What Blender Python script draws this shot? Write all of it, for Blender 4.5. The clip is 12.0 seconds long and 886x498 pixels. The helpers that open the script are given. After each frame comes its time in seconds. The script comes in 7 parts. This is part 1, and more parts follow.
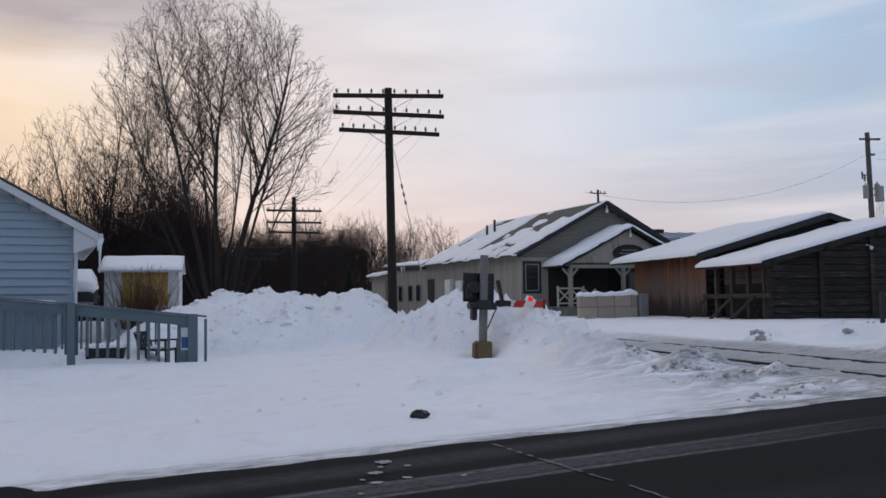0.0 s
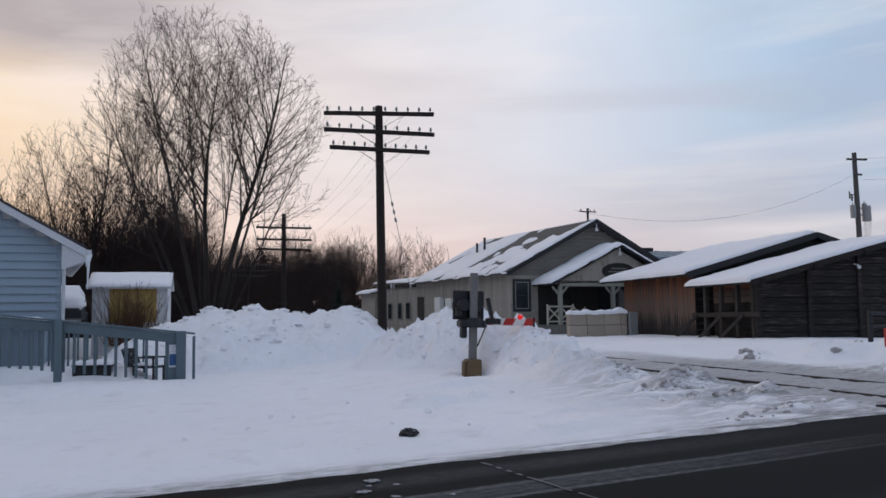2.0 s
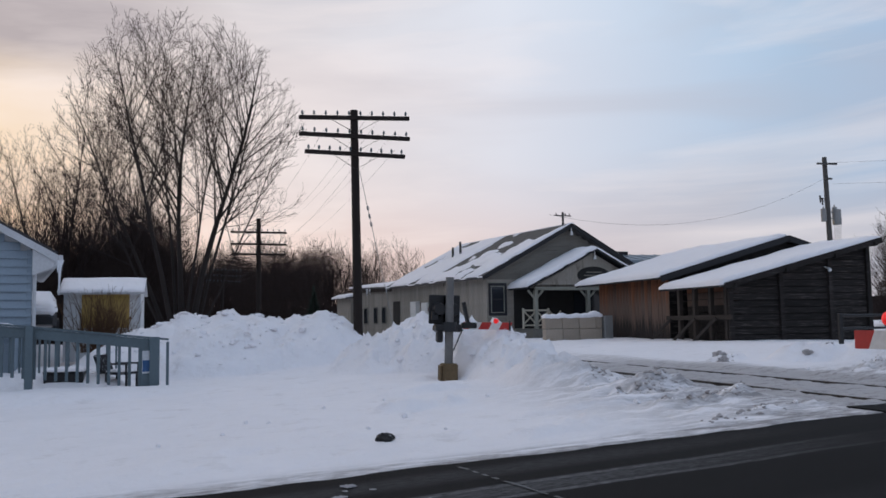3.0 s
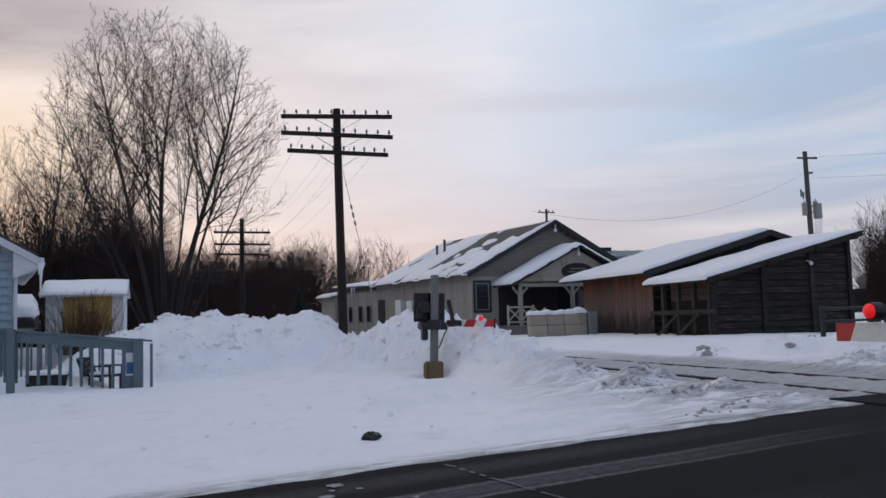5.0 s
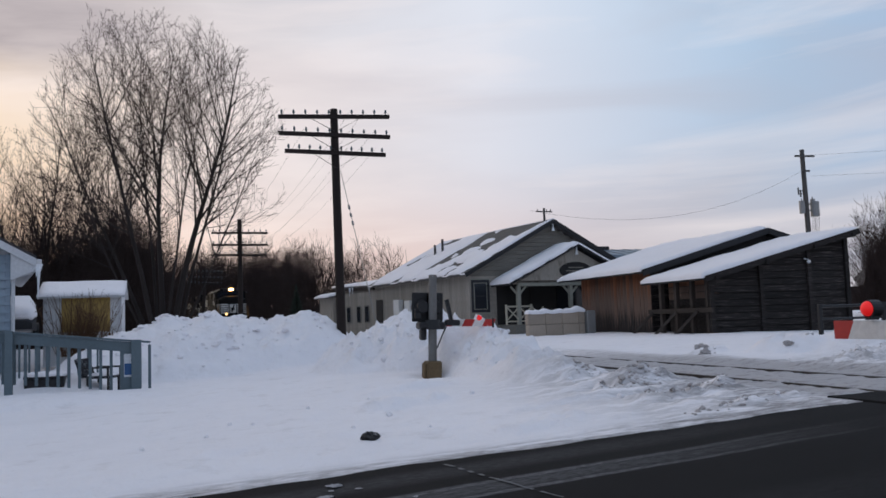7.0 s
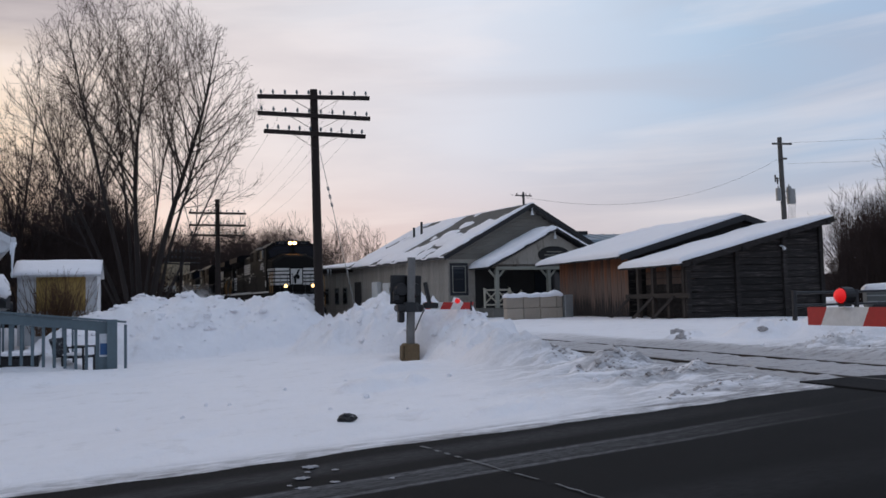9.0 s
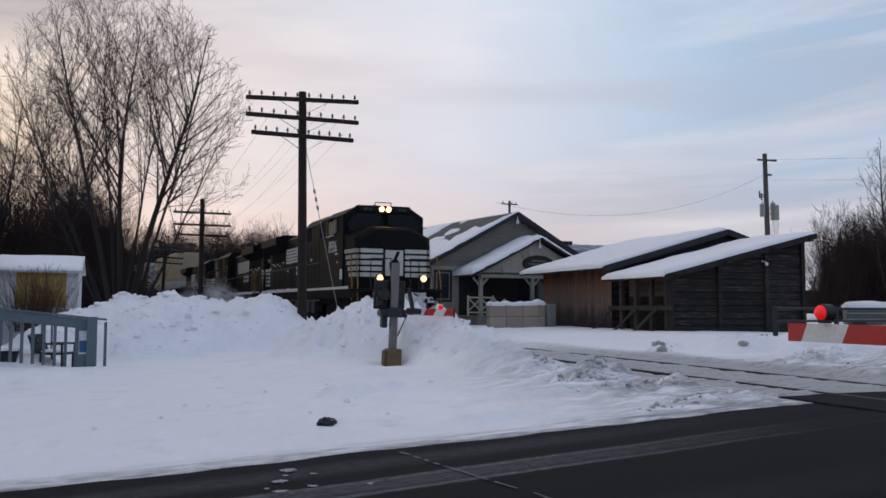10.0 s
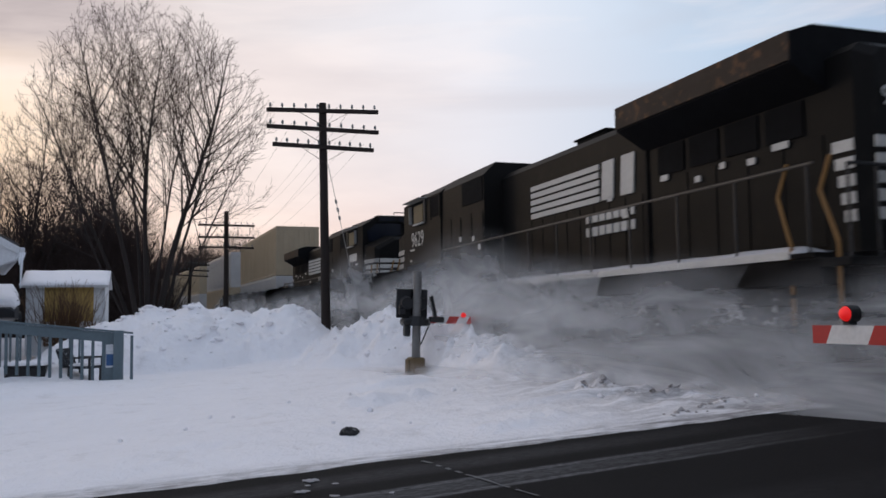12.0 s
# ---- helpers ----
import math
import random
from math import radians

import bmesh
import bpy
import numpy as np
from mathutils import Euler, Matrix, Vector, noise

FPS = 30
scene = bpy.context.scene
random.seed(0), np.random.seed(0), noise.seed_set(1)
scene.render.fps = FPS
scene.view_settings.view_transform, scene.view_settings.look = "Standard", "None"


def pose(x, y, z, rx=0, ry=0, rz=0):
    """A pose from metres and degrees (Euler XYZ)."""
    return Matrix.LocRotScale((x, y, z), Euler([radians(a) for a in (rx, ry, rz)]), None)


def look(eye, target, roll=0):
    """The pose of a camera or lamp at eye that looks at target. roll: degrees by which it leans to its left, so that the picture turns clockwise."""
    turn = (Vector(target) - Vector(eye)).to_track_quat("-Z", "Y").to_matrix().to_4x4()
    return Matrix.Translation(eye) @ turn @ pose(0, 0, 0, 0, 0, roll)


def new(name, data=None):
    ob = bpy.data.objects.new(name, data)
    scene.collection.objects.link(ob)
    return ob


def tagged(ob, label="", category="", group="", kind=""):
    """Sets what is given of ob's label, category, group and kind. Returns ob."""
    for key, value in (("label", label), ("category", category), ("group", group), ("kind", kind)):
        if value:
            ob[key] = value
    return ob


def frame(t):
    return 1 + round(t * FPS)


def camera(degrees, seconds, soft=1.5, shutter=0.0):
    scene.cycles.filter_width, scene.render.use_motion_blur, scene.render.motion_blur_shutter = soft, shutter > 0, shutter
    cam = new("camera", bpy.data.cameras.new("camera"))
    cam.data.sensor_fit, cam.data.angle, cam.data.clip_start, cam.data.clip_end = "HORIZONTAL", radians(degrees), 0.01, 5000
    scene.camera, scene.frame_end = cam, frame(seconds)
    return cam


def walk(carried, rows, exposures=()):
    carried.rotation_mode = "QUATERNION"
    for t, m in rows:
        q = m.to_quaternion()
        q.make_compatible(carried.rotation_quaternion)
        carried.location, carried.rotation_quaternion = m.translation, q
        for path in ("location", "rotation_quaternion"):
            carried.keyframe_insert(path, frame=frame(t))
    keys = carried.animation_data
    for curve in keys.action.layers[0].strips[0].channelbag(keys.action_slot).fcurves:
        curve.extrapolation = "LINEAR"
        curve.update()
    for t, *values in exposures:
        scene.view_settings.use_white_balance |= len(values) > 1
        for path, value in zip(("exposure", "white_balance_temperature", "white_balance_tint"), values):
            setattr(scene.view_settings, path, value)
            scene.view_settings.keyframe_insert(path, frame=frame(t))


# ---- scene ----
# ---- camera and its walk: x across the track, y along it, z up from the rail heads ----
cam = camera(54.15, 12.0, soft=1.6, shutter=0.12)
EYE = (-8.633, 0.0, 0.992)
TURNS = [  # seconds, yaw, pitch, roll, step to the right
    (0.0, -14.21, 3.43, 0.84, 0.0),
    (0.5, -14.25, 3.3, 0.59, 0.0),
    (1.0, -14.53, 3.94, 0.73, 0.0),
    (1.5, -14.72, 4.47, 0.67, 0.0),
    (2.0, -14.89, 4.59, 0.66, 0.0),
    (2.5, -15.12, 4.56, 0.59, 0.0),
    (3.0, -16.5, 4.85, 0.95, 0.0),
    (3.5, -17.18, 5.12, 1.38, 0.0),
    (5.5, -17.58, 4.61, 1.71, 0.0),
    (6.0, -17.63, 4.61, 1.84, 0.0),
    (6.5, -17.66, 4.57, 2.02, 0.0),
    (7.0, -17.68, 4.66, 1.96, 0.0),
    (9.0, -19.04, 3.49, 1.4, 0.0),
    (9.5, -19.05, 4.55, 1.27, 0.0),
    (9.9, -19.99, 4.18, 0.09, 0.0),
    (10.0, -20.05, 3.9, -0.15, 0.0),
    (10.4, -19.71, 2.57, 0.71, 0.0),
    (10.5, -19.98, 2.51, 1.13, 0.0),
    (10.7, -20.59, 2.75, 1.82, 0.0),
    (10.9, -20.07, 3.42, 1.66, 0.09),
    (11.0, -19.63, 3.78, 1.27, 0.12),
    (11.3, -18.02, 4.59, -0.06, 0.13),
    (11.5, -17.78, 4.71, 0.42, 0.13),
    (11.7, -17.76, 4.45, 0.27, 0.1),
    (12.0, -18.47, 4.43, 0.83, 0.05),
]
walk(cam, [(t, pose(EYE[0] + 0.94 * d, EYE[1] - 0.33 * d, EYE[2], 90 + p, 0, y) @ pose(0, 0, 0, 0, 0, -r)) for t, y, p, r, d in TURNS],
     exposures=[(0.0, 0.06, 6500, 10), (10.4, 0.06, 6500, 10), (11.2, 0.24, 6700, 11), (12.0, 0.22, 6750, 11)])

# ---- world: thin evening cloud over a low sun behind the trees ----
SUN_AZ, SUN_EL = -24.0, 7.0  # degrees clockwise from +y, degrees up
world = bpy.data.worlds.new("evening_sky")
scene.world = world
world.use_nodes = True


def ramp(nt, fac, stops):
    n = nt.nodes.new("ShaderNodeValToRGB")
    e = n.color_ramp.elements
    while len(e) < len(stops):
        e.new(0.5)
    for el, (pos, col) in zip(e, stops):
        el.position = pos
        el.color = (*col, 1) if len(col) == 3 else col
    nt.links.new(fac, n.inputs[0])
    return n.outputs[0]


def maths(nt, op, a, b=None, c=None):
    n = nt.nodes.new("ShaderNodeMath")
    n.operation = op
    for i, v in enumerate((a, b, c)):
        if v is None:
            continue
        if isinstance(v, (int, float)):
            n.inputs[i].default_value = v
        else:
            nt.links.new(v, n.inputs[i])
    return n.outputs[0]


def mixed(nt, fac, a, b, mode="MIX"):
    n = nt.nodes.new("ShaderNodeMix")
    n.data_type, n.blend_type = "RGBA", mode
    for i, v in ((0, fac), (6, a), (7, b)):
        if isinstance(v, (int, float)):
            n.inputs[i].default_value = v
        elif isinstance(v, tuple):
            n.inputs[i].default_value = (*v, 1)
        else:
            nt.links.new(v, n.inputs[i])
    return n.outputs[2]


def noise_tex(nt, vec, scale, detail=4.0, rough=0.55, dist=0.0):
    n = nt.nodes.new("ShaderNodeTexNoise")
    n.inputs["Scale"].default_value, n.inputs["Detail"].default_value = scale, detail
    n.inputs["Roughness"].default_value, n.inputs["Distortion"].default_value = rough, dist
    nt.links.new(vec, n.inputs["Vector"])
    return n.outputs["Fac"]


def mapped(nt, vec, scale=(1, 1, 1), loc=(0, 0, 0), rot=(0, 0, 0)):
    n = nt.nodes.new("ShaderNodeMapping")
    n.inputs["Scale"].default_value, n.inputs["Location"].default_value, n.inputs["Rotation"].default_value = scale, loc, rot
    nt.links.new(vec, n.inputs["Vector"])
    return n.outputs[0]


def build_sky():
    nt = world.node_tree
    bg = nt.nodes["Background"]
    sky = nt.nodes.new("ShaderNodeTexSky")
    sky.sky_type, sky.sun_disc = "NISHITA", False
    sky.sun_elevation, sky.sun_rotation = radians(SUN_EL), radians(SUN_AZ)
    coord = nt.nodes.new("ShaderNodeTexCoord").outputs["Generated"]
    sep = nt.nodes.new("ShaderNodeSeparateXYZ")
    nt.links.new(coord, sep.inputs[0])
    x, y, z = sep.outputs
    az = maths(nt, "ARCTAN2", x, y)  # clockwise from +y
    # across: 0 at the sunset side, 1 well away from it
    off = maths(nt, "ABSOLUTE", maths(nt, "SUBTRACT", az, radians(SUN_AZ)))
    wide = maths(nt, "MULTIPLY", off, 1 / radians(75))
    low = ramp(nt, wide, [(0.0, (0.90, 0.60, 0.34)), (0.35, (0.80, 0.60, 0.50)), (0.58, (0.70, 0.59, 0.57)), (0.8, (0.52, 0.525, 0.57)), (1.0, (0.40, 0.455, 0.55))])
    mid = ramp(nt, wide, [(0.0, (0.86, 0.66, 0.40)), (0.16, (0.82, 0.67, 0.47)), (0.36, (0.81, 0.74, 0.69)), (0.6, (0.70, 0.74, 0.79)), (0.85, (0.40, 0.56, 0.72)), (1.0, (0.35, 0.50, 0.68))])
    high = ramp(nt, wide, [(0.0, (0.58, 0.53, 0.48)), (0.3, (0.68, 0.67, 0.66)), (0.6, (0.72, 0.79, 0.85)), (0.85, (0.41, 0.61, 0.79)), (1.0, (0.35, 0.52, 0.73))])
    up1 = nt.nodes.new("ShaderNodeMapRange")
    up1.interpolation_type = "SMOOTHSTEP"
    up1.inputs[1].default_value, up1.inputs[2].default_value = 0.04, 0.20
    nt.links.new(z, up1.inputs[0])
    up2 = nt.nodes.new("ShaderNodeMapRange")
    up2.interpolation_type = "SMOOTHSTEP"
    up2.inputs[1].default_value, up2.inputs[2].default_value = 0.22, 0.38
    nt.links.new(z, up2.inputs[0])
    glow = mixed(nt, up2.outputs[0], mixed(nt, up1.outputs[0], low, mid), high)
    # long soft bands of cloud
    comb = nt.nodes.new("ShaderNodeCombineXYZ")
    nt.links.new(maths(nt, "MULTIPLY", az, 1.0), comb.inputs[0])
    nt.links.new(maths(nt, "MULTIPLY", z, 3.6), comb.inputs[1])
    flow = mapped(nt, comb.outputs[0], rot=(0, 0, radians(-9)))
    n1 = noise_tex(nt, mapped(nt, flow, (1.7, 1.9, 1), (3.1, 0.4, 0)), 1.3, 4, 0.5, 0.5)
    n2 = noise_tex(nt, mapped(nt, flow, (1.1, 2.1, 1), (0.2, 7.3, 0)), 1.7, 7, 0.56, 0.6)
    grey = ramp(nt, n1, [(0.42, (0, 0, 0)), (0.68, (1, 1, 1))])
    lit = ramp(nt, n2, [(0.45, (0, 0, 0)), (0.75, (1, 1, 1))])
    # one heavier bank of cloud high on the sunset side
    du, dv = maths(nt, "MULTIPLY", maths(nt, "ADD", az, 0.19), 3.4), maths(nt, "MULTIPLY", maths(nt, "SUBTRACT", z, 0.325), 15.0)
    far = maths(nt, "SQRT", maths(nt, "ADD", maths(nt, "MULTIPLY", du, du), maths(nt, "MULTIPLY", dv, dv)))
    bank = ramp(nt, maths(nt, "ADD", far, maths(nt, "MULTIPLY", maths(nt, "SUBTRACT", n1, 0.5), 2.2)), [(0.35, (1, 1, 1)), (1.15, (0, 0, 0))])
    glow = mixed(nt, maths(nt, "MULTIPLY", bank, 0.92), glow, (0.40, 0.375, 0.39))
    clouds = mixed(nt, maths(nt, "MULTIPLY", grey, 0.36), glow, (0.47, 0.45, 0.475))
    clouds = mixed(nt, maths(nt, "MULTIPLY", lit, 0.55), clouds, (0.96, 0.90, 0.85))
    thin = mixed(nt, 0.06, clouds, mixed(nt, 1.0, sky.outputs[0], (0.12, 0.12, 0.12), "MULTIPLY"))
    nt.links.new(mixed(nt, 1.0, thin, (1.03, 0.985, 1.02), "MULTIPLY"), bg.inputs[0])
    bg.inputs[1].default_value = 1.0


build_sky()
sun = new("sun", bpy.data.lights.new("sun", "SUN"))
sun.data.energy, sun.data.angle, sun.data.color = 0.6, radians(25), (1.0, 0.80, 0.60)
_a, _e = radians(SUN_AZ), radians(SUN_EL)
sun.matrix_world = look((math.sin(_a) * math.cos(_e) * 50, math.cos(_a) * math.cos(_e) * 50, math.sin(_e) * 50), (0, 0, 0))


# ---- materials ----
def material(name, base, rough=0.7, metal=0.0, dark=0.7, scale=1.5, fine=18.0, bump=0.15, depth=0.01, stretch=(1, 1, 1), tone=None, per_piece=0.0, wear=None, wear_at=0.62, gloss=0.3):
    """base colour with broad stains and fine grain; per_piece shifts each object; wear is a second colour in patches."""
    m = bpy.data.materials.new(name)
    m.use_nodes = True
    nt = m.node_tree
    b = nt.nodes["Principled BSDF"]
    vec = mapped(nt, nt.nodes.new("ShaderNodeTexCoord").outputs["Object"], stretch)
    broad, grain = noise_tex(nt, vec, scale, 5, 0.6), noise_tex(nt, vec, fine, 4, 0.6)
    deep = tone or tuple(c * dark for c in base)
    col = mixed(nt, ramp(nt, broad, [(0.3, (0, 0, 0)), (0.7, (1, 1, 1))]), deep, base)
    col = mixed(nt, 0.35, col, ramp(nt, grain, [(0.25, tuple(c * 0.72 for c in deep)), (0.75, tuple(min(1, c * 1.18) for c in base))]))
    if wear:
        spots = noise_tex(nt, vec, scale * 2.7, 6, 0.7)
        col = mixed(nt, ramp(nt, spots, [(wear_at, (0, 0, 0)), (wear_at + 0.08, (1, 1, 1))]), col, wear)
    if per_piece:
        info = nt.nodes.new("ShaderNodeObjectInfo").outputs["Random"]
        k = maths(nt, "ADD", maths(nt, "MULTIPLY", info, 2 * per_piece), 1 - per_piece)
        hsv = nt.nodes.new("ShaderNodeHueSaturation")
        nt.links.new(k, hsv.inputs["Value"])
        nt.links.new(col, hsv.inputs["Color"])
        col = hsv.outputs[0]
    nt.links.new(col, b.inputs["Base Color"])
    rr = nt.nodes.new("ShaderNodeMapRange")
    rr.inputs[3].default_value, rr.inputs[4].default_value = max(0.03, rough - 0.12), min(1, rough + 0.1)
    nt.links.new(grain, rr.inputs[0])
    nt.links.new(rr.outputs[0], b.inputs["Roughness"])
    b.inputs["Metallic"].default_value = metal
    b.inputs["Specular IOR Level"].default_value = gloss
    if bump:
        bn = nt.nodes.new("ShaderNodeBump")
        bn.inputs["Strength"].default_value, bn.inputs["Distance"].default_value = bump, depth
        nt.links.new(grain, bn.inputs["Height"])
        nt.links.new(bn.outputs[0], b.inputs["Normal"])
    return m


def glowing(name, colour, strength):
    m = bpy.data.materials.new(name)
    m.use_nodes = True
    b = m.node_tree.nodes["Principled BSDF"]
    b.inputs["Base Color"].default_value = (*colour, 1)
    b.inputs["Emission Color"].default_value = (*colour, 1)
    b.inputs["Emission Strength"].default_value = strength
    return m


def snow_material(name, base, rough=0.75, dirt=0.0, dirt_colour=(0.30, 0.26, 0.22)):
    m = bpy.data.materials.new(name)
    m.use_nodes = True
    nt = m.node_tree
    b = nt.nodes["Principled BSDF"]
    vec = nt.nodes.new("ShaderNodeTexCoord").outputs["Object"]
    broad, lump, grain = noise_tex(nt, vec, 0.35, 5, 0.6), noise_tex(nt, vec, 3.0, 5, 0.6), noise_tex(nt, vec, 40, 3, 0.6)
    col = mixed(nt, ramp(nt, broad, [(0.3, (0, 0, 0)), (0.7, (1, 1, 1))]), tuple(c * 0.93 for c in base), base)
    col = mixed(nt, 0.25, col, ramp(nt, lump, [(0.3, tuple(c * 0.86 for c in base)), (0.7, base)]))
    if dirt:
        spots = noise_tex(nt, vec, 1.7, 7, 0.72)
        col = mixed(nt, maths(nt, "MULTIPLY", ramp(nt, spots, [(0.56, (0, 0, 0)), (0.72, (1, 1, 1))]), dirt), col, dirt_colour)
    nt.links.new(col, b.inputs["Base Color"])
    b.inputs["Roughness"].default_value = rough
    b.inputs["Specular IOR Level"].default_value = 0.3
    mid = noise_tex(nt, vec, 8.5, 5, 0.62, 0.3)
    h = maths(nt, "ADD", maths(nt, "ADD", lump, maths(nt, "MULTIPLY", mid, 0.55)), maths(nt, "MULTIPLY", grain, 0.12))
    bn = nt.nodes.new("ShaderNodeBump")
    bn.inputs["Strength"].default_value, bn.inputs["Distance"].default_value = 0.75, 0.085
    nt.links.new(h, bn.inputs["Height"])
    nt.links.new(bn.outputs[0], b.inputs["Normal"])
    return m


SNOW = snow_material("snow", (0.835, 0.812, 0.832))
ROOF_SNOW = snow_material("roof_snow", (0.835, 0.812, 0.832))


# ---- building helpers ----
def box(bm, x0, x1, y0, y1, z0, z1, m=None, bevel=0.0):
    """An axis-aligned block; m turns or moves it; bevel rounds its edges."""
    mat = Matrix.LocRotScale(((x0 + x1) / 2, (y0 + y1) / 2, (z0 + z1) / 2), None, (abs(x1 - x0), abs(y1 - y0), abs(z1 - z0)))
    r = bmesh.ops.create_cube(bm, size=1, matrix=(m @ mat) if m else mat)
    if bevel:
        edges = list({e for v in r["verts"] for e in v.link_edges})
        bmesh.ops.bevel(bm, geom=edges, offset=bevel, segments=1, affect="EDGES", profile=0.5)
    return bm


def rod(bm, a, b, r0, r1=None, sides=10, caps=True):
    """A round bar from a to b, tapering from r0 to r1."""
    a, b = Vector(a), Vector(b)
    d = b - a
    turn = d.to_track_quat("Z", "Y").to_matrix().to_4x4()
    bmesh.ops.create_cone(bm, cap_ends=caps, segments=sides, radius1=r0, radius2=r0 if r1 is None else r1, depth=d.length, matrix=Matrix.Translation((a + b) / 2) @ turn)
    return bm


def bar(bm, a, b, w, h, up=(0, 0, 1)):
    """A square-cut bar from a to b, w wide and h high."""
    a, b, up = Vector(a), Vector(b), Vector(up)
    d = (b - a)
    y = d.normalized()
    x = y.cross(up).normalized()
    z = x.cross(y)
    m = Matrix.Translation((a + b) / 2) @ Matrix((x, y, z)).transposed().to_4x4()
    return box(bm, -w / 2, w / 2, -d.length / 2, d.length / 2, -h / 2, h / 2, m)


def prism(bm, outline, lo, hi, axis="y"):
    """An outline of (a, b) pairs pushed from lo to hi along an axis: y -> (x, z), x -> (y, z), z -> (x, y)."""
    def at(p, h):
        return {"y": (p[0], h, p[1]), "x": (h, p[0], p[1]), "z": (p[0], p[1], h)}[axis]
    low, top = [bm.verts.new(at(p, lo)) for p in outline], [bm.verts.new(at(p, hi)) for p in outline]
    n = len(outline)
    faces = [bm.faces.new(low), bm.faces.new(list(reversed(top)))]
    for i in range(n):
        faces.append(bm.faces.new((low[i], top[i], top[(i + 1) % n], low[(i + 1) % n])))
    bmesh.ops.recalc_face_normals(bm, faces=faces)
    return bm


def mesh_of(name, bm, mat, smooth=False):
    me = bpy.data.meshes.new(name)
    bm.to_mesh(me)
    bm.free()
    if mat:
        me.materials.append(mat)
    if smooth:
        me.shade_smooth()
    return me


def part(name, bm, mat, parent=None, label="", smooth=False):
    ob = new(name, mesh_of(name, bm, mat, smooth))
    ob.parent = parent
    return tagged(ob, label)


def thing(name, label, category, at=None, group="", kind=""):
    ob = new(name)
    if at is not None:
        ob.matrix_world = at
    return tagged(ob, label, category, group, kind)


def piece(name, me, parent, m):
    ob = new(name, me)
    ob.parent = parent
    ob.matrix_local = m
    return ob


def B():
    return bmesh.new()


# ---- the lie of the land ----
ROAD_FAR, ROAD_NEAR = 7.55, -0.6


def track_x(y):
    return -0.00066 * max(0.0, y - 30) ** 2 - 0.25 * smooth(26, 46, y) * (1 - smooth(52, 88, y))


def track_z(y):
    """The line climbs gently away from the crossing."""
    return 0.005 * max(0.0, y - 20)


def smooth(a, b, v):
    t = min(1, max(0, (v - a) / (b - a)))
    return t * t * (3 - 2 * t)


def grade(x):
    """Height of the road and of the plain ground, along a line across the track."""
    if x < -1.0:
        return max(-0.5, -0.42 + 0.0525 * (x + 9)) if x > -30 else -0.5
    return 0.0 if x < 2 else 0.0 - 0.01 * min(20, x - 2)


def bump(x, y, cx, cy, rx, ry, turn=0.0, power=1.0):
    c, s = math.cos(radians(turn)), math.sin(radians(turn))
    u, v = ((x - cx) * c + (y - cy) * s) / rx, (-(x - cx) * s + (y - cy) * c) / ry
    d = u * u + v * v
    return (1 - d) ** power if d < 1 else 0.0


# low ridges of dirty snow that the plough has left beside the road: ends, half width, height
WINDROWS = ((-3.15, 10.3, -1.4, 11.7, 0.34, 0.09), (-3.2, 9.15, -0.7, 9.75, 0.26, 0.10), (-3.5, 7.98, -0.9, 8.7, 0.20, 0.055), (-5.3, 8.45, -4.5, 8.6, 0.22, 0.07), (-2.6, 12.4, -1.7, 13.4, 0.30, 0.10), (2.6, 12.3, 4.6, 13.6, 0.5, 0.14), (2.2, 16.2, 3.2, 17.0, 0.3, 0.14), (-5.9, 11.8, -5.0, 12.2, 0.35, 0.13), (-8.2, 9.3, -6.9, 9.5, 0.25, 0.04))


def along(x, y, ax, ay, bx, by):
    """Distance from a line between two points, and how far along it."""
    dx, dy = bx - ax, by - ay
    t = min(1, max(0, ((x - ax) * dx + (y - ay) * dy) / (dx * dx + dy * dy)))
    return math.hypot(x - ax - t * dx, y - ay - t * dy), t


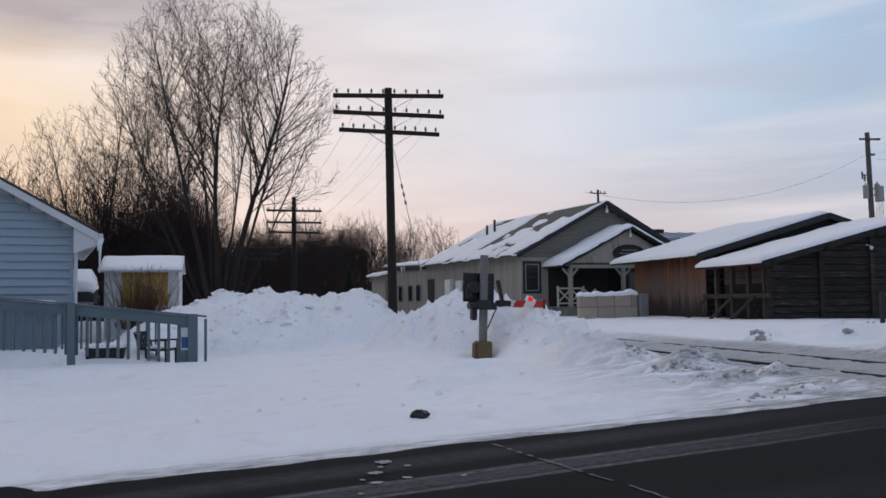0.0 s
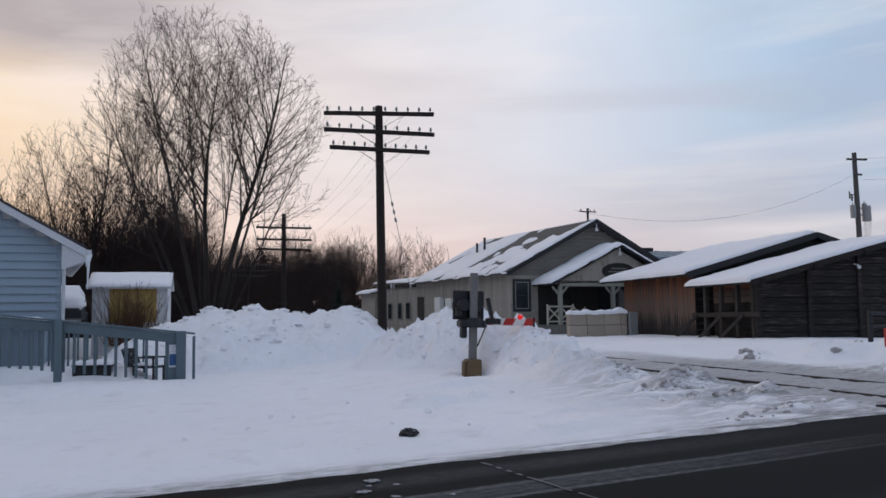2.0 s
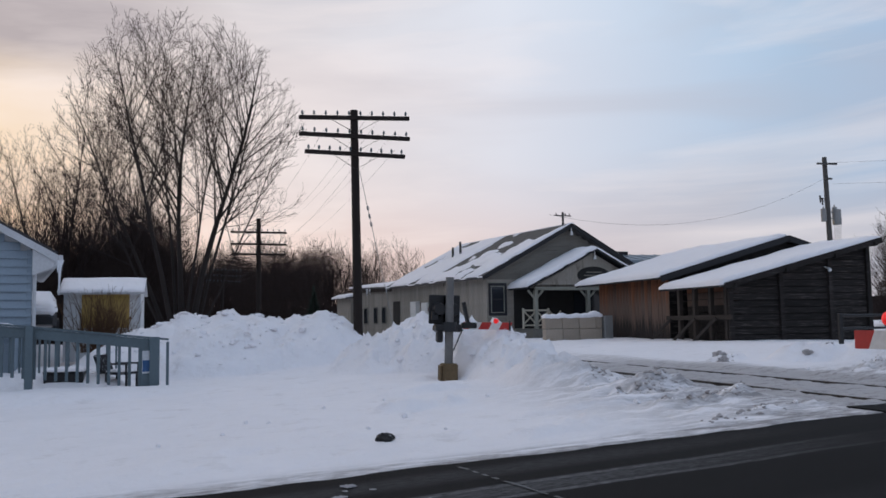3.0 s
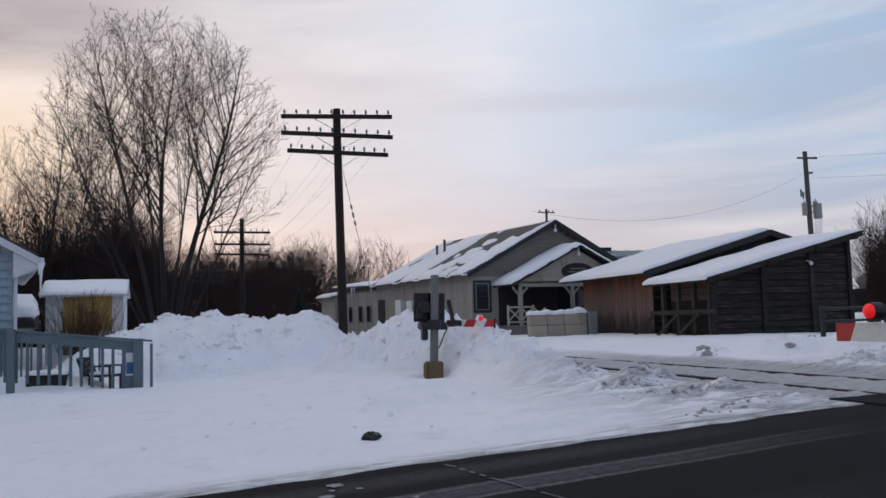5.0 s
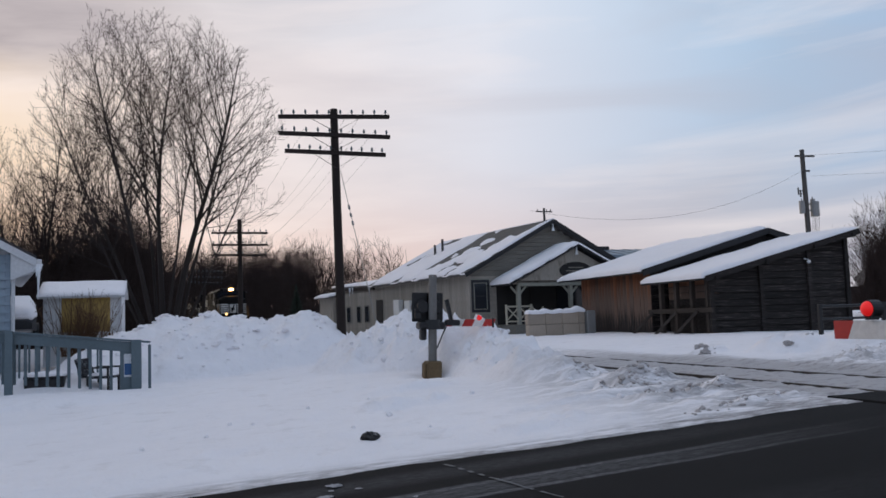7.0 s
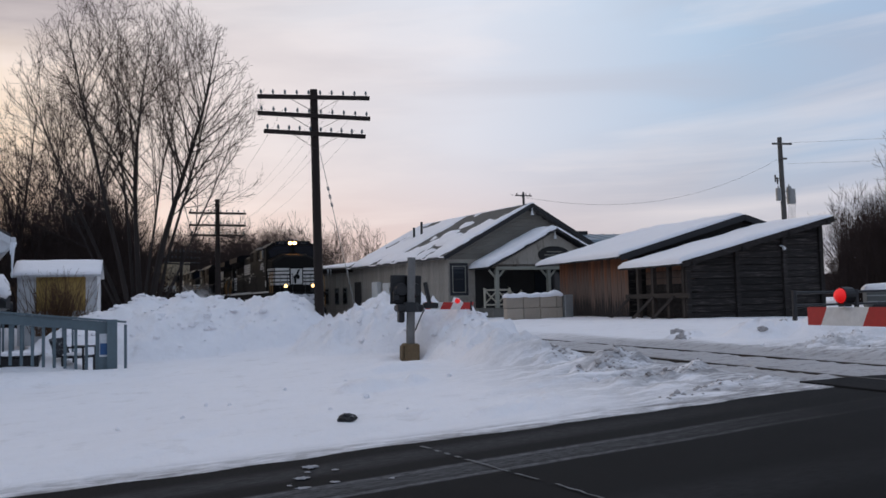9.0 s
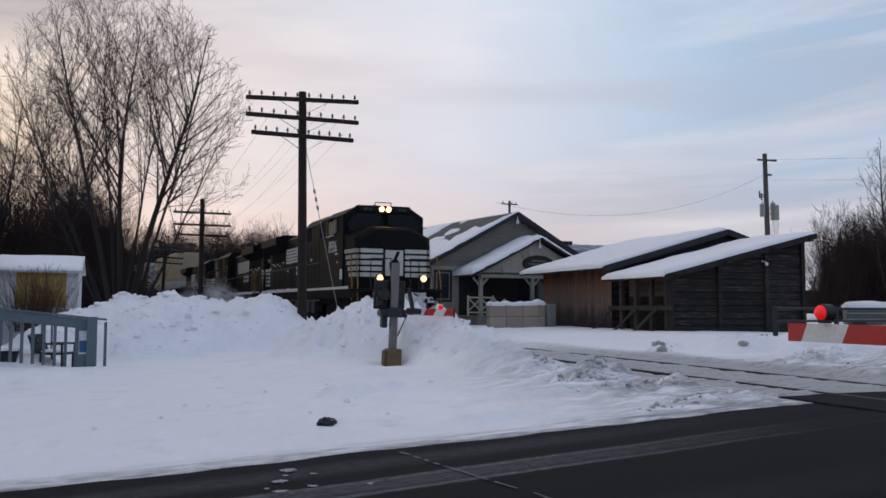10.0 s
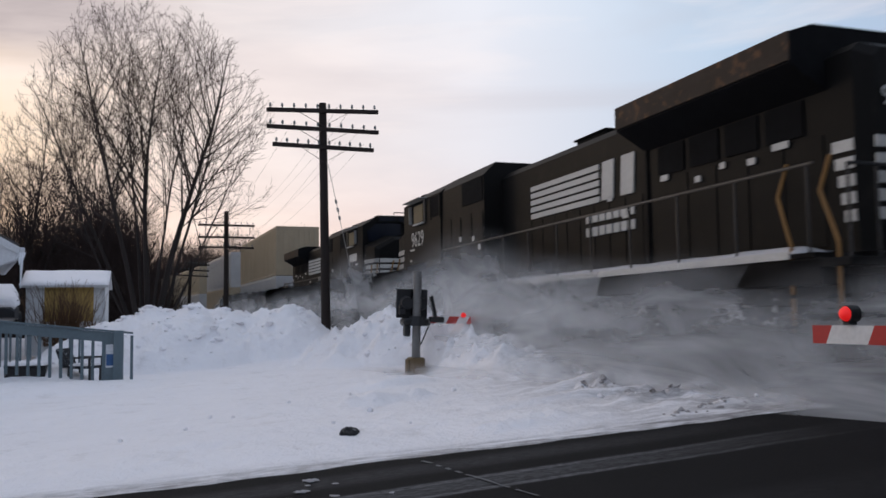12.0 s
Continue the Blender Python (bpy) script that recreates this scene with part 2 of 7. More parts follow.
def land(x, y):
    z = grade(x)
    far = smooth(ROAD_FAR, ROAD_FAR + 1.2, y)
    n1 = noise.noise((x * 0.5, y * 0.5, 0.3))
    n2 = noise.noise((x * 1.7, y * 1.7, 4.3))
    n3 = noise.noise((x * 5.1, y * 5.1, 9.3))
    n4 = noise.noise((x * 11.0, y * 11.0, 2.3))
    n5 = noise.noise((x * 3.1, y * 3.1, 6.7))
    tx = track_x(y)
    side = x - tx
    rough = 0.0
    h = 0.06 * far
    # right of way: snow stands higher on the far side of the track
    h += (smooth(2.6, 5.5, side) * 0.16 + smooth(6, 9, side) * 0.06) * smooth(11, 18, y)
    # ground lifts towards the poles on the near side
    h += 0.55 * smooth(20, 27, y) * (1 - smooth(-3.2, -2.0, side)) * (1 - 0.6 * (1 - smooth(-11.5, -8.5, x)))
    # ploughed heaps
    m1 = max(bump(x, y, -8.1, 24.6, 3.3, 2.9, 0, 0.8) * 1.18, bump(x, y, -5.8, 24.3, 2.1, 2.2, 0, 0.9) * 0.86, bump(x, y, -9.6, 24.3, 1.9, 2.0, 0, 1) * 0.8)
    m1 *= 1 + 0.22 * n2
    m2 = max(bump(x, y, -2.95, 20.4, 1.5, 2.7, 6, 0.8) * 1.2, bump(x, y, -2.45, 18.4, 1.0, 2.6, 4, 0.8) * 0.86, bump(x, y, -2.5, 16.0, 0.9, 2.3, -4, 0.9) * 0.62, bump(x, y, -3.95, 20.9, 1.4, 2.0, 0, 0.9) * 0.72, bump(x, y, -2.7, 13.9, 0.8, 1.7, 0, 1) * 0.36)
    m2 *= 1 + 0.16 * n2
    # snow piled round the foot of the first pole
    h += bump(x, y, -4.25, 23.9, 1.7, 1.9, 0, 0.8) * 0.34
    m3 = bump(x, y, 5.6, 14.8, 1.6, 1.1, 0, 1) * 0.35 + bump(x, y, 6.9, 12.9, 2.4, 1.3, 20, 1) * 0.32 + bump(x, y, 3.95, 15.6, 0.95, 0.7) * 0.3
    m4 = bump(x, y, -4.9, 14.0, 0.9, 0.45) * 0.16 + bump(x, y, -2.0, 11.2, 1.6, 0.35, 5) * 0.14 + bump(x, y, -3.2, 9.9, 1.8, 0.22, 3) * 0.08
    heap = m1 + m2 + m3 + m4
    # snow packed on the ramp by the house, and a bank beside the parked car
    h += 0.42 * smooth(19.9, 21.2, y) * (1 - smooth(23, 26, y)) * (1 - smooth(-10.6, -9.6, x))
    h += bump(x, y, -13.2, 31.5, 2.2, 1.6) * 0.75
    h += heap - 0.16 * bump(x, y, -3.5, 16.5, 0.9, 1.0)
    if heap > 0.06:  # blocks of crust left by the plough blade
        f = noise.voronoi((x * 3.4, y * 3.4, 1.7))[0]
        g = noise.voronoi((x * 7.5, y * 7.5, 5.2))[0]
        h += smooth(0.06, 0.35, heap) * (0.12 * (min(1, 2.6 * (f[1] - f[0])) - 0.5) * (0.7 + n5) + 0.04 * (min(1, 2.4 * (g[1] - g[0])) - 0.4)) * (1 - 0.35 * smooth(0.05, 0.3, m1))
    lump = smooth(0.05, 0.4, heap) * (1 - 0.5 * smooth(0.05, 0.3, m1))
    rough = far * (0.05 * n1 + 0.025 * n2 + 0.012 * n3) + lump * (0.22 * n2 * abs(n1 + 0.6) + 0.22 * (abs(n3) - 0.2) + 0.06 * n4 + 0.17 * (max(0, n5) - max(0, -n5) * 0.9)) + far * 0.012 * n4
    # tyre ruts and scraped snow beside the road
    ruts = far * (1 - smooth(10.5, 13, y)) * smooth(-9, -4, x)
    rough += ruts * (0.012 * noise.noise((x * 0.8 + 2 * n1, y * 3.0 + n2, 1.0)) + 0.03 * max(0, n5))
    shoulder = far * (1 - smooth(12.5, 14.5, y)) * smooth(-5, -2.5, x)
    rough += shoulder * (0.035 * max(0, n2 - 0.1) + 0.018 * max(0, n3) + 0.05 * max(0, noise.noise((x * 0.45 + 0.3 * n1, y * 1.9, 3.0)) - 0.15) + 0.02 * max(0, n4) + 0.03 * max(0, noise.noise((x * 8.0, y * 8.0, 5.0)) - 0.2))
    if 7.5 < y < 18 and -9 < x < 6:
        for ax, ay, bx, by, w, top in WINDROWS:
            d, t = along(x, y, ax, ay, bx, by)
            if d < w:
                rough += top * (1 - (d / w) ** 2) * (0.65 + 0.9 * n3 + 0.5 * n4) * far
    # snow drifted against the ramp railing
    h += bump(x, y, -11.6, 19.1, 4.2, 1.3, 0, 0.8) * 0.2
    h += rough
    z += h
    # the track bed stays open
    clear = smooth(1.3, 1.9, abs(side))
    bed = track_z(y) - 0.008 + 0.022 * n2 + 0.016 * n3 + 0.014 * n4 - 0.12 * (1 - smooth(0.07, 0.17, abs(abs(side) - 0.78))) * smooth(-0.05, 0.15, n1 + 0.4 * n2)
    z = z * clear + bed * (1 - clear)
    # the road is dug in
    road = (1 - smooth(ROAD_FAR - 0.15, ROAD_FAR + 0.12 + 0.15 * n2, y)) * smooth(ROAD_NEAR - 0.3, ROAD_NEAR, y)
    z = z * (1 - road) + (grade(x) - 0.05) * road
    if abs(side) < 1.65 and y < ROAD_FAR + 0.62:
        z = min(z, -0.03)
    if abs(side) < 2.1 and y < ROAD_FAR:
        z = min(z, grade(x) - 0.05)
    return z


def steps(near, fine, reach, growth):
    """Grid lines: close together inside near, then wider and wider to reach."""
    a, b = near
    v = list(np.arange(a, b + fine / 2, fine))
    s, p = fine, b
    while p < reach:
        s *= growth
        p += s
        v.append(p)
    s, p, low = fine, a, []
    while p > -reach:
        s *= growth
        p -= s
        low.append(p)
    return list(reversed(low)) + v


def build_ground():
    xs, ys = steps((-13, 8), 0.085, 1800, 1.22), steps((7.1, 27), 0.085, 1800, 1.2)
    verts = [(x, y, land(x, y)) for y in ys for x in xs]
    w = len(xs)
    faces = [(j * w + i, j * w + i + 1, (j + 1) * w + i + 1, (j + 1) * w + i) for j in range(len(ys) - 1) for i in range(w - 1)]
    me = bpy.data.meshes.new("ground")
    me.from_pydata(verts, [], faces)
    me.materials.append(GROUND)
    me.shade_smooth()
    return tagged(new("ground", me), "snow covered ground with ploughed heaps and ruts", "ground", kind="structure")


def ground_material():
    """Snow, with grey brown slush where wheels cross beside the road and along the rails."""
    m = snow_material("ground_snow", (0.835, 0.812, 0.832), dirt=0.25)
    nt = m.node_tree
    b = nt.nodes["Principled BSDF"]
    clean = b.inputs["Base Color"].links[0].from_socket
    vec = nt.nodes.new("ShaderNodeTexCoord").outputs["Object"]
    sep = nt.nodes.new("ShaderNodeSeparateXYZ")
    nt.links.new(vec, sep.inputs[0])
    x, y, z = sep.outputs

    def window(v, lo, hi, soft_lo, soft_hi):
        a, c = nt.nodes.new("ShaderNodeMapRange"), nt.nodes.new("ShaderNodeMapRange")
        for n, p, q in ((a, lo - soft_lo, lo), (c, hi + soft_hi, hi)):
            n.interpolation_type = "SMOOTHSTEP"
            n.inputs[1].default_value, n.inputs[2].default_value = p, q
            nt.links.new(v, n.inputs[0])
        return maths(nt, "MULTIPLY", a.outputs[0], c.outputs[0])
    area = maths(nt, "MULTIPLY", window(x, -1.6, 9.0, 3.5, 6.0), window(y, 7.0, 10.5, 0.3, 5.0))
    bed = maths(nt, "MULTIPLY", window(x, -1.3, 1.5, 0.7, 0.9), window(y, 6.0, 17.0, 1.0, 9.0))
    edge = maths(nt, "MULTIPLY", window(x, -9.0, 30.0, 12.0, 4.0), window(y, 7.0, 7.65, 0.2, 0.5))
    streak = noise_tex(nt, mapped(nt, vec, (0.8, 4.0, 1.0)), 1.4, 6, 0.65, 0.4)
    fine = noise_tex(nt, mapped(nt, vec, (1.0, 2.2, 1.0)), 5.5, 6, 0.72, 0.3)
    spots = maths(nt, "MULTIPLY", ramp(nt, streak, [(0.36, (0, 0, 0)), (0.54, (1, 1, 1))]), ramp(nt, fine, [(0.32, (0.35, 0.35, 0.35)), (0.56, (1, 1, 1))]))
    spots = maths(nt, "MAXIMUM", spots, maths(nt, "MULTIPLY", bed, 0.75))
    amount = maths(nt, "MINIMUM", maths(nt, "ADD", maths(nt, "ADD", maths(nt, "MULTIPLY", area, 0.85), maths(nt, "MULTIPLY", bed, 0.8)), maths(nt, "MULTIPLY", edge, 0.8)), 0.85)
    nt.links.new(mixed(nt, maths(nt, "MULTIPLY", spots, amount), clean, (0.15, 0.138, 0.135)), b.inputs["Base Color"])
    return m


def asphalt_material():
    """Dark damp asphalt; wheels have dragged pale salt along it in broken streaks."""
    m = material("asphalt", (0.0122, 0.0118, 0.0126), 0.9, dark=0.65, scale=0.7, fine=60, bump=0.4, depth=0.006, gloss=0.08)
    nt = m.node_tree
    b = nt.nodes["Principled BSDF"]
    plain = b.inputs["Base Color"].links[0].from_socket
    vec = nt.nodes.new("ShaderNodeTexCoord").outputs["Object"]
    sep = nt.nodes.new("ShaderNodeSeparateXYZ")
    nt.links.new(vec, sep.inputs[0])
    x, y, z = sep.outputs
    wob = noise_tex(nt, mapped(nt, vec, (0.4, 0.2, 1)), 1.0, 3)
    across = maths(nt, "ADD", maths(nt, "SUBTRACT", y, maths(nt, "MULTIPLY", x, 0.06)), maths(nt, "MULTIPLY", wob, 0.06))
    speck = ramp(nt, noise_tex(nt, mapped(nt, vec, (2.5, 9, 1)), 4.0, 6, 0.75), [(0.36, (0.12, 0.12, 0.12)), (0.62, (1, 1, 1))])
    total = None
    for centre, half, k in ((6.46, 0.07, 0.75), (6.85, 0.09, 0.7), (6.67, 0.26, 0.42), (3.2, 0.2, 0.2), (4.9, 0.5, 0.08), (7.5, 0.35, 0.2)):
        d = nt.nodes.new("ShaderNodeMapRange")
        d.interpolation_type = "SMOOTHSTEP"
        d.inputs[1].default_value, d.inputs[2].default_value, d.inputs[3].default_value, d.inputs[4].default_value = half * 0.2, half, k, 0.0
        nt.links.new(maths(nt, "ABSOLUTE", maths(nt, "SUBTRACT", across, centre)), d.inputs[0])
        total = d.outputs[0] if total is None else maths(nt, "MAXIMUM", total, d.outputs[0])
    fade = nt.nodes.new("ShaderNodeMapRange")
    fade.inputs[1].default_value, fade.inputs[2].default_value, fade.inputs[3].default_value, fade.inputs[4].default_value = -5.6, -2.6, 0.85, 0.06
    nt.links.new(x, fade.inputs[0])
    nt.links.new(mixed(nt, maths(nt, "MULTIPLY", maths(nt, "MULTIPLY", total, speck), fade.outputs[0]), plain, (0.24, 0.24, 0.25)), b.inputs["Base Color"])
    return m


GROUND = ground_material()
ASPHALT = asphalt_material()
SALT = material("road_salt", (0.16, 0.16, 0.165), 0.9, dark=0.55, scale=3, fine=40, bump=0.1)
STEEL = material("rail_steel", (0.055, 0.045, 0.04), 0.6, 0.4, dark=0.5, scale=4, fine=40, gloss=0.2)
TIE = material("creosoted_timber", (0.07, 0.055, 0.045), 0.85, dark=0.6, scale=2, fine=30, stretch=(1, 6, 1), per_piece=0.2)
BALLAST = material("ballast", (0.16, 0.15, 0.145), 0.95, dark=0.5, scale=6, fine=30, bump=0.8, depth=0.03)


# ---- ground, road, track ----
def build_road():
    bm = B()
    xs = list(np.arange(-60, -10, 5)) + list(np.arange(-10, 12, 0.5)) + list(np.arange(12, 121, 6))
    ys = np.linspace(ROAD_NEAR, ROAD_FAR + 0.35, 18)
    rows = [[bm.verts.new((x, y + (0.25 * max(0, min(1, (x + 3.4) / 2))) * (y > 7), grade(x) + 0.012 - 0.004 * abs(y - 3.5) + 0.006 * noise.noise((x, y, 0)))) for y in ys] for x in xs]
    for a, b in zip(rows, rows[1:]):
        for i in range(len(ys) - 1):
            bm.faces.new((a[i], b[i], b[i + 1], a[i + 1]))
    road = part("road", bm, ASPHALT, smooth=True)
    tagged(road, "dark damp asphalt road with faint salt streaks", "road", kind="structure")

    # a crack filled with snow
    rng, bm, prev = random.Random(4), B(), None
    for i in range(40):
        t = i / 39
        x, y = -6.35 + 0.55 * t + 0.03 * noise.noise((t * 6, 0, 3)) + rng.uniform(-0.008, 0.008), 7.5 - 3.6 * t
        w = 0.004 + 0.010 * rng.random() + 0.010 * (1 - t) ** 2
        z = grade(x) + 0.022 - 0.004 * abs(y - 3.5)
        cur = (bm.verts.new((x - w, y, z)), bm.verts.new((x + w, y, z)))
        if prev and rng.random() > 0.25:
            bm.faces.new((prev[0], prev[1], cur[1], cur[0]))
        prev = cur
    part("snow_filled_crack", bm, SALT, road)
    return road


def build_track():
    track = thing("railway_track", "single railway track with dark ties crossing the road", "railway track", kind="structure")
    ys = [-130 + 4 * i for i in range(100)]
    for side in (-0.7525, 0.7525):
        bm = B()
        prof = [(-0.036, 0.0), (0.036, 0.0), (0.036, -0.035), (0.012, -0.05), (0.012, -0.13), (0.07, -0.15), (0.07, -0.165), (-0.07, -0.165), (-0.07, -0.15), (-0.012, -0.13), (-0.012, -0.05), (-0.036, -0.035)]
        rings = [[bm.verts.new((track_x(y) + side + a, y, track_z(y) + b)) for a, b in prof] for y in ys]
        for p, q in zip(rings, rings[1:]):
            for i in range(len(prof)):
                bm.faces.new((p[i], p[(i + 1) % len(prof)], q[(i + 1) % len(prof)], q[i]))
        bmesh.ops.recalc_face_normals(bm, faces=bm.faces)
        part("rail", bm, STEEL, track)
    bm = B()
    box(bm, -1.3, 1.3, -0.115, 0.115, -0.3, -0.125, bevel=0.01)
    tie = mesh_of("tie", bm, TIE)
    for i in range(230):
        y = 8.4 + i * 0.53
        piece("tie", tie, track, Matrix.Translation((track_x(y), y, track_z(y))))
    # timber and asphalt crossing panels on the road
    for x0, x1 in ((-1.55, -0.84), (-0.66, 0.66), (0.84, 1.55)):
        bm = B()
        box(bm, x0, x1, ROAD_NEAR, ROAD_FAR + 0.6, -0.16, -0.012, bevel=0.012)
        part("crossing_panel", bm, ASPHALT, track)
    return track


# ---- weathered sheds ----
OLD_WOOD = material("weathered_dark_boards", (0.026, 0.021, 0.0195), 0.9, dark=0.45, scale=1.2, fine=14, stretch=(0.6, 0.6, 8), bump=0.4, depth=0.008, per_piece=0.35, wear=(0.05, 0.044, 0.042), wear_at=0.56)
OLD_PLANK = material("weathered_dark_planks", (0.019, 0.0155, 0.0145), 0.9, dark=0.45, scale=1.2, fine=14, stretch=(0.5, 8, 8), bump=0.4, depth=0.008, per_piece=0.35, wear=(0.058, 0.049, 0.045), wear_at=0.53)
def bleached_boards():
    """Bare boards: rusty orange under the eave, streaked grey further down, black with damp at the foot."""
    m = material("bare_reddish_boards", (0.155, 0.056, 0.024), 0.85, dark=0.3, scale=1.1, fine=12, stretch=(4, 4, 0.3), bump=0.3, depth=0.006, per_piece=0.55)
    nt = m.node_tree
    b = nt.nodes["Principled BSDF"]
    base = b.inputs["Base Color"].links[0].from_socket
    vec = nt.nodes.new("ShaderNodeTexCoord").outputs["Object"]
    sep = nt.nodes.new("ShaderNodeSeparateXYZ")
    nt.links.new(vec, sep.inputs[0])
    info = nt.nodes.new("ShaderNodeObjectInfo").outputs["Random"]
    drip = noise_tex(nt, mapped(nt, vec, (5, 14, 0.5)), 1.6, 5, 0.7)
    h = maths(nt, "ADD", maths(nt, "ADD", sep.outputs[2], maths(nt, "MULTIPLY", drip, 2.6)), maths(nt, "MULTIPLY", info, 0.5))
    grey = ramp(nt, maths(nt, "MULTIPLY", h, 0.25), [(0.74, (1, 1, 1)), (0.98, (0, 0, 0))])
    damp = ramp(nt, maths(nt, "MULTIPLY", h, 0.25), [(0.54, (1, 1, 1)), (0.66, (0, 0, 0))])
    col = mixed(nt, maths(nt, "MULTIPLY", grey, 0.8), base, (0.135, 0.10, 0.082))
    nt.links.new(mixed(nt, damp, col, (0.028, 0.022, 0.02)), b.inputs["Base Color"])
    return m


RED_WOOD = bleached_boards()
TIMBER = material("grey_timber", (0.062, 0.050, 0.043), 0.9, dark=0.5, scale=2, fine=20, stretch=(1, 1, 1), per_piece=0.2)
FASCIA = material("black_fascia", (0.02, 0.02, 0.022), 0.7)
DARK_ROOM = material("dark_interior", (0.03, 0.028, 0.027), 0.95)


def slab(bm, p, thick):
    """A roof plane from four corners, with thickness downwards."""
    top = [bm.verts.new(v) for v in p]
    low = [bm.verts.new((v[0], v[1], v[2] - thick)) for v in p]
    bm.faces.new(top)
    bm.faces.new(list(reversed(low)))
    for i in range(4):
        bm.faces.new((top[i], low[i], low[(i + 1) % 4], top[(i + 1) % 4]))
    bmesh.ops.recalc_face_normals(bm, faces=bm.faces)
    return bm


def snow_layer(corners, thick, seed, nu=26, nv=26, ragged=0.06, holes=None):
    """A blanket of snow over four corners (a to b along the eave, d to c along the top), rounded at its rim."""
    a, b, c, d = (Vector(v) for v in corners)
    bm, rows = B(), []
    for j in range(nv + 1):
        row = []
        for i in range(nu + 1):
            u, v = i / nu, j / nv
            p = a.lerp(b, u).lerp(d.lerp(c, u), v)
            rim = min(u, 1 - u) * (b - a).length, min(v, 1 - v) * (d - a).length
            edge = min(1, min(rim) / 0.22)
            h = thick * (0.35 + 0.65 * math.sqrt(max(0, 1 - (1 - edge) ** 2)))
            n = noise.noise((p.x * 0.9 + seed, p.y * 0.9, seed * 1.7)) + 0.5 * noise.noise((p.x * 2.6, p.y * 2.6 + seed, 3))
            h *= 1 + 0.28 * n
            if holes:
                h = holes(u, v, p, h)
            off = ragged * noise.noise((p.x * 2.2, p.y * 2.2, seed)) if edge < 0.2 else 0
            row.append(bm.verts.new((p.x, p.y + off, p.z + h)))
        rows.append(row)
    for r, s in zip(rows, rows[1:]):
        for i in range(nu):
            bm.faces.new((r[i], r[i + 1], s[i + 1], s[i]))
    edges = [e for e in bm.edges if e.is_boundary]
    ext = bmesh.ops.extrude_edge_only(bm, edges=edges)
    for v in (g for g in ext["geom"] if isinstance(g, bmesh.types.BMVert)):
        v.co.z -= thick * 0.5 + 0.01
    bmesh.ops.recalc_face_normals(bm, faces=bm.faces)
    return bm


def build_shed_a():
    shed = thing("board_shed", "old shed with reddish vertical boards and a snowy pitched roof", "shed")
    x0, x1, y0, y1, zb = 9.25, 16.2, 29.7, 35.6, -0.1
    bm = B()
    prism(bm, [(x0 + 0.06, zb), (x1, zb), (x1, 3.6), (14.55, 4.05), (x0 + 0.06, 2.5)], y0 + 0.06, y1)
    part("wall_core", bm, DARK_ROOM, shed)
    # upright boards on the track side
    n = 22
    w = (y1 - y0) / n
    rng = random.Random(11)
    bm = B()
    box(bm, -0.022, 0.022, 0.008, w - 0.012, 0, 2.62, bevel=0.006)
    red = mesh_of("board", bm, RED_WOOD)
    for i in range(n):
        y = y0 + i * w
        piece("board", red, shed, Matrix.Translation((x0 + rng.uniform(0, 0.02), y, 0.05 + rng.uniform(-0.03, 0.0))) @ Matrix.Diagonal((1, 1, 1, 1)))
    # planks on the end wall
    for i in range(12):
        z = -0.05 + i * 0.24
        top = x0 + max(0, (z - 2.4)) * 3.4
        if top < x1 - 0.5:
            part("plank", box(B(), top, x1, y0 - 0.02, y0 + 0.03, z, z + 0.225), OLD_PLANK, shed)
    # roof: low eave over the track side, ridge well back
    e0, r0 = (8.7, 29.35, 2.62), (14.55, 29.35, 4.24)
    bm = B()
    slab(bm, [e0, r0, (14.55, 36.9, 4.24), (8.7, 36.9, 2.62)], 0.12)
    slab(bm, [r0, (16.4, 29.35, 3.70), (16.4, 36.9, 3.70), (14.55, 36.9, 4.24)], 0.12)
    part("roof", bm, FASCIA, shed)
    bm = B()
    bar(bm, (8.7, 29.30, 2.52), (14.55, 29.30, 4.14), 0.05, 0.24)
    bar(bm, (14.55, 29.30, 4.14), (16.4, 29.30, 3.60), 0.05, 0.24)
    part("fascia", bm, FASCIA, shed)
    part("snow", snow_layer([(8.66, 36.95, 2.6), (8.66, 29.4, 2.6), (14.5, 29.4, 4.24), (14.5, 36.95, 4.24)], 0.16, 3.0, 34, 34), ROOF_SNOW, shed, "thick smooth snow on the roof", smooth=True)
    part("snow", snow_layer([(14.6, 36.9, 4.24), (14.6, 29.4, 4.24), (16.4, 29.4, 3.72), (16.4, 36.9, 3.72)], 0.10, 5.0, 20, 10), ROOF_SNOW, shed, smooth=True)
    return shed


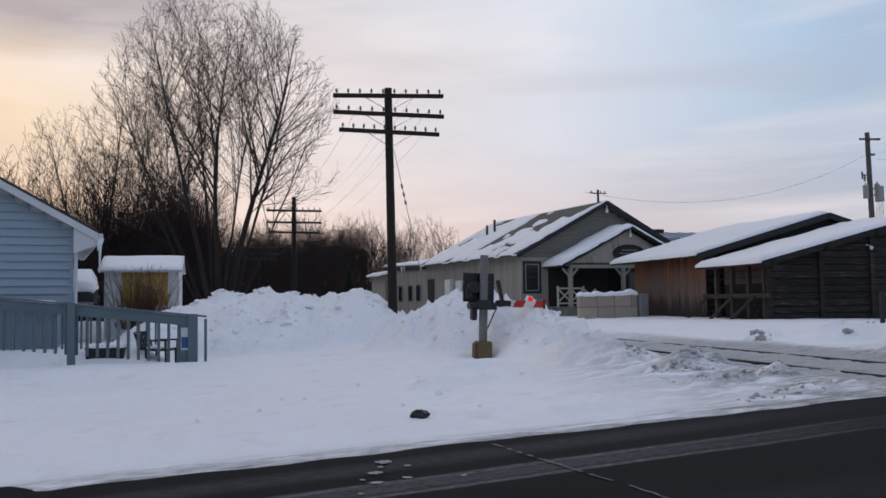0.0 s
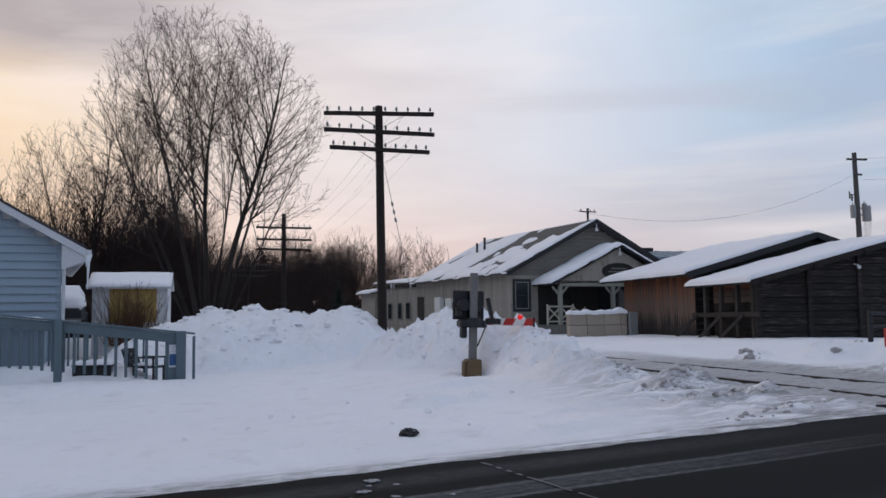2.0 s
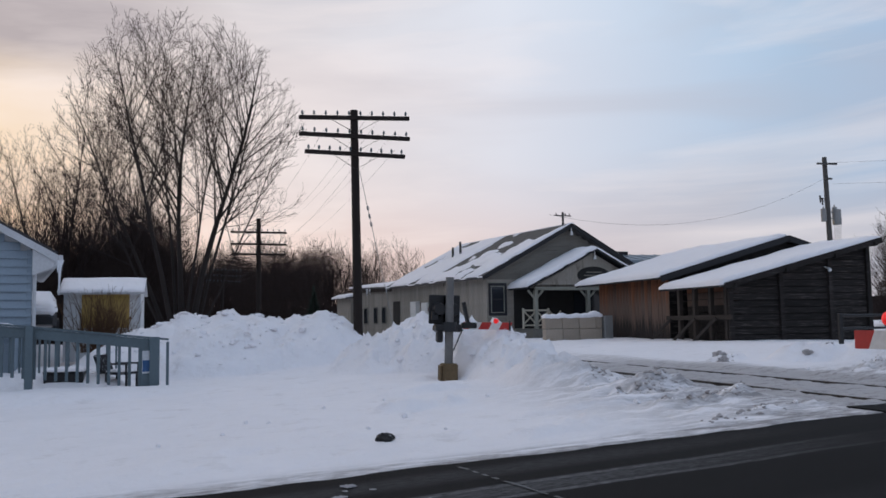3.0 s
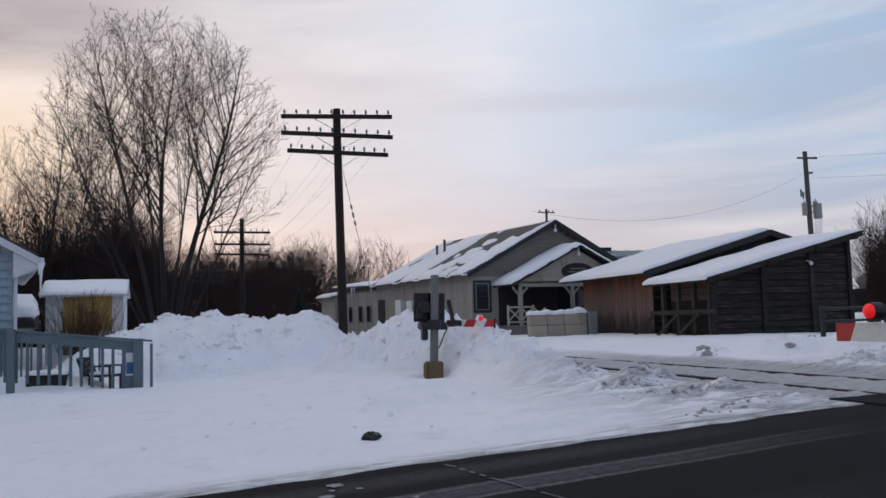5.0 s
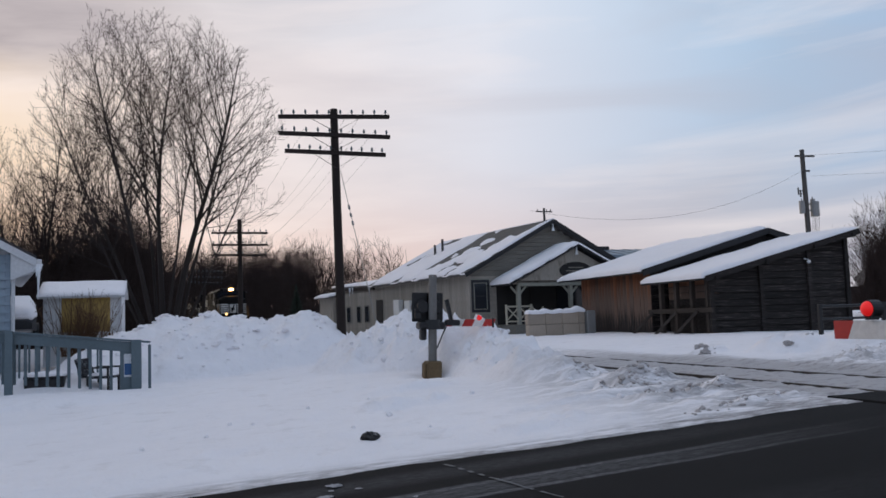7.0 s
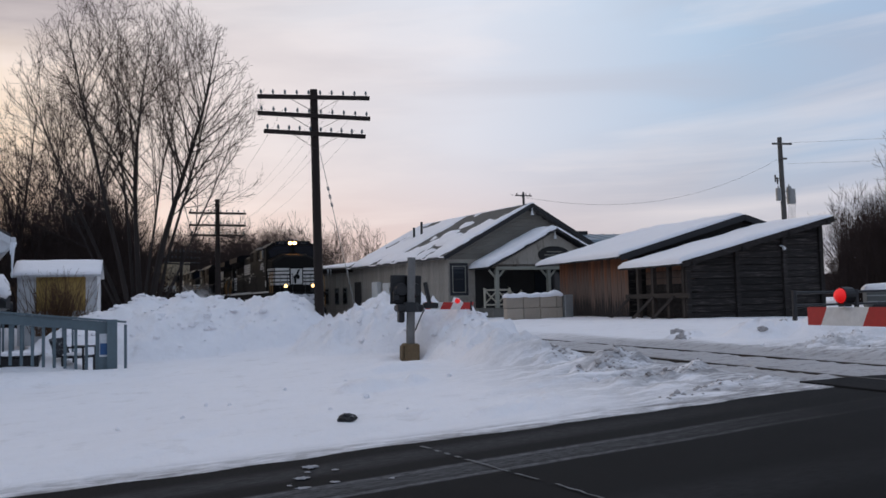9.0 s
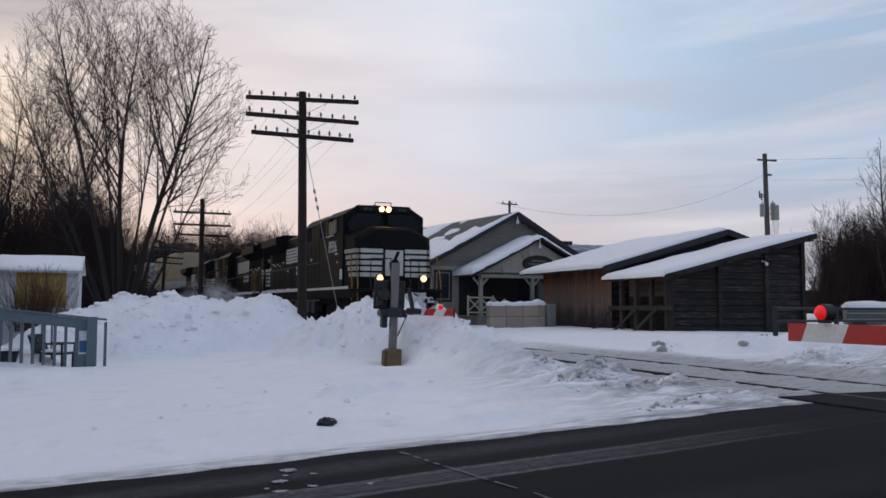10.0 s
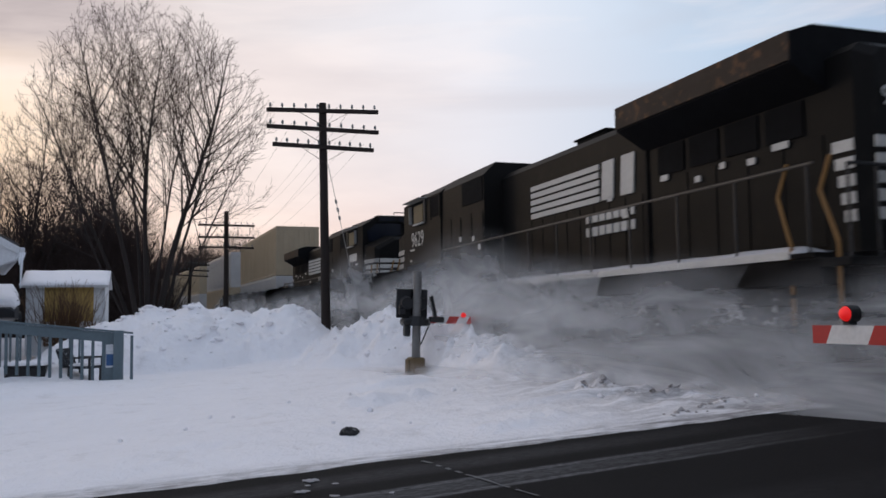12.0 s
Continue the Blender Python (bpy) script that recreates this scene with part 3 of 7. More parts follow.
def build_shed_b():
    shed = thing("lean_to_shed", "dark plank lean-to with open timber bays and snowy roof", "shed")
    x0, x1, y0, y1, zb = 8.95, 14.85, 25.5, 28.7, -0.1

    def top(x):
        return 2.16 + (x - x0) * (3.62 - 2.16) / (x1 - x0)
    bm = B()
    prism(bm, [(x0 + 0.5, zb), (x1 - 0.06, zb), (x1 - 0.06, top(x1)), (x0 + 0.5, top(x0 + 0.5))], y0 + 0.05, y1)
    part("wall_core", bm, DARK_ROOM, shed)
    # level planks on the end wall, cut to the slope
    rng = random.Random(21)
    for i in range(15):
        z = -0.05 + i * 0.235
        a = x0 if z + 0.2 < top(x0) else x0 + (z + 0.2 - 2.16) / (1.46 / 5.9)
        if a > x1 - 0.4:
            continue
        cuts = [a] + [c for c in (11.05, 13.1) if c > a + 0.3] + [x1]
        for p, q in zip(cuts, cuts[1:]):
            bm = B()
            t = rng.uniform(0, 0.02)
            box(bm, p + 0.004, q - 0.004, y0 - 0.02 - t, y0 + 0.03, z, z + 0.215 + rng.uniform(-0.01, 0.006), bevel=0.006)
            part("plank", bm, OLD_PLANK, shed)
    for x in (x0 + 0.07, 11.05, 13.1, x1 - 0.1):
        bm = B()
        box(bm, x - 0.085, x + 0.085, y0 - 0.13, y0 - 0.025, zb, top(x) - 0.03, bevel=0.01)
        part("post", bm, OLD_WOOD, shed)
    # open bays on the track side with boards, posts, a rail and raking props
    for i in range(9):
        bm = B()
        z = 0.0 + i * 0.24
        box(bm, x0 + 0.46, x0 + 0.5, y0 + 0.1, y1, z, z + 0.22, bevel=0.005)
        part("plank", bm, RED_WOOD if i > 5 else OLD_PLANK, shed)
    for y in (y0 + 0.12, 26.55, 27.55, 28.55):
        bm = B()
        box(bm, x0 - 0.02, x0 + 0.14, y - 0.08, y + 0.08, zb, 2.1, bevel=0.012)
        part("post", bm, TIMBER, shed)
    bm = B()
    box(bm, x0 - 0.10, x0 - 0.02, y0 - 0.3, y1 + 0.6, 0.93, 1.1, bevel=0.012)
    part("rail_beam", bm, TIMBER, shed)
    for y in (26.0, 27.3, 28.9):
        bm = B()
        bar(bm, (x0 - 0.14, y, 0.98), (x0 - 0.7, y + 0.7, 0.12), 0.09, 0.09)
        part("prop", bm, TIMBER, shed)
    bm = B()
    slab(bm, [(8.55, 25.15, 2.12), (15.15, 25.15, 3.75), (15.15, 29.2, 3.75), (8.55, 29.2, 2.12)], 0.1)
    part("roof", bm, FASCIA, shed)
    bm = B()
    bar(bm, (8.6, 25.10, 2.06), (15.15, 25.10, 3.68), 0.05, 0.2)
    part("fascia", bm, OLD_WOOD, shed)
    for x in (9.0, 11.05, 13.1, 14.8):
        bm = B()
        box(bm, x - 0.06, x + 0.06, 24.98, 25.5, top(x) - 0.16, top(x) - 0.02)
        part("rafter_end", bm, OLD_WOOD, shed)
    part("snow", snow_layer([(8.5, 29.2, 2.12), (8.5, 25.12, 2.12), (15.1, 25.12, 3.75), (15.1, 29.2, 3.75)], 0.16, 8.0, 26, 40), ROOF_SNOW, shed, "thick smooth snow on the roof", smooth=True)
    # small outside lamp on the end wall
    bm = B()
    rod(bm, (12.9, 25.4, 2.72), (12.9, 25.2, 2.66), 0.03)
    bmesh.ops.create_uvsphere(bm, u_segments=10, v_segments=6, radius=0.07, matrix=Matrix.Translation((12.9, 25.17, 2.6)))
    part("lamp", bm, PALE_GLASS, shed, "small unlit white globe lamp")
    return shed


ICE = material("ice", (0.75, 0.78, 0.82), 0.15, bump=0)
PALE_GLASS = material("opal_glass", (0.7, 0.7, 0.7), 0.2, bump=0)


# ---- depot ----
SIDING = material("grey_green_siding", (0.33, 0.30, 0.26), 0.85, dark=0.66, scale=0.8, fine=14, stretch=(1, 1, 0.3), bump=0.25, depth=0.006, per_piece=0.12, wear=(0.19, 0.165, 0.14), wear_at=0.55)
GABLE = material("olive_grey_boards", (0.19, 0.178, 0.155), 0.85, dark=0.75, scale=1, fine=14, bump=0.2)
TRIM_GREEN = material("pale_green_trim", (0.30, 0.295, 0.25), 0.75, dark=0.8)
CREAM = material("cream_rail", (0.45, 0.41, 0.33), 0.75, dark=0.8)
BLACK_FRAME = material("black_frame", (0.025, 0.025, 0.03), 0.5)
SHINGLE = material("grey_shingles", (0.11, 0.105, 0.10), 0.95, dark=0.6, scale=3, fine=24, bump=0.4)
CONCRETE = material("pale_concrete_block", (0.37, 0.31, 0.25), 0.9, dark=0.8, scale=2, fine=20, bump=0.3, per_piece=0.12)
PIPE = material("vent_pipe", (0.06, 0.06, 0.06), 0.6, 0.5)
WHITE_METAL = material("white_metal", (0.62, 0.62, 0.60), 0.5, dark=0.85)
GREY_METAL = material("grey_metal", (0.28, 0.28, 0.275), 0.5, 0.3, dark=0.75)
GLASS = bpy.data.materials.new("dark_window_glass")
GLASS.use_nodes = True
GLASS.node_tree.nodes["Principled BSDF"].inputs["Base Color"].default_value = (0.02, 0.024, 0.03, 1)
GLASS.node_tree.nodes["Principled BSDF"].inputs["Roughness"].default_value = 0.08


def build_depot():
    """Local axes: x along the front, y back along the side wall."""
    at = pose(5.25, 39.6, 0, 0, 0, 9)
    depot = thing("depot", "long grey green wooden station with snowy gabled roof and porch", "building", at)
    W, H, RIDGE, L = 9.4, 3.32, 5.78, 12.0
    bm = B()
    prism(bm, [(0.05, -0.3), (W - 0.05, -0.3), (W - 0.05, H), (W / 2, RIDGE - 0.1), (0.05, H)], 0.05, L)
    part("wall_core", bm, GABLE, depot)
    bm = B()
    box(bm, 0.05, W - 0.6, L, 18.9, -0.3, 3.2)
    part("rear_wing", bm, SIDING, depot)
    # upright boards and battens on the long wall
    bm = B()
    box(bm, -0.022, 0.02, 0.004, 0.292, 0, 3.26, bevel=0.004)
    box(bm, -0.04, -0.02, 0.27, 0.315, 0, 3.26)
    board = mesh_of("board", bm, SIDING)
    bm = B()
    box(bm, -0.022, 0.02, 0.004, 0.292, 0, 2.94, bevel=0.004)
    box(bm, -0.04, -0.02, 0.27, 0.315, 0, 2.94)
    short = mesh_of("board", bm, SIDING)
    for i in range(63):
        y = i * 0.3
        piece("board", board if y < L - 0.2 else short, depot, Matrix.Translation((0.02, y, 0)))
    # front wall boards, level
    for i in range(15):
        z = 0.05 + i * 0.2
        part("front_board", box(B(), 0.0, W, -0.012, 0.05, z, z + 0.19, bevel=0.004), SIDING, depot)
    for i in range(12):
        z = H + i * 0.2
        t = (z + 0.19 - H) / (RIDGE - H) * W / 2
        if t < W / 2 - 0.2:
            part("gable_board", box(B(), t, W - t, -0.01, 0.05, z, z + 0.192, bevel=0.004), GABLE, depot)
    # window beside the porch
    win = part("window", box(B(), 0.10, 0.19, -0.06, 0.0, 1.28, 2.86), BLACK_FRAME, depot, "black framed window")
    part("jamb", box(B(), 1.0, 1.09, -0.06, 0.0, 1.28, 2.86), BLACK_FRAME, win)
    for name, y0, y1, z0, z1 in (("head", -0.06, 0, 2.74, 2.86), ("sill", -0.07, 0, 1.28, 1.4), ("sash_bar", -0.045, -0.02, 2.05, 2.10)):
        part(name, box(B(), 0.192, 0.998, y0, y1, z0, z1), BLACK_FRAME, win)
    for x0, x1, z0, z1 in ((0.225, 0.26, 1.42, 2.72), (0.93, 0.965, 1.42, 2.72), (0.262, 0.928, 1.42, 1.45), (0.262, 0.928, 2.69, 2.72)):
        part("glazing_bead", box(B(), x0, x1, -0.052, -0.034, z0, z1), TRIM_GREEN, win)
    part("pane", box(B(), 0.193, 0.997, -0.03, -0.022, 1.402, 2.738), GLASS, win)
    for z0, z1 in ((1.20, 1.27), (2.87, 2.93)):
        part("casing", box(B(), 0.06, 1.13, -0.05, -0.014, z0, z1), TRIM_GREEN, win)
    # main roof and its snow
    ov = 0.45
    lo = H - ov * (RIDGE - H) / (W / 2)
    bm = B()
    slab(bm, [(-ov, -0.5, lo + 0.1), (W / 2, -0.5, RIDGE + 0.1), (W / 2, L, RIDGE + 0.1), (-ov, L, lo + 0.1)], 0.14)
    slab(bm, [(W / 2, -0.5, RIDGE + 0.1), (W + ov, -0.5, lo + 0.1), (W + ov, L, lo + 0.1), (W / 2, L, RIDGE + 0.1)], 0.14)
    part("roof", bm, SHINGLE, depot)
    bm = B()
    bar(bm, (-ov, -0.53, lo), (W / 2, -0.53, RIDGE), 0.05, 0.2)
    bar(bm, (W / 2, -0.53, RIDGE), (W + ov, -0.53, lo), 0.05, 0.2)
    part("bargeboard", bm, FASCIA, depot)

    def patchy(u, v, p, h):
        k = noise.noise((p.x * 0.55, p.y * 0.8, 6.1)) + 0.35 * noise.noise((p.x * 2, p.y * 2, 1.1))
        bare = 1.25 * smooth(0.45, 0.8, v) * smooth(0.5, 0.7, u) * (1 - smooth(0.93, 0.97, u)) + 0.8 * smooth(0.42, 0.5, u) * (1 - smooth(0.56, 0.64, u)) * smooth(0.1, 0.3, v) + smooth(0.66, 0.8, u) * (1 - smooth(0.2, 0.3, v)) * 0.3
        return h * 0.9 if k < 0.28 - 0.5 * bare else -0.03
    part("snow", snow_layer([(-ov - 0.03, L, lo + 0.1), (-ov - 0.03, -0.5, lo + 0.1), (W / 2, -0.5, RIDGE + 0.1), (W / 2, L, RIDGE + 0.1)], 0.10, 12.0, 60, 40, holes=patchy), ROOF_SNOW, depot, "patchy snow on the roof", smooth=True)
    part("snow", snow_layer([(W / 2, L, RIDGE + 0.1), (W / 2, -0.5, RIDGE + 0.1), (W + ov, -0.5, lo + 0.1), (W + ov, L, lo + 0.1)], 0.10, 15.0, 20, 20), ROOF_SNOW, depot, smooth=True)
    # lower rear wing: a shallow roof over a deep weathered fascia
    bm = B()
    slab(bm, [(-0.3, L + 0.02, 3.24), (W / 2, L + 0.02, 3.95), (W / 2, 19.1, 4.05), (-0.3, 19.1, 3.42)], 0.12)
    part("rear_roof", bm, SHINGLE, depot)
    part("rear_fascia", bar(B(), (-0.1, L + 0.02, 3.04), (-0.1, 19.0, 3.2), 0.1, 0.24), TIMBER, depot, "deep weathered fascia board")
    part("snow", snow_layer([(-0.32, 19.1, 3.42), (-0.32, L + 0.05, 3.24), (W / 2, L + 0.05, 3.95), (W / 2, 19.1, 4.05)], 0.09, 17.0, 40, 16), ROOF_SNOW, depot, smooth=True)
    for y, dz in ((15.2, 0.4), (15.6, 0.3), (15.75, 0.5), (12.3, 0.45)):
        part("icicle", rod(B(), (-0.28, y, 3.25), (-0.28, y, 3.2 - dz), 0.05, 0.006, 6), ICE, depot)
    # plain annexe at the far end
    bm = B()
    box(bm, -0.2, 4.0, 19.15, 22.0, -0.2, 2.75)
    part("annexe", bm, SIDING, depot)
    part("annexe_roof", slab(B(), [(-0.5, 19.12, 2.8), (4.2, 19.12, 3.4), (4.2, 22.2, 3.4), (-0.5, 22.2, 2.8)], 0.08), SHINGLE, depot)
    part("snow", snow_layer([(-0.55, 22.2, 2.8), (-0.55, 19.15, 2.8), (4.2, 19.15, 3.4), (4.2, 22.2, 3.4)], 0.2, 19.0, 12, 12), ROOF_SNOW, depot, smooth=True)
    # openings in the long wall
    for y in (13.0, 14.4, 16.2, 17.6):
        w = part("window", box(B(), -0.065, -0.03, y, y + 0.75, 0.95, 2.05, bevel=0.01), GABLE, depot, "boarded window")
        part("pane", box(B(), -0.075, -0.066, y + 0.08, y + 0.67, 1.03, 1.97), GLASS, w)
    d = part("side_door", box(B(), -0.065, -0.03, 10.8, 11.8, 0.25, 2.3, bevel=0.01), DARK_ROOM, depot, "dark open doorway")
    for y, h in ((6.3, 1.15), (7.8, 1.25)):
        part("meter_box", box(B(), -0.34, -0.045, y, y + 0.75, 0.95, 0.95 + h, bevel=0.02), WHITE_METAL, depot, "white electrical box")
    # vent pipes and chimney stub
    for x, y, z, h in ((2.6, 8.9, 4.5, 0.9), (2.85, 8.4, 4.6, 1.1), (1.6, 10.6, 3.9, 0.45)):
        part("vent_pipe", rod(B(), (x, y, z - 0.3), (x, y, z + h), 0.07), PIPE, depot)
    # porch
    pd, px0, px1, pz, pa = 1.55, 1.8, 8.5, 2.72, 4.52
    mid = (px0 + px1) / 2
    bm = B()
    box(bm, px0 - 0.2, px1 + 0.2, -pd, -0.02, -0.2, 0.62, bevel=0.02)
    part("porch_deck", bm, GABLE, depot)
    bm = B()
    slab(bm, [(px0 - 0.6, -pd - 0.35, pz - 0.1), (mid, -pd - 0.35, pa), (mid, -0.0, pa), (px0 - 0.6, -0.0, pz - 0.1)], 0.12)
    slab(bm, [(mid, -pd - 0.35, pa), (px1 + 0.6, -pd - 0.35, pz - 0.1), (px1 + 0.6, -0.0, pz - 0.1), (mid, -0.0, pa)], 0.12)
    part("porch_roof", bm, FASCIA, depot)
    part("snow", snow_layer([(px0 - 0.65, 0.0, pz - 0.1), (px0 - 0.65, -pd - 0.36, pz - 0.1), (mid, -pd - 0.36, pa), (mid, 0.0, pa)], 0.2, 23.0, 22, 24), ROOF_SNOW, depot, "thick snow on the porch roof", smooth=True)
    part("snow", snow_layer([(mid, 0.0, pa), (mid, -pd - 0.36, pa), (px1 + 0.65, -pd - 0.36, pz - 0.1), (px1 + 0.65, 0.0, pz - 0.1)], 0.12, 27.0, 22, 24), ROOF_SNOW, depot, smooth=True)
    bm = B()
    prism(bm, [(px0 + 0.1, pz), (px1 - 0.1, pz), (mid, pa - 0.22)], -pd - 0.02, -pd + 0.06)
    part("porch_gable", bm, SIDING, depot)
    bm = B()
    prism(bm, [(mid + 0.95 * math.cos(2 * math.pi * k / 24), 3.2 + 0.42 * math.sin(2 * math.pi * k / 24)) for k in range(24)], -pd - 0.08, -pd - 0.03)
    sign = part("oval_sign", bm, DARK_ROOM, depot, "dark oval sign board")
    bm = B()
    for dz, w in ((0.14, 0.9), (-0.02, 1.2), (-0.16, 0.8)):
        box(bm, mid - w / 2, mid + w / 2, -pd - 0.085, -pd - 0.081, 3.2 + dz - 0.03, 3.2 + dz + 0.03)
    part("lettering", bm, GABLE, sign)
    bm = B()
    box(bm, px0, px1, -pd - 0.02, -pd + 0.12, 2.46, 2.62, bevel=0.01)
    part("porch_beam", bm, TRIM_GREEN, depot)
    for x in (1.85, 4.85, 7.9):
        post = part("porch_post", box(B(), x - 0.09, x + 0.09, -pd - 0.03, -pd + 0.15, 0.62, 2.46, bevel=0.012), TRIM_GREEN, depot)
        bm = B()
        for s in (-1, 1):
            bar(bm, (x + s * 0.08, -pd + 0.06, 2.1), (x + s * 0.42, -pd + 0.06, 2.45), 0.06, 0.09)
        part("bracket", bm, TRIM_GREEN, post)
    for x0, x1 in ((1.15, 2.0),):
        rail = part("porch_rail", box(box(B(), x0, 2.55, -pd + 0.02, -pd + 0.1, 1.46, 1.54), x0, 2.55, -pd + 0.02, -pd + 0.1, 0.76, 0.83), CREAM, depot, "cream crossed porch railing")
        for i in range(3):
            a = x0 + i * 0.7
            bm = B()
            bar(bm, (a, -pd + 0.06, 0.83), (a + 0.7, -pd + 0.06, 1.46), 0.04, 0.06)
            bar(bm, (a, -pd + 0.0, 1.46), (a + 0.7, -pd + 0.0, 0.83), 0.04, 0.06)
            part("cross_slat", bm, CREAM, rail)
            part("baluster", box(B(), a - 0.03, a + 0.03, -pd + 0.01, -pd + 0.11, 0.64, 1.6), CREAM, rail)
    part("inner_door", box(B(), 3.4, 4.4, -0.05, -0.015, 0.65, 2.6), DARK_ROOM, depot)
    part("inner_window", box(B(), 5.0, 7.0, -0.05, -0.015, 1.2, 2.4), GLASS, depot)
    part("porch_back", box(B(), 1.5, px1, -0.014, 0.0, 0.65, 2.62), DARK_ROOM, depot)
    # lamps under the gables
    for x, y, z in ((mid, -pd - 0.2, pa - 0.35), (W / 2, -0.45, RIDGE - 0.3)):
        bm = B()
        rod(bm, (x, y, z + 0.2), (x, y, z), 0.03)
        rod(bm, (x, y, z), (x, y, z - 0.2), 0.05, 0.09)
        part("gable_lamp", bm, PALE_GLASS, depot, "small unlit white lamp")
    # service mast on the ridge
    bm = B()
    rod(bm, (W / 2, 0.3, RIDGE), (W / 2, 0.3, RIDGE + 0.75), 0.06)
    box(bm, W / 2 - 0.5, W / 2 + 0.5, 0.27, 0.33, RIDGE + 0.55, RIDGE + 0.6)
    for dx in (-0.4, 0.15, 0.4):
        rod(bm, (W / 2 + dx, 0.3, RIDGE + 0.6), (W / 2 + dx, 0.3, RIDGE + 0.7), 0.025, sides=6)
    part("service_mast", bm, PIPE, depot, "short mast with a small crossarm")
    return depot


def build_block_wall():
    wall = thing("block_planter", "low pale concrete block enclosure capped with snow", "low wall", pose(5.3, 32.6, 0.15, 0, 0, 6))
    bm = B()
    box(bm, 0.006, 0.79, 0, 0.3, 0.005, 0.49, bevel=0.02)
    me = mesh_of("block", bm, CONCRETE)
    for j in range(2):
        for i in range(3):
            piece("block", me, wall, Matrix.Translation((i * 0.8, 0.03 * j, j * 0.5)))
        for i in range(2):
            piece("block", me, wall, Matrix.Translation((2.4 + 0.3, 0.02 + i * 0.8, j * 0.5)) @ Matrix.Rotation(math.pi / 2, 4, "Z"))
    part("snow", snow_layer([(0, 0, 1.0), (2.72, 0, 1.0), (2.72, 0.34, 1.0), (0, 0.34, 1.0)], 0.19, 31.0, 36, 6, 0.03, lambda u, v, p, h: h * (0.45 + 1.1 * abs(noise.noise((p.x * 1.9, 0.3, 4))) + 0.5 * smooth(0.5, 1, u))), ROOF_SNOW, wall, smooth=True)
    bm = B()
    box(bm, 2.75, 3.15, -0.1, 0.3, -0.1, 1.02, bevel=0.02)
    part("end_pier", bm, GREY_METAL, wall, "grey metal cabinet")
    return wall


# ---- blue house, fence, garden ----
BLUE = material("pale_blue_vinyl", (0.24, 0.30, 0.36), 0.6, dark=0.92, scale=0.6, fine=30, bump=0.05, per_piece=0.03)
WHITE_TRIM = material("white_trim", (0.52, 0.53, 0.55), 0.5, dark=0.9)
BLUE_RAIL = material("grey_blue_painted_rail", (0.10, 0.135, 0.155), 0.65, dark=0.8, per_piece=0.08)
WHITE_SIDE = material("white_shed_siding", (0.62, 0.63, 0.64), 0.6, dark=0.88)
OCHRE = material("ochre_board", (0.42, 0.28, 0.09), 0.8, dark=0.75)
SHINGLE_DARK = material("dark_shingles", (0.05, 0.05, 0.055), 0.95, fine=30, bump=0.4)


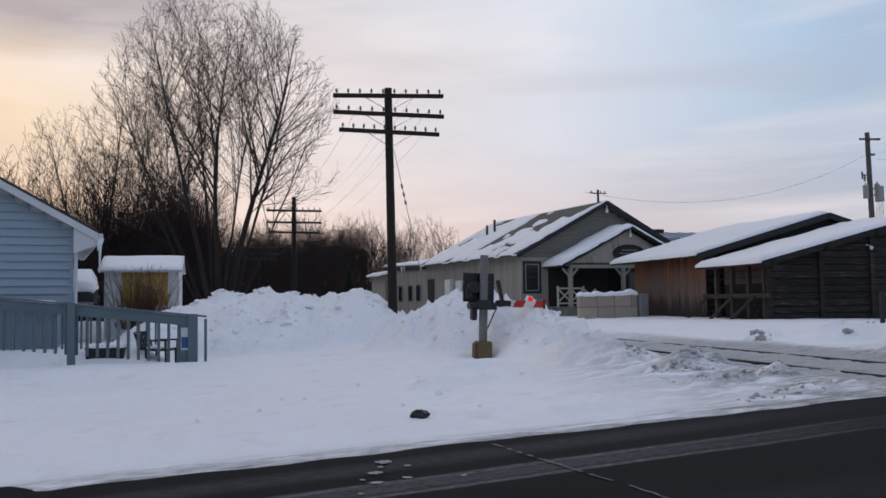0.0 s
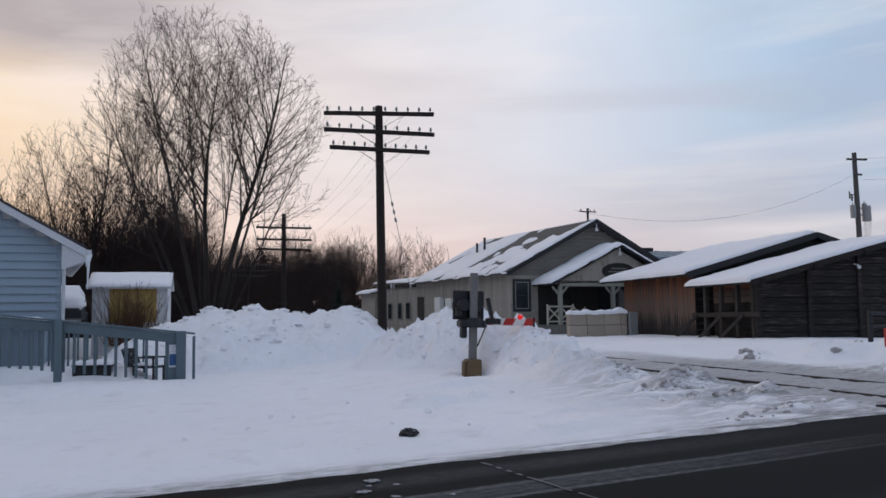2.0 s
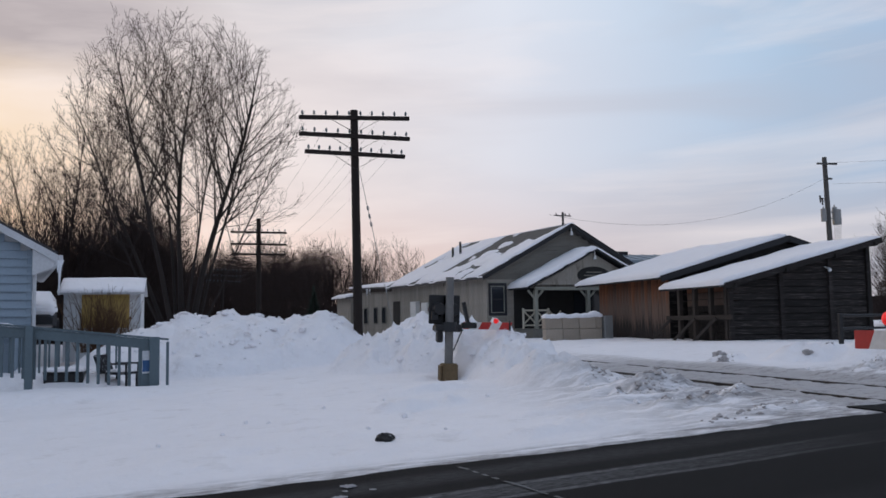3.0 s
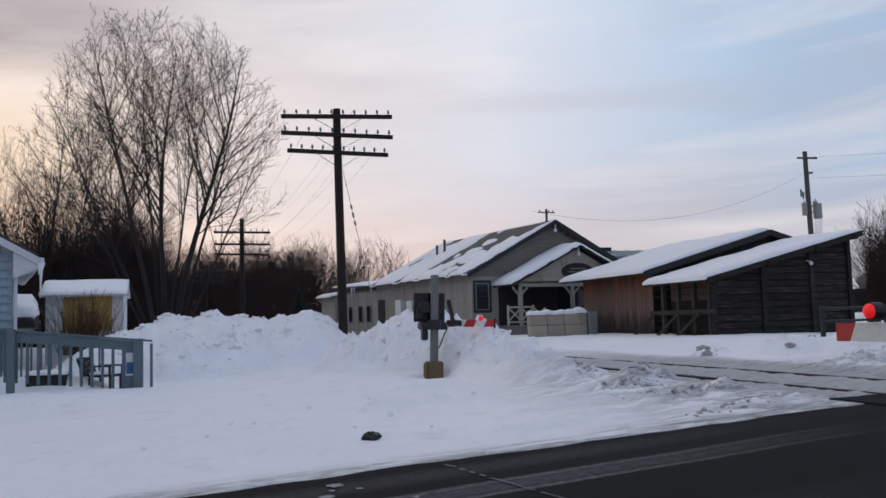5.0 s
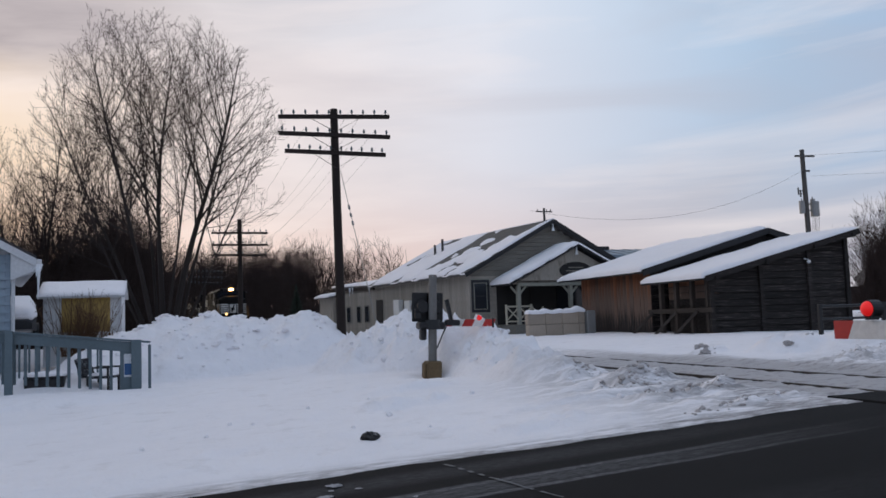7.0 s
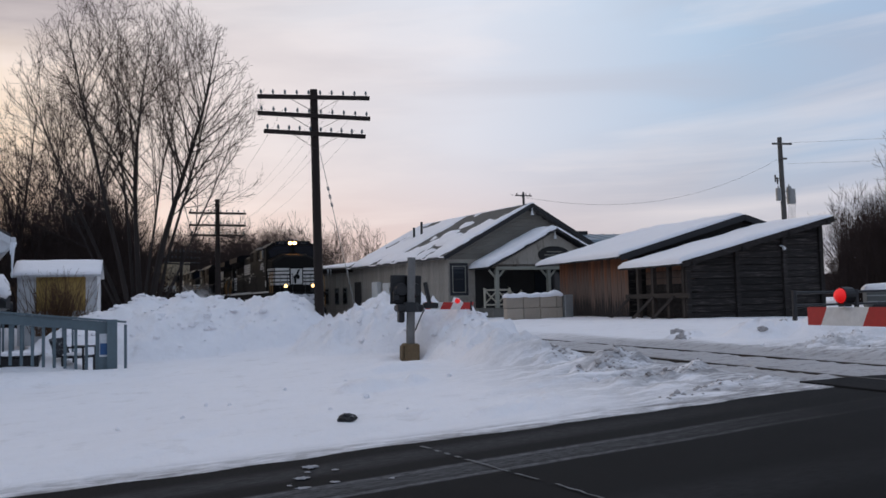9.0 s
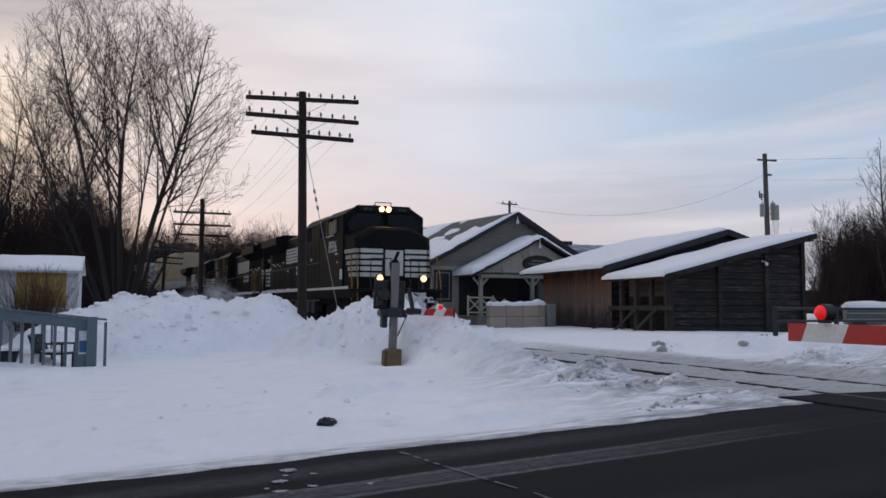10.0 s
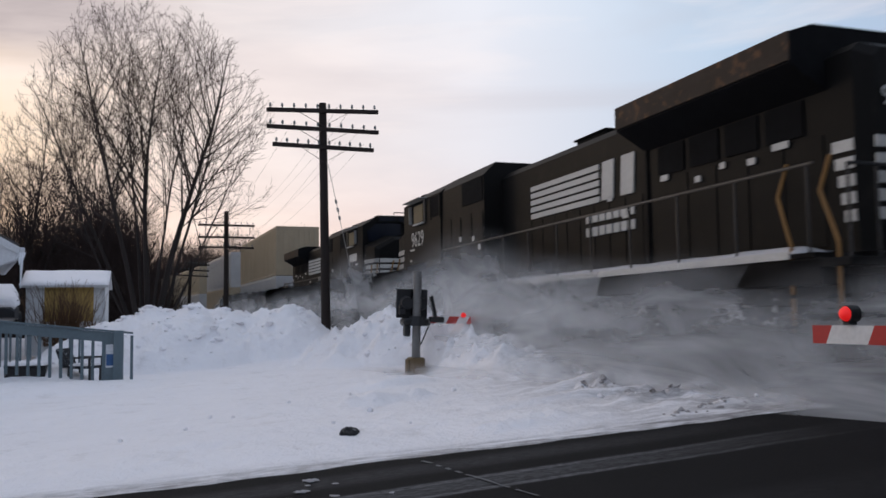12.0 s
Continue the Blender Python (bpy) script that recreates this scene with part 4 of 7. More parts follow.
def build_house():
    house = thing("blue_house", "pale blue clapboard house with white eaves and icicles", "house")
    xr, y0, y1 = -12.25, 23.0, 33.0
    house.matrix_world = Matrix.Translation((xr, y0, 0)) @ pose(0, 0, 0, 0, 0, 10.5) @ Matrix.Translation((-xr, -y0, 0))
    pitch = (4.38 - 3.16) / (13.94 - 11.79)  # rise over run
    xm = -16.6

    def under(x):
        return 2.95 + (xr - x) * pitch if x > xm else 2.95 + (x - (2 * xm - xr)) * pitch
    bm = B()
    xl = 2 * xm - xr
    prism(bm, [(xl, -0.4), (xr - 0.03, -0.4), (xr - 0.03, 2.95), (xm, under(xm)), (xl, 2.95)], y0 + 0.03, y1)
    part("wall_core", bm, WHITE_TRIM, house)
    for i in range(26):
        z = -0.3 + i * 0.2
        right = xr if z + 0.2 < 2.95 else xr - (z + 0.2 - 2.95) / pitch
        left = xl if z + 0.2 < 2.95 else xl + (z + 0.2 - 2.95) / pitch
        if right - left < 0.5:
            break
        bm = B()
        prism(bm, [(y0 - 0.05, z), (y0 + 0.03, z), (y0 + 0.03, z + 0.2), (y0 - 0.004, z + 0.2)], left, right, "x")
        part("siding_board", bm, BLUE, house)
    bm = B()
    box(bm, xr - 0.11, xr + 0.012, y0 - 0.035, y0 + 0.08, -0.4, 2.92, bevel=0.006)
    part("corner_trim", bm, BLUE, house)
    # roof slab with white barge board and boxed eave return
    ex = -11.70
    ez = under(xr) - (ex - xr) * pitch

    def roof_z(x):
        return ez + 0.02 + (ex - x) * pitch
    bm = B()
    slab(bm, [(ex, y0 - 0.35, roof_z(ex) + 0.2), (xm, y0 - 0.35, roof_z(xm) + 0.2), (xm, y1 + 0.3, roof_z(xm) + 0.2), (ex, y1 + 0.3, roof_z(ex) + 0.2)], 0.06)
    slab(bm, [(xm, y0 - 0.35, roof_z(xm) + 0.2), (2 * xm - ex, y0 - 0.35, roof_z(ex) + 0.2), (2 * xm - ex, y1 + 0.3, roof_z(ex) + 0.2), (xm, y1 + 0.3, roof_z(xm) + 0.2)], 0.06)
    part("roof", bm, SHINGLE_DARK, house)
    bm = B()
    prism(bm, [(ex, roof_z(ex) + 0.13), (ex, roof_z(ex) - 0.06), (xm, roof_z(xm) - 0.06), (xm, roof_z(xm) + 0.13)], y0 - 0.34, y0 - 0.29)
    prism(bm, [(2 * xm - ex, roof_z(ex) + 0.13), (2 * xm - ex, roof_z(ex) - 0.06), (xm, roof_z(xm) - 0.06), (xm, roof_z(xm) + 0.13)], y0 - 0.34, y0 - 0.29)
    part("bargeboard", bm, WHITE_TRIM, house)
    bm = B()
    prism(bm, [(xr, roof_z(xr) - 0.02), (ex + 0.01, roof_z(ex) + 0.02), (ex + 0.01, roof_z(ex) - 0.12), (xr, 2.28)], y0 - 0.288, y0 - 0.04)
    part("eave_return", bm, WHITE_TRIM, house)
    bm = B()
    slab(bm, [(ex - 0.01, y0 - 0.03, roof_z(ex) - 0.02), (xr, y0 - 0.03, roof_z(xr) - 0.02), (xr, y1, roof_z(xr) - 0.02), (ex - 0.01, y1, roof_z(ex) - 0.02)], 0.03)
    part("soffit", bm, WHITE_TRIM, house)
    bm = B()
    box(bm, ex - 0.0, ex + 0.12, y0 - 0.34, y1 + 0.3, roof_z(ex) - 0.02, roof_z(ex) + 0.12, bevel=0.02)
    part("gutter", bm, WHITE_TRIM, house)
    bm = B()
    rod(bm, (ex + 0.05, y0 - 0.3, roof_z(ex)), (ex - 0.1, y0 - 0.25, roof_z(ex) - 0.18), 0.045)
    rod(bm, (ex - 0.1, y0 - 0.25, roof_z(ex) - 0.18), (xr + 0.06, y0 - 0.08, 2.35), 0.045)
    rod(bm, (xr + 0.06, y0 - 0.08, 2.35), (xr + 0.06, y0 - 0.08, 0.0), 0.045)
    part("downpipe", bm, WHITE_TRIM, house)
    for x, dz in ((ex + 0.06, 0.85), (ex + 0.02, 0.3), (ex + 0.1, 0.2)):
        part("icicle", rod(B(), (x, y0 - 0.3, roof_z(ex)), (x - 0.02, y0 - 0.3, roof_z(ex) - dz), 0.05, 0.008, 7), ICE, house)
    part("snow", snow_layer([(ex + 0.02, y1 + 0.3, roof_z(ex) + 0.2), (ex + 0.02, y0 + 0.6, roof_z(ex) + 0.2), (xm, y0 + 0.6, roof_z(xm) + 0.2), (xm, y1 + 0.3, roof_z(xm) + 0.2)], 0.08, 41, 14, 14), ROOF_SNOW, house, smooth=True)
    return house




def build_fence():
    """A ramp railing: from the house to its end post, balusters hung on a top board."""
    fence = thing("ramp_railing", "grey blue painted wooden railing beside a snowy ramp", "railing")
    a, b = Vector((-14.6, 19.6, -0.13)), Vector((-9.0, 19.6, -0.27))
    n = (b - a).normalized()

    def top(x):
        return 1.19 + (x + 13.1) * (0.73 - 1.19) / (13.1 - 9.0)
    bm = B()
    bar(bm, (a.x, a.y - 0.02, top(a.x) + 0.0), (b.x, b.y - 0.02, top(b.x) + 0.0), 0.15, 0.04)
    part("cap_board", bm, BLUE_RAIL, fence)
    bm = B()
    bar(bm, (a.x, a.y - 0.04, top(a.x) - 0.13), (b.x - 0.2, b.y - 0.04, top(b.x - 0.2) - 0.13), 0.04, 0.21)
    part("top_rail", bm, BLUE_RAIL, fence)
    bm = B()
    box(bm, -0.03, 0.03, -0.02, 0.02, -1.0, 0, bevel=0.004)
    bal = mesh_of("baluster", bm, BLUE_RAIL)
    x = a.x + 0.1
    while x < b.x - 0.55:
        piece("baluster", bal, fence, Matrix.Translation((x, a.y, top(x) - 0.06)))
        x += 0.205
    piece("baluster", bal, fence, Matrix.Translation((b.x - 0.02, a.y, top(b.x) - 0.05)))
    for x, w in ((-11.72, 0.075), (b.x - 0.28, 0.10)):
        bm = B()
        box(bm, x - w, x + w, a.y - 0.16, a.y - 0.04, -0.45, top(x) + 0.03, bevel=0.01)
        part("post", bm, BLUE_RAIL, fence)
    # framed panel with a notice by the end post
    bm = B()
    box(bm, b.x - 0.56, b.x - 0.32, a.y - 0.05, a.y + 0.0, -0.35, top(b.x) - 0.02, bevel=0.008)
    panel = part("end_panel", bm, BLUE_RAIL, fence)
    part("notice", box(B(), b.x - 0.53, b.x - 0.36, a.y - 0.062, a.y - 0.052, 0.02, 0.5, bevel=0.003), SIGN_WHITE, panel, "small white notice with a blue panel")
    part("notice_panel", box(B(), b.x - 0.52, b.x - 0.37, a.y - 0.068, a.y - 0.063, 0.06, 0.3), SIGN_BLUE, panel)
    return fence


SIGN_WHITE = material("sign_white", (0.55, 0.57, 0.6), 0.5)
SIGN_BLUE = material("sign_blue", (0.03, 0.09, 0.22), 0.5)


def build_far_railing():
    """The railing on the other side of the ramp, partly hidden."""
    fence = thing("ramp_railing", "grey blue painted railing along the far side of the ramp", "railing")
    bm = B()
    bar(bm, (-14.6, 21.6, 0.95), (-10.1, 21.6, 0.72), 0.10, 0.05)
    part("cap_board", bm, BLUE_RAIL, fence)
    bm = B()
    box(bm, -0.022, 0.022, -0.02, 0.02, -0.95, 0, bevel=0.004)
    bal = mesh_of("baluster", bm, BLUE_RAIL)
    for i in range(22):
        x = -14.5 + i * 0.205
        piece("baluster", bal, fence, Matrix.Translation((x, 21.6, 0.95 - (x + 14.6) * 0.05)))
    return fence


def build_coop():
    shed = thing("garden_shed", "small white garden shed with ochre board and snowy roof", "shed")
    x0, x1, y0, y1, zb, ze = -12.15, -9.98, 28.0, 30.2, 0.0, 2.08
    bm = B()
    prism(bm, [(y0, zb), (y1, zb), (y1, ze), ((y0 + y1) / 2, ze + 0.36), (y0, ze)], x0, x1, "x")
    part("wall", bm, WHITE_SIDE, shed)
    for x in (x0, x1 - 0.1):
        part("corner_trim", box(B(), x, x + 0.1, y0 - 0.025, y0 - 0.002, zb, ze), WHITE_TRIM, shed)
    part("shutter", box(B(), x0 + 0.5, x1 - 0.32, y0 - 0.05, y0 - 0.004, 1.0, 2.02, bevel=0.01), OCHRE, shed, "ochre wooden board")
    for k in (0.95, 1.35):
        part("batten", box(B(), x0 + k, x0 + k + 0.03, y0 - 0.06, y0 - 0.051, 1.02, 2.0), OCHRE, shed)
    bm = B()
    ym = (y0 + y1) / 2
    slab(bm, [(x0 - 0.15, y0 - 0.2, ze - 0.02), (x1 + 0.1, y0 - 0.2, ze - 0.02), (x1 + 0.1, ym, ze + 0.44), (x0 - 0.15, ym, ze + 0.44)], 0.06)
    slab(bm, [(x0 - 0.15, y1 + 0.2, ze - 0.02), (x0 - 0.15, ym, ze + 0.44), (x1 + 0.1, ym, ze + 0.44), (x1 + 0.1, y1 + 0.2, ze - 0.02)], 0.06)
    part("roof", bm, WHITE_TRIM, shed)
    part("snow", snow_layer([(x0 - 0.16, y0 - 0.22, ze), (x1 + 0.11, y0 - 0.22, ze), (x1 + 0.11, ym + 0.1, ze + 0.46), (x0 - 0.16, ym + 0.1, ze + 0.46)], 0.075, 51, 18, 12), ROOF_SNOW, shed, smooth=True)
    return shed


# ---- poles ----
POLE_WOOD = material("tarred_pole", (0.022, 0.015, 0.0125), 0.85, dark=0.6, scale=2, fine=20, stretch=(1, 1, 0.15), bump=0.3)
POLE_GREY = material("weathered_pole", (0.09, 0.085, 0.08), 0.85, dark=0.6, scale=2, fine=20, stretch=(1, 1, 0.15), bump=0.3)
INSULATOR = material("glass_insulator", (0.10, 0.13, 0.14), 0.15, bump=0)
WIRE = material("old_wire", (0.05, 0.05, 0.05), 0.6)


def build_pole(at, top, arms, radius, lean=0.0, base=-0.6):
    pole = thing("telegraph_pole", "dark tarred telegraph pole with three crossarms of insulators", "telegraph pole", at @ pose(0, 0, 0, 0, lean, 0), group="telegraph poles along the track")
    part("shaft", rod(B(), (0, 0, base), (0, 0, top), radius, radius * 0.78, 14), POLE_WOOD, pole)
    for z, half, tilt in arms:
        m = pose(0, -radius * 0.9, z, 0, tilt, 0)
        bm = B()
        box(bm, -half, half, -0.05, 0.05, -0.055, 0.055, m, 0.008)
        arm = part("crossarm", bm, POLE_WOOD, pole)
        for i in range(10):
            x = -half + 0.1 + i * (2 * half - 0.2) / 9
            if abs(x) < 0.12:
                continue
            bm = B()
            rod(bm, m @ Vector((x, 0, 0.05)), m @ Vector((x, 0, 0.12)), 0.014, sides=6)
            rod(bm, m @ Vector((x, 0, 0.10)), m @ Vector((x, 0, 0.17)), 0.036, 0.028, 8)
            rod(bm, m @ Vector((x, 0, 0.17)), m @ Vector((x, 0, 0.20)), 0.028, 0.012, 8)
            part("insulator", bm, INSULATOR, arm)
        bm = B()
        for s in (-1, 1):
            bar(bm, m @ Vector((s * half * 0.46, -0.055, -0.04)), (s * 0.02, -radius - 0.01, z - 0.42), 0.03, 0.008)
        part("brace", bm, STEEL, arm)
    return pole


def build_poles():
    build_pole(pose(-4.10, 23.6, 0), 6.96, [(6.72, 1.56, -1.4), (6.20, 1.56, 1.0), (5.70, 1.41, 1.6)], 0.135, -0.65)
    build_pole(pose(-4.9, 48, 0), 6.82, [(6.05, 1.5, 0.3), (5.40, 1.5, 0.3), (4.85, 1.45, 0.8)], 0.15)
    build_pole(pose(-5.9, 75, 0, 0, 0, 4), 6.0, [(5.6, 1.5, 0.3), (5.1, 1.5, 0.3), (4.65, 1.45, 0.8)], 0.15, 2.0)
    wires = thing("telegraph_wires", "thin old telegraph wires slung between the poles", "wire")
    rng = random.Random(6)
    ends = [[(-4.13 - 0.11 + dx, 23.5, z) for z, hs in ((6.9, (-1.3, 0.5, 0.9)), (6.35, (-0.8, 1.2)), (5.85, (0.4, 1.2))) for dx in hs], [(-4.9 + dx, 47.9, z) for z, hs in ((6.2, (-1.3, 0.5, 0.9)), (5.55, (-0.8, 1.2)), (5.0, (0.4, 1.2))) for dx in hs], [(-5.8 + dx, 74.9, z) for z, hs in ((5.7, (-1.3, 0.5, 0.9)), (5.2, (-0.8, 1.2)), (4.75, (0.4, 1.2))) for dx in hs]]
    for p, q in zip(ends, ends[1:]):
        for a, b in zip(p, q):
            sag = rng.uniform(0.25, 0.6)
            pts = [Vector(a).lerp(Vector(b), i / 10) - Vector((0, 0, sag * 4 * (i / 10) * (1 - i / 10))) for i in range(11)]
            bm = B()
            for u, v in zip(pts, pts[1:]):
                rod(bm, u, v, 0.0035, sides=4, caps=False)
            part("wire", bm, WIRE, wires)
    guy = thing("guy_wire", "pale guy wire with strain insulators on the pole", "wire")
    a, b = Vector((-3.99, 23.8, 5.27)), Vector((-3.30, 23.8, 2.0))
    part("cable", rod(B(), a, a.lerp(b, 1.3), 0.009, sides=5), GREY_METAL, guy)
    for t in (0.3, 0.37, 0.44):
        p = a.lerp(b, t)
        part("strain_insulator", rod(B(), p, a.lerp(b, t + 0.035), 0.032, sides=8), GREY_METAL, guy)


def build_utility_pole():
    pole = thing("utility_pole", "grey wooden utility pole with crossarms and transformers", "utility pole", pose(30.1, 45, 0, 0, -1.0, 0))
    part("shaft", rod(B(), (0, 0, -0.3), (0, 0, 11.0), 0.2, 0.14, 12), POLE_GREY, pole)
    for z, half, y in ((10.55, 0.75, -0.2), (9.6, 0.3, -0.2)):
        part("crossarm", box(B(), -half, half, y - 0.05, y + 0.05, z - 0.06, z + 0.06, None, 0.01), POLE_GREY, pole)
    for x, z, h, r in ((-0.42, 6.9, 0.8, 0.17), (0.55, 6.7, 0.95, 0.27), (0.42, 7.1, 0.7, 0.15)):
        bm = B()
        rod(bm, (x, -0.1, z), (x, -0.1, z + h), r, sides=14)
        rod(bm, (x, -0.1, z + h), (x, -0.1, z + h + 0.15), 0.04, sides=6)
        rod(bm, (x, -0.1, z + 0.4), (0, 0, z + 0.4), 0.05, sides=6)
        part("transformer", bm, GREY_METAL, pole, "grey drum transformer")
    for x, z in ((-0.45, 8.2), (-0.6, 8.35)):
        bm = B()
        rod(bm, (0, 0, z), (x, -0.1, z), 0.03, sides=6)
        rod(bm, (x, -0.1, z - 0.25), (x, -0.1, z + 0.2), 0.05, sides=8)
        part("cutout", bm, POLE_GREY, pole)
    bm = B()
    for i in range(6):
        rod(bm, (0.2 + 0.1 * i, -0.1, 5.5 - 0.1 * (i % 3)), (0.35 + 0.1 * i, -0.1, 6.7), 0.012, sides=4)
    part("drop_lead", bm, WIRE, pole)
    # service line to the depot and onwards
    line = thing("service_line", "thin power line from the utility pole to the depot", "wire")
    for a, b, sag in (((29.7, 44.9, 9.6), (9.1, 40.6, 6.4), 1.5), ((29.8, 44.9, 10.6), (75, 12, 12.2), 0.9), ((30.4, 44.9, 9.3), (78, 14, 11.0), 0.9)):
        a, b = Vector(a), Vector(b)
        pts = [a.lerp(b, i / 16) - Vector((0, 0, sag * 4 * (i / 16) * (1 - i / 16))) for i in range(17)]
        bm = B()
        for u, v in zip(pts, pts[1:]):
            rod(bm, u, v, 0.006, sides=4, caps=False)
        part("wire", bm, WIRE, line)
    return pole


# ---- crossing gates ----
MAST_GREY = material("galvanised_mast", (0.17, 0.165, 0.16), 0.55, 0.4, dark=0.7)
RUST_BOX = material("weathered_brown_base", (0.16, 0.11, 0.06), 0.85, dark=0.6, wear=(0.25, 0.19, 0.10))
BLACK_METAL = material("black_painted_metal", (0.018, 0.018, 0.02), 0.5, dark=0.7)
GATE_WHITE = material("gate_white", (0.70, 0.68, 0.66), 0.5, dark=0.9)
GATE_RED = material("gate_red", (0.46, 0.035, 0.03), 0.5, dark=0.85)
RED_LAMP = glowing("lit_red_lamp", (0.7, 0.012, 0.012), 0.5)


def striped_arm(parent, length, h, first, step):
    """A gate arm along local +x, its stripes slanted."""
    x, k = 0.0, 0
    while x < length - 0.02:
        e = min(length, x + (step if k else first))
        s0 = 0.0 if k == 0 else h * 0.5
        s1 = 0.0 if e >= length else h * 0.5
        bm = B()
        prism(bm, [(x, -h / 2), (e, -h / 2), (e + s1, h / 2), (x + s0, h / 2)], -0.012, 0.012)
        part("stripe", bm, GATE_WHITE if k % 2 else GATE_RED, parent)
        x, k = e, k + 1


def build_signal():
    mast = thing("crossing_signal", "grey crossing mast with black lamp heads seen from behind", "crossing signal", pose(-3.5, 17.1, -0.2, 0, 2.0, 0))
    part("mast", rod(B(), (0, 0, 0.3), (0, 0, 2.12), 0.088, 0.084, 16), MAST_GREY, mast)
    bm = B()
    box(bm, -0.15, 0.16, -0.16, 0.18, -0.45, 0.36, bevel=0.03)
    box(bm, -0.12, 0.13, -0.20, -0.162, -0.05, 0.34, bevel=0.01)
    box(bm, -0.20, -0.152, -0.1, 0.1, -0.1, 0.32, bevel=0.01)
    part("base_box", bm, RUST_BOX, mast, "weathered brown junction base")
    part("collar", rod(B(), (0, 0, 1.0), (0, 0, 1.2), 0.19, 0.15, 14), BLACK_METAL, mast)
    # two lamps, backboards to the camera, their hoods pointing away
    for x in (-0.20, 0.10):
        bm = B()
        box(bm, x - 0.20, x + 0.17, 0.14, 0.18, 1.16, 1.76, None, 0.018)
        rod(bm, (x, 0.0, 1.46), (x, 0.14, 1.46), 0.12, 0.15, 18)
        rod(bm, (x, 0.18, 1.46), (x, 0.42, 1.46), 0.15, 0.15, 18)
        box(bm, x - 0.16, x - 0.02, 0.02, 0.14, 1.22, 1.36, None, 0.02)
        part("lamp_head", bm, BLACK_METAL, mast, "round black lamp backboard")
    part("lamp_bracket", box(B(), -0.36, 0.2, 0.03, 0.11, 1.36, 1.42), BLACK_METAL, mast)
    bm = B()
    box(bm, -0.30, 0.26, -0.1, 0.24, 1.0, 1.16, None, 0.04)
    box(bm, -0.24, -0.12, 0.0, 0.2, 0.78, 1.02, None, 0.03)
    part("gate_mechanism", bm, BLACK_METAL, mast)
    bm = B()
    bar(bm, (0.33, 0.1, 1.62), (0.44, 0.1, 1.15), 0.06, 0.11, (0, 1, 0))
    box(bm, 0.30, 0.62, 0.05, 0.17, 1.08, 1.2, None, 0.02)
    part("counterweight_arm", bm, BLACK_METAL, mast)
    bm = B()
    pts = [Vector((0.30, 0.02, 1.06)), Vector((0.22, 0.0, 0.92)), Vector((0.15, -0.02, 0.76)), Vector((0.09, -0.02, 0.62))]
    for u, v in zip(pts, pts[1:]):
        rod(bm, u, v, 0.014, sides=5)
    part("hanging_cable", bm, BLACK_METAL, mast)
    arm = thing("crossing_gate", "lowered red and white striped gate arm with red lamps", "crossing gate", pose(-3.0, 17.6, 0.92, 0, 1.5, -35), group="crossing gates")
    striped_arm(arm, 1.0, 0.15, 0.12, 0.22)
    part("end_plate", box(B(), 1.0, 1.035, -0.02, 0.02, -0.1, 0.1), BLACK_METAL, arm)
    bm = B()
    rod(bm, (0.72, -0.03, 0.1), (0.72, 0.05, 0.1), 0.05, sides=14)
    bmesh.ops.create_uvsphere(bm, u_segments=12, v_segments=8, radius=0.042, matrix=Matrix.Translation((0.72, -0.04, 0.12)))
    part("lamp", bm, RED_LAMP, arm, "small lit red lamp")
    return mast


def build_near_gate():
    gate = thing("crossing_gate", "lowered red and white striped gate arm with red lamps", "crossing gate", pose(-2.6, 6.76, 0.77, 0, 0, -90), group="crossing gates")
    striped_arm(gate, 7.0, 0.17, 0.17, 0.5)
    for x in (0.48, 3.4):
        bm = B()
        box(bm, x - 0.035, x + 0.035, -0.06, 0.03, 0.09, 0.13)
        rod(bm, (x, -0.06, 0.19), (x, 0.05, 0.19), 0.078, sides=18)
        housing = part("lamp_housing", bm, BLACK_METAL, gate)
        bm = B()
        bmesh.ops.create_uvsphere(bm, u_segments=18, v_segments=12, radius=0.07, matrix=Matrix.Translation((x, -0.045, 0.19)))
        part("lens", bm, RED_LAMP, housing, "lit red lens")
    # its mast, beyond the road
    mast = thing("gate_mast", "grey gate mast with mechanism beside the road", "crossing signal", pose(-2.75, -0.9, -0.1))
    part("mast", rod(B(), (0, -0.3, -0.3), (0, -0.3, 3.4), 0.1, sides=14), MAST_GREY, mast)
    part("mechanism", box(B(), -0.22, 0.25, -0.5, 0.35, 0.6, 1.25, bevel=0.03), GREY_METAL, mast)
    return gate


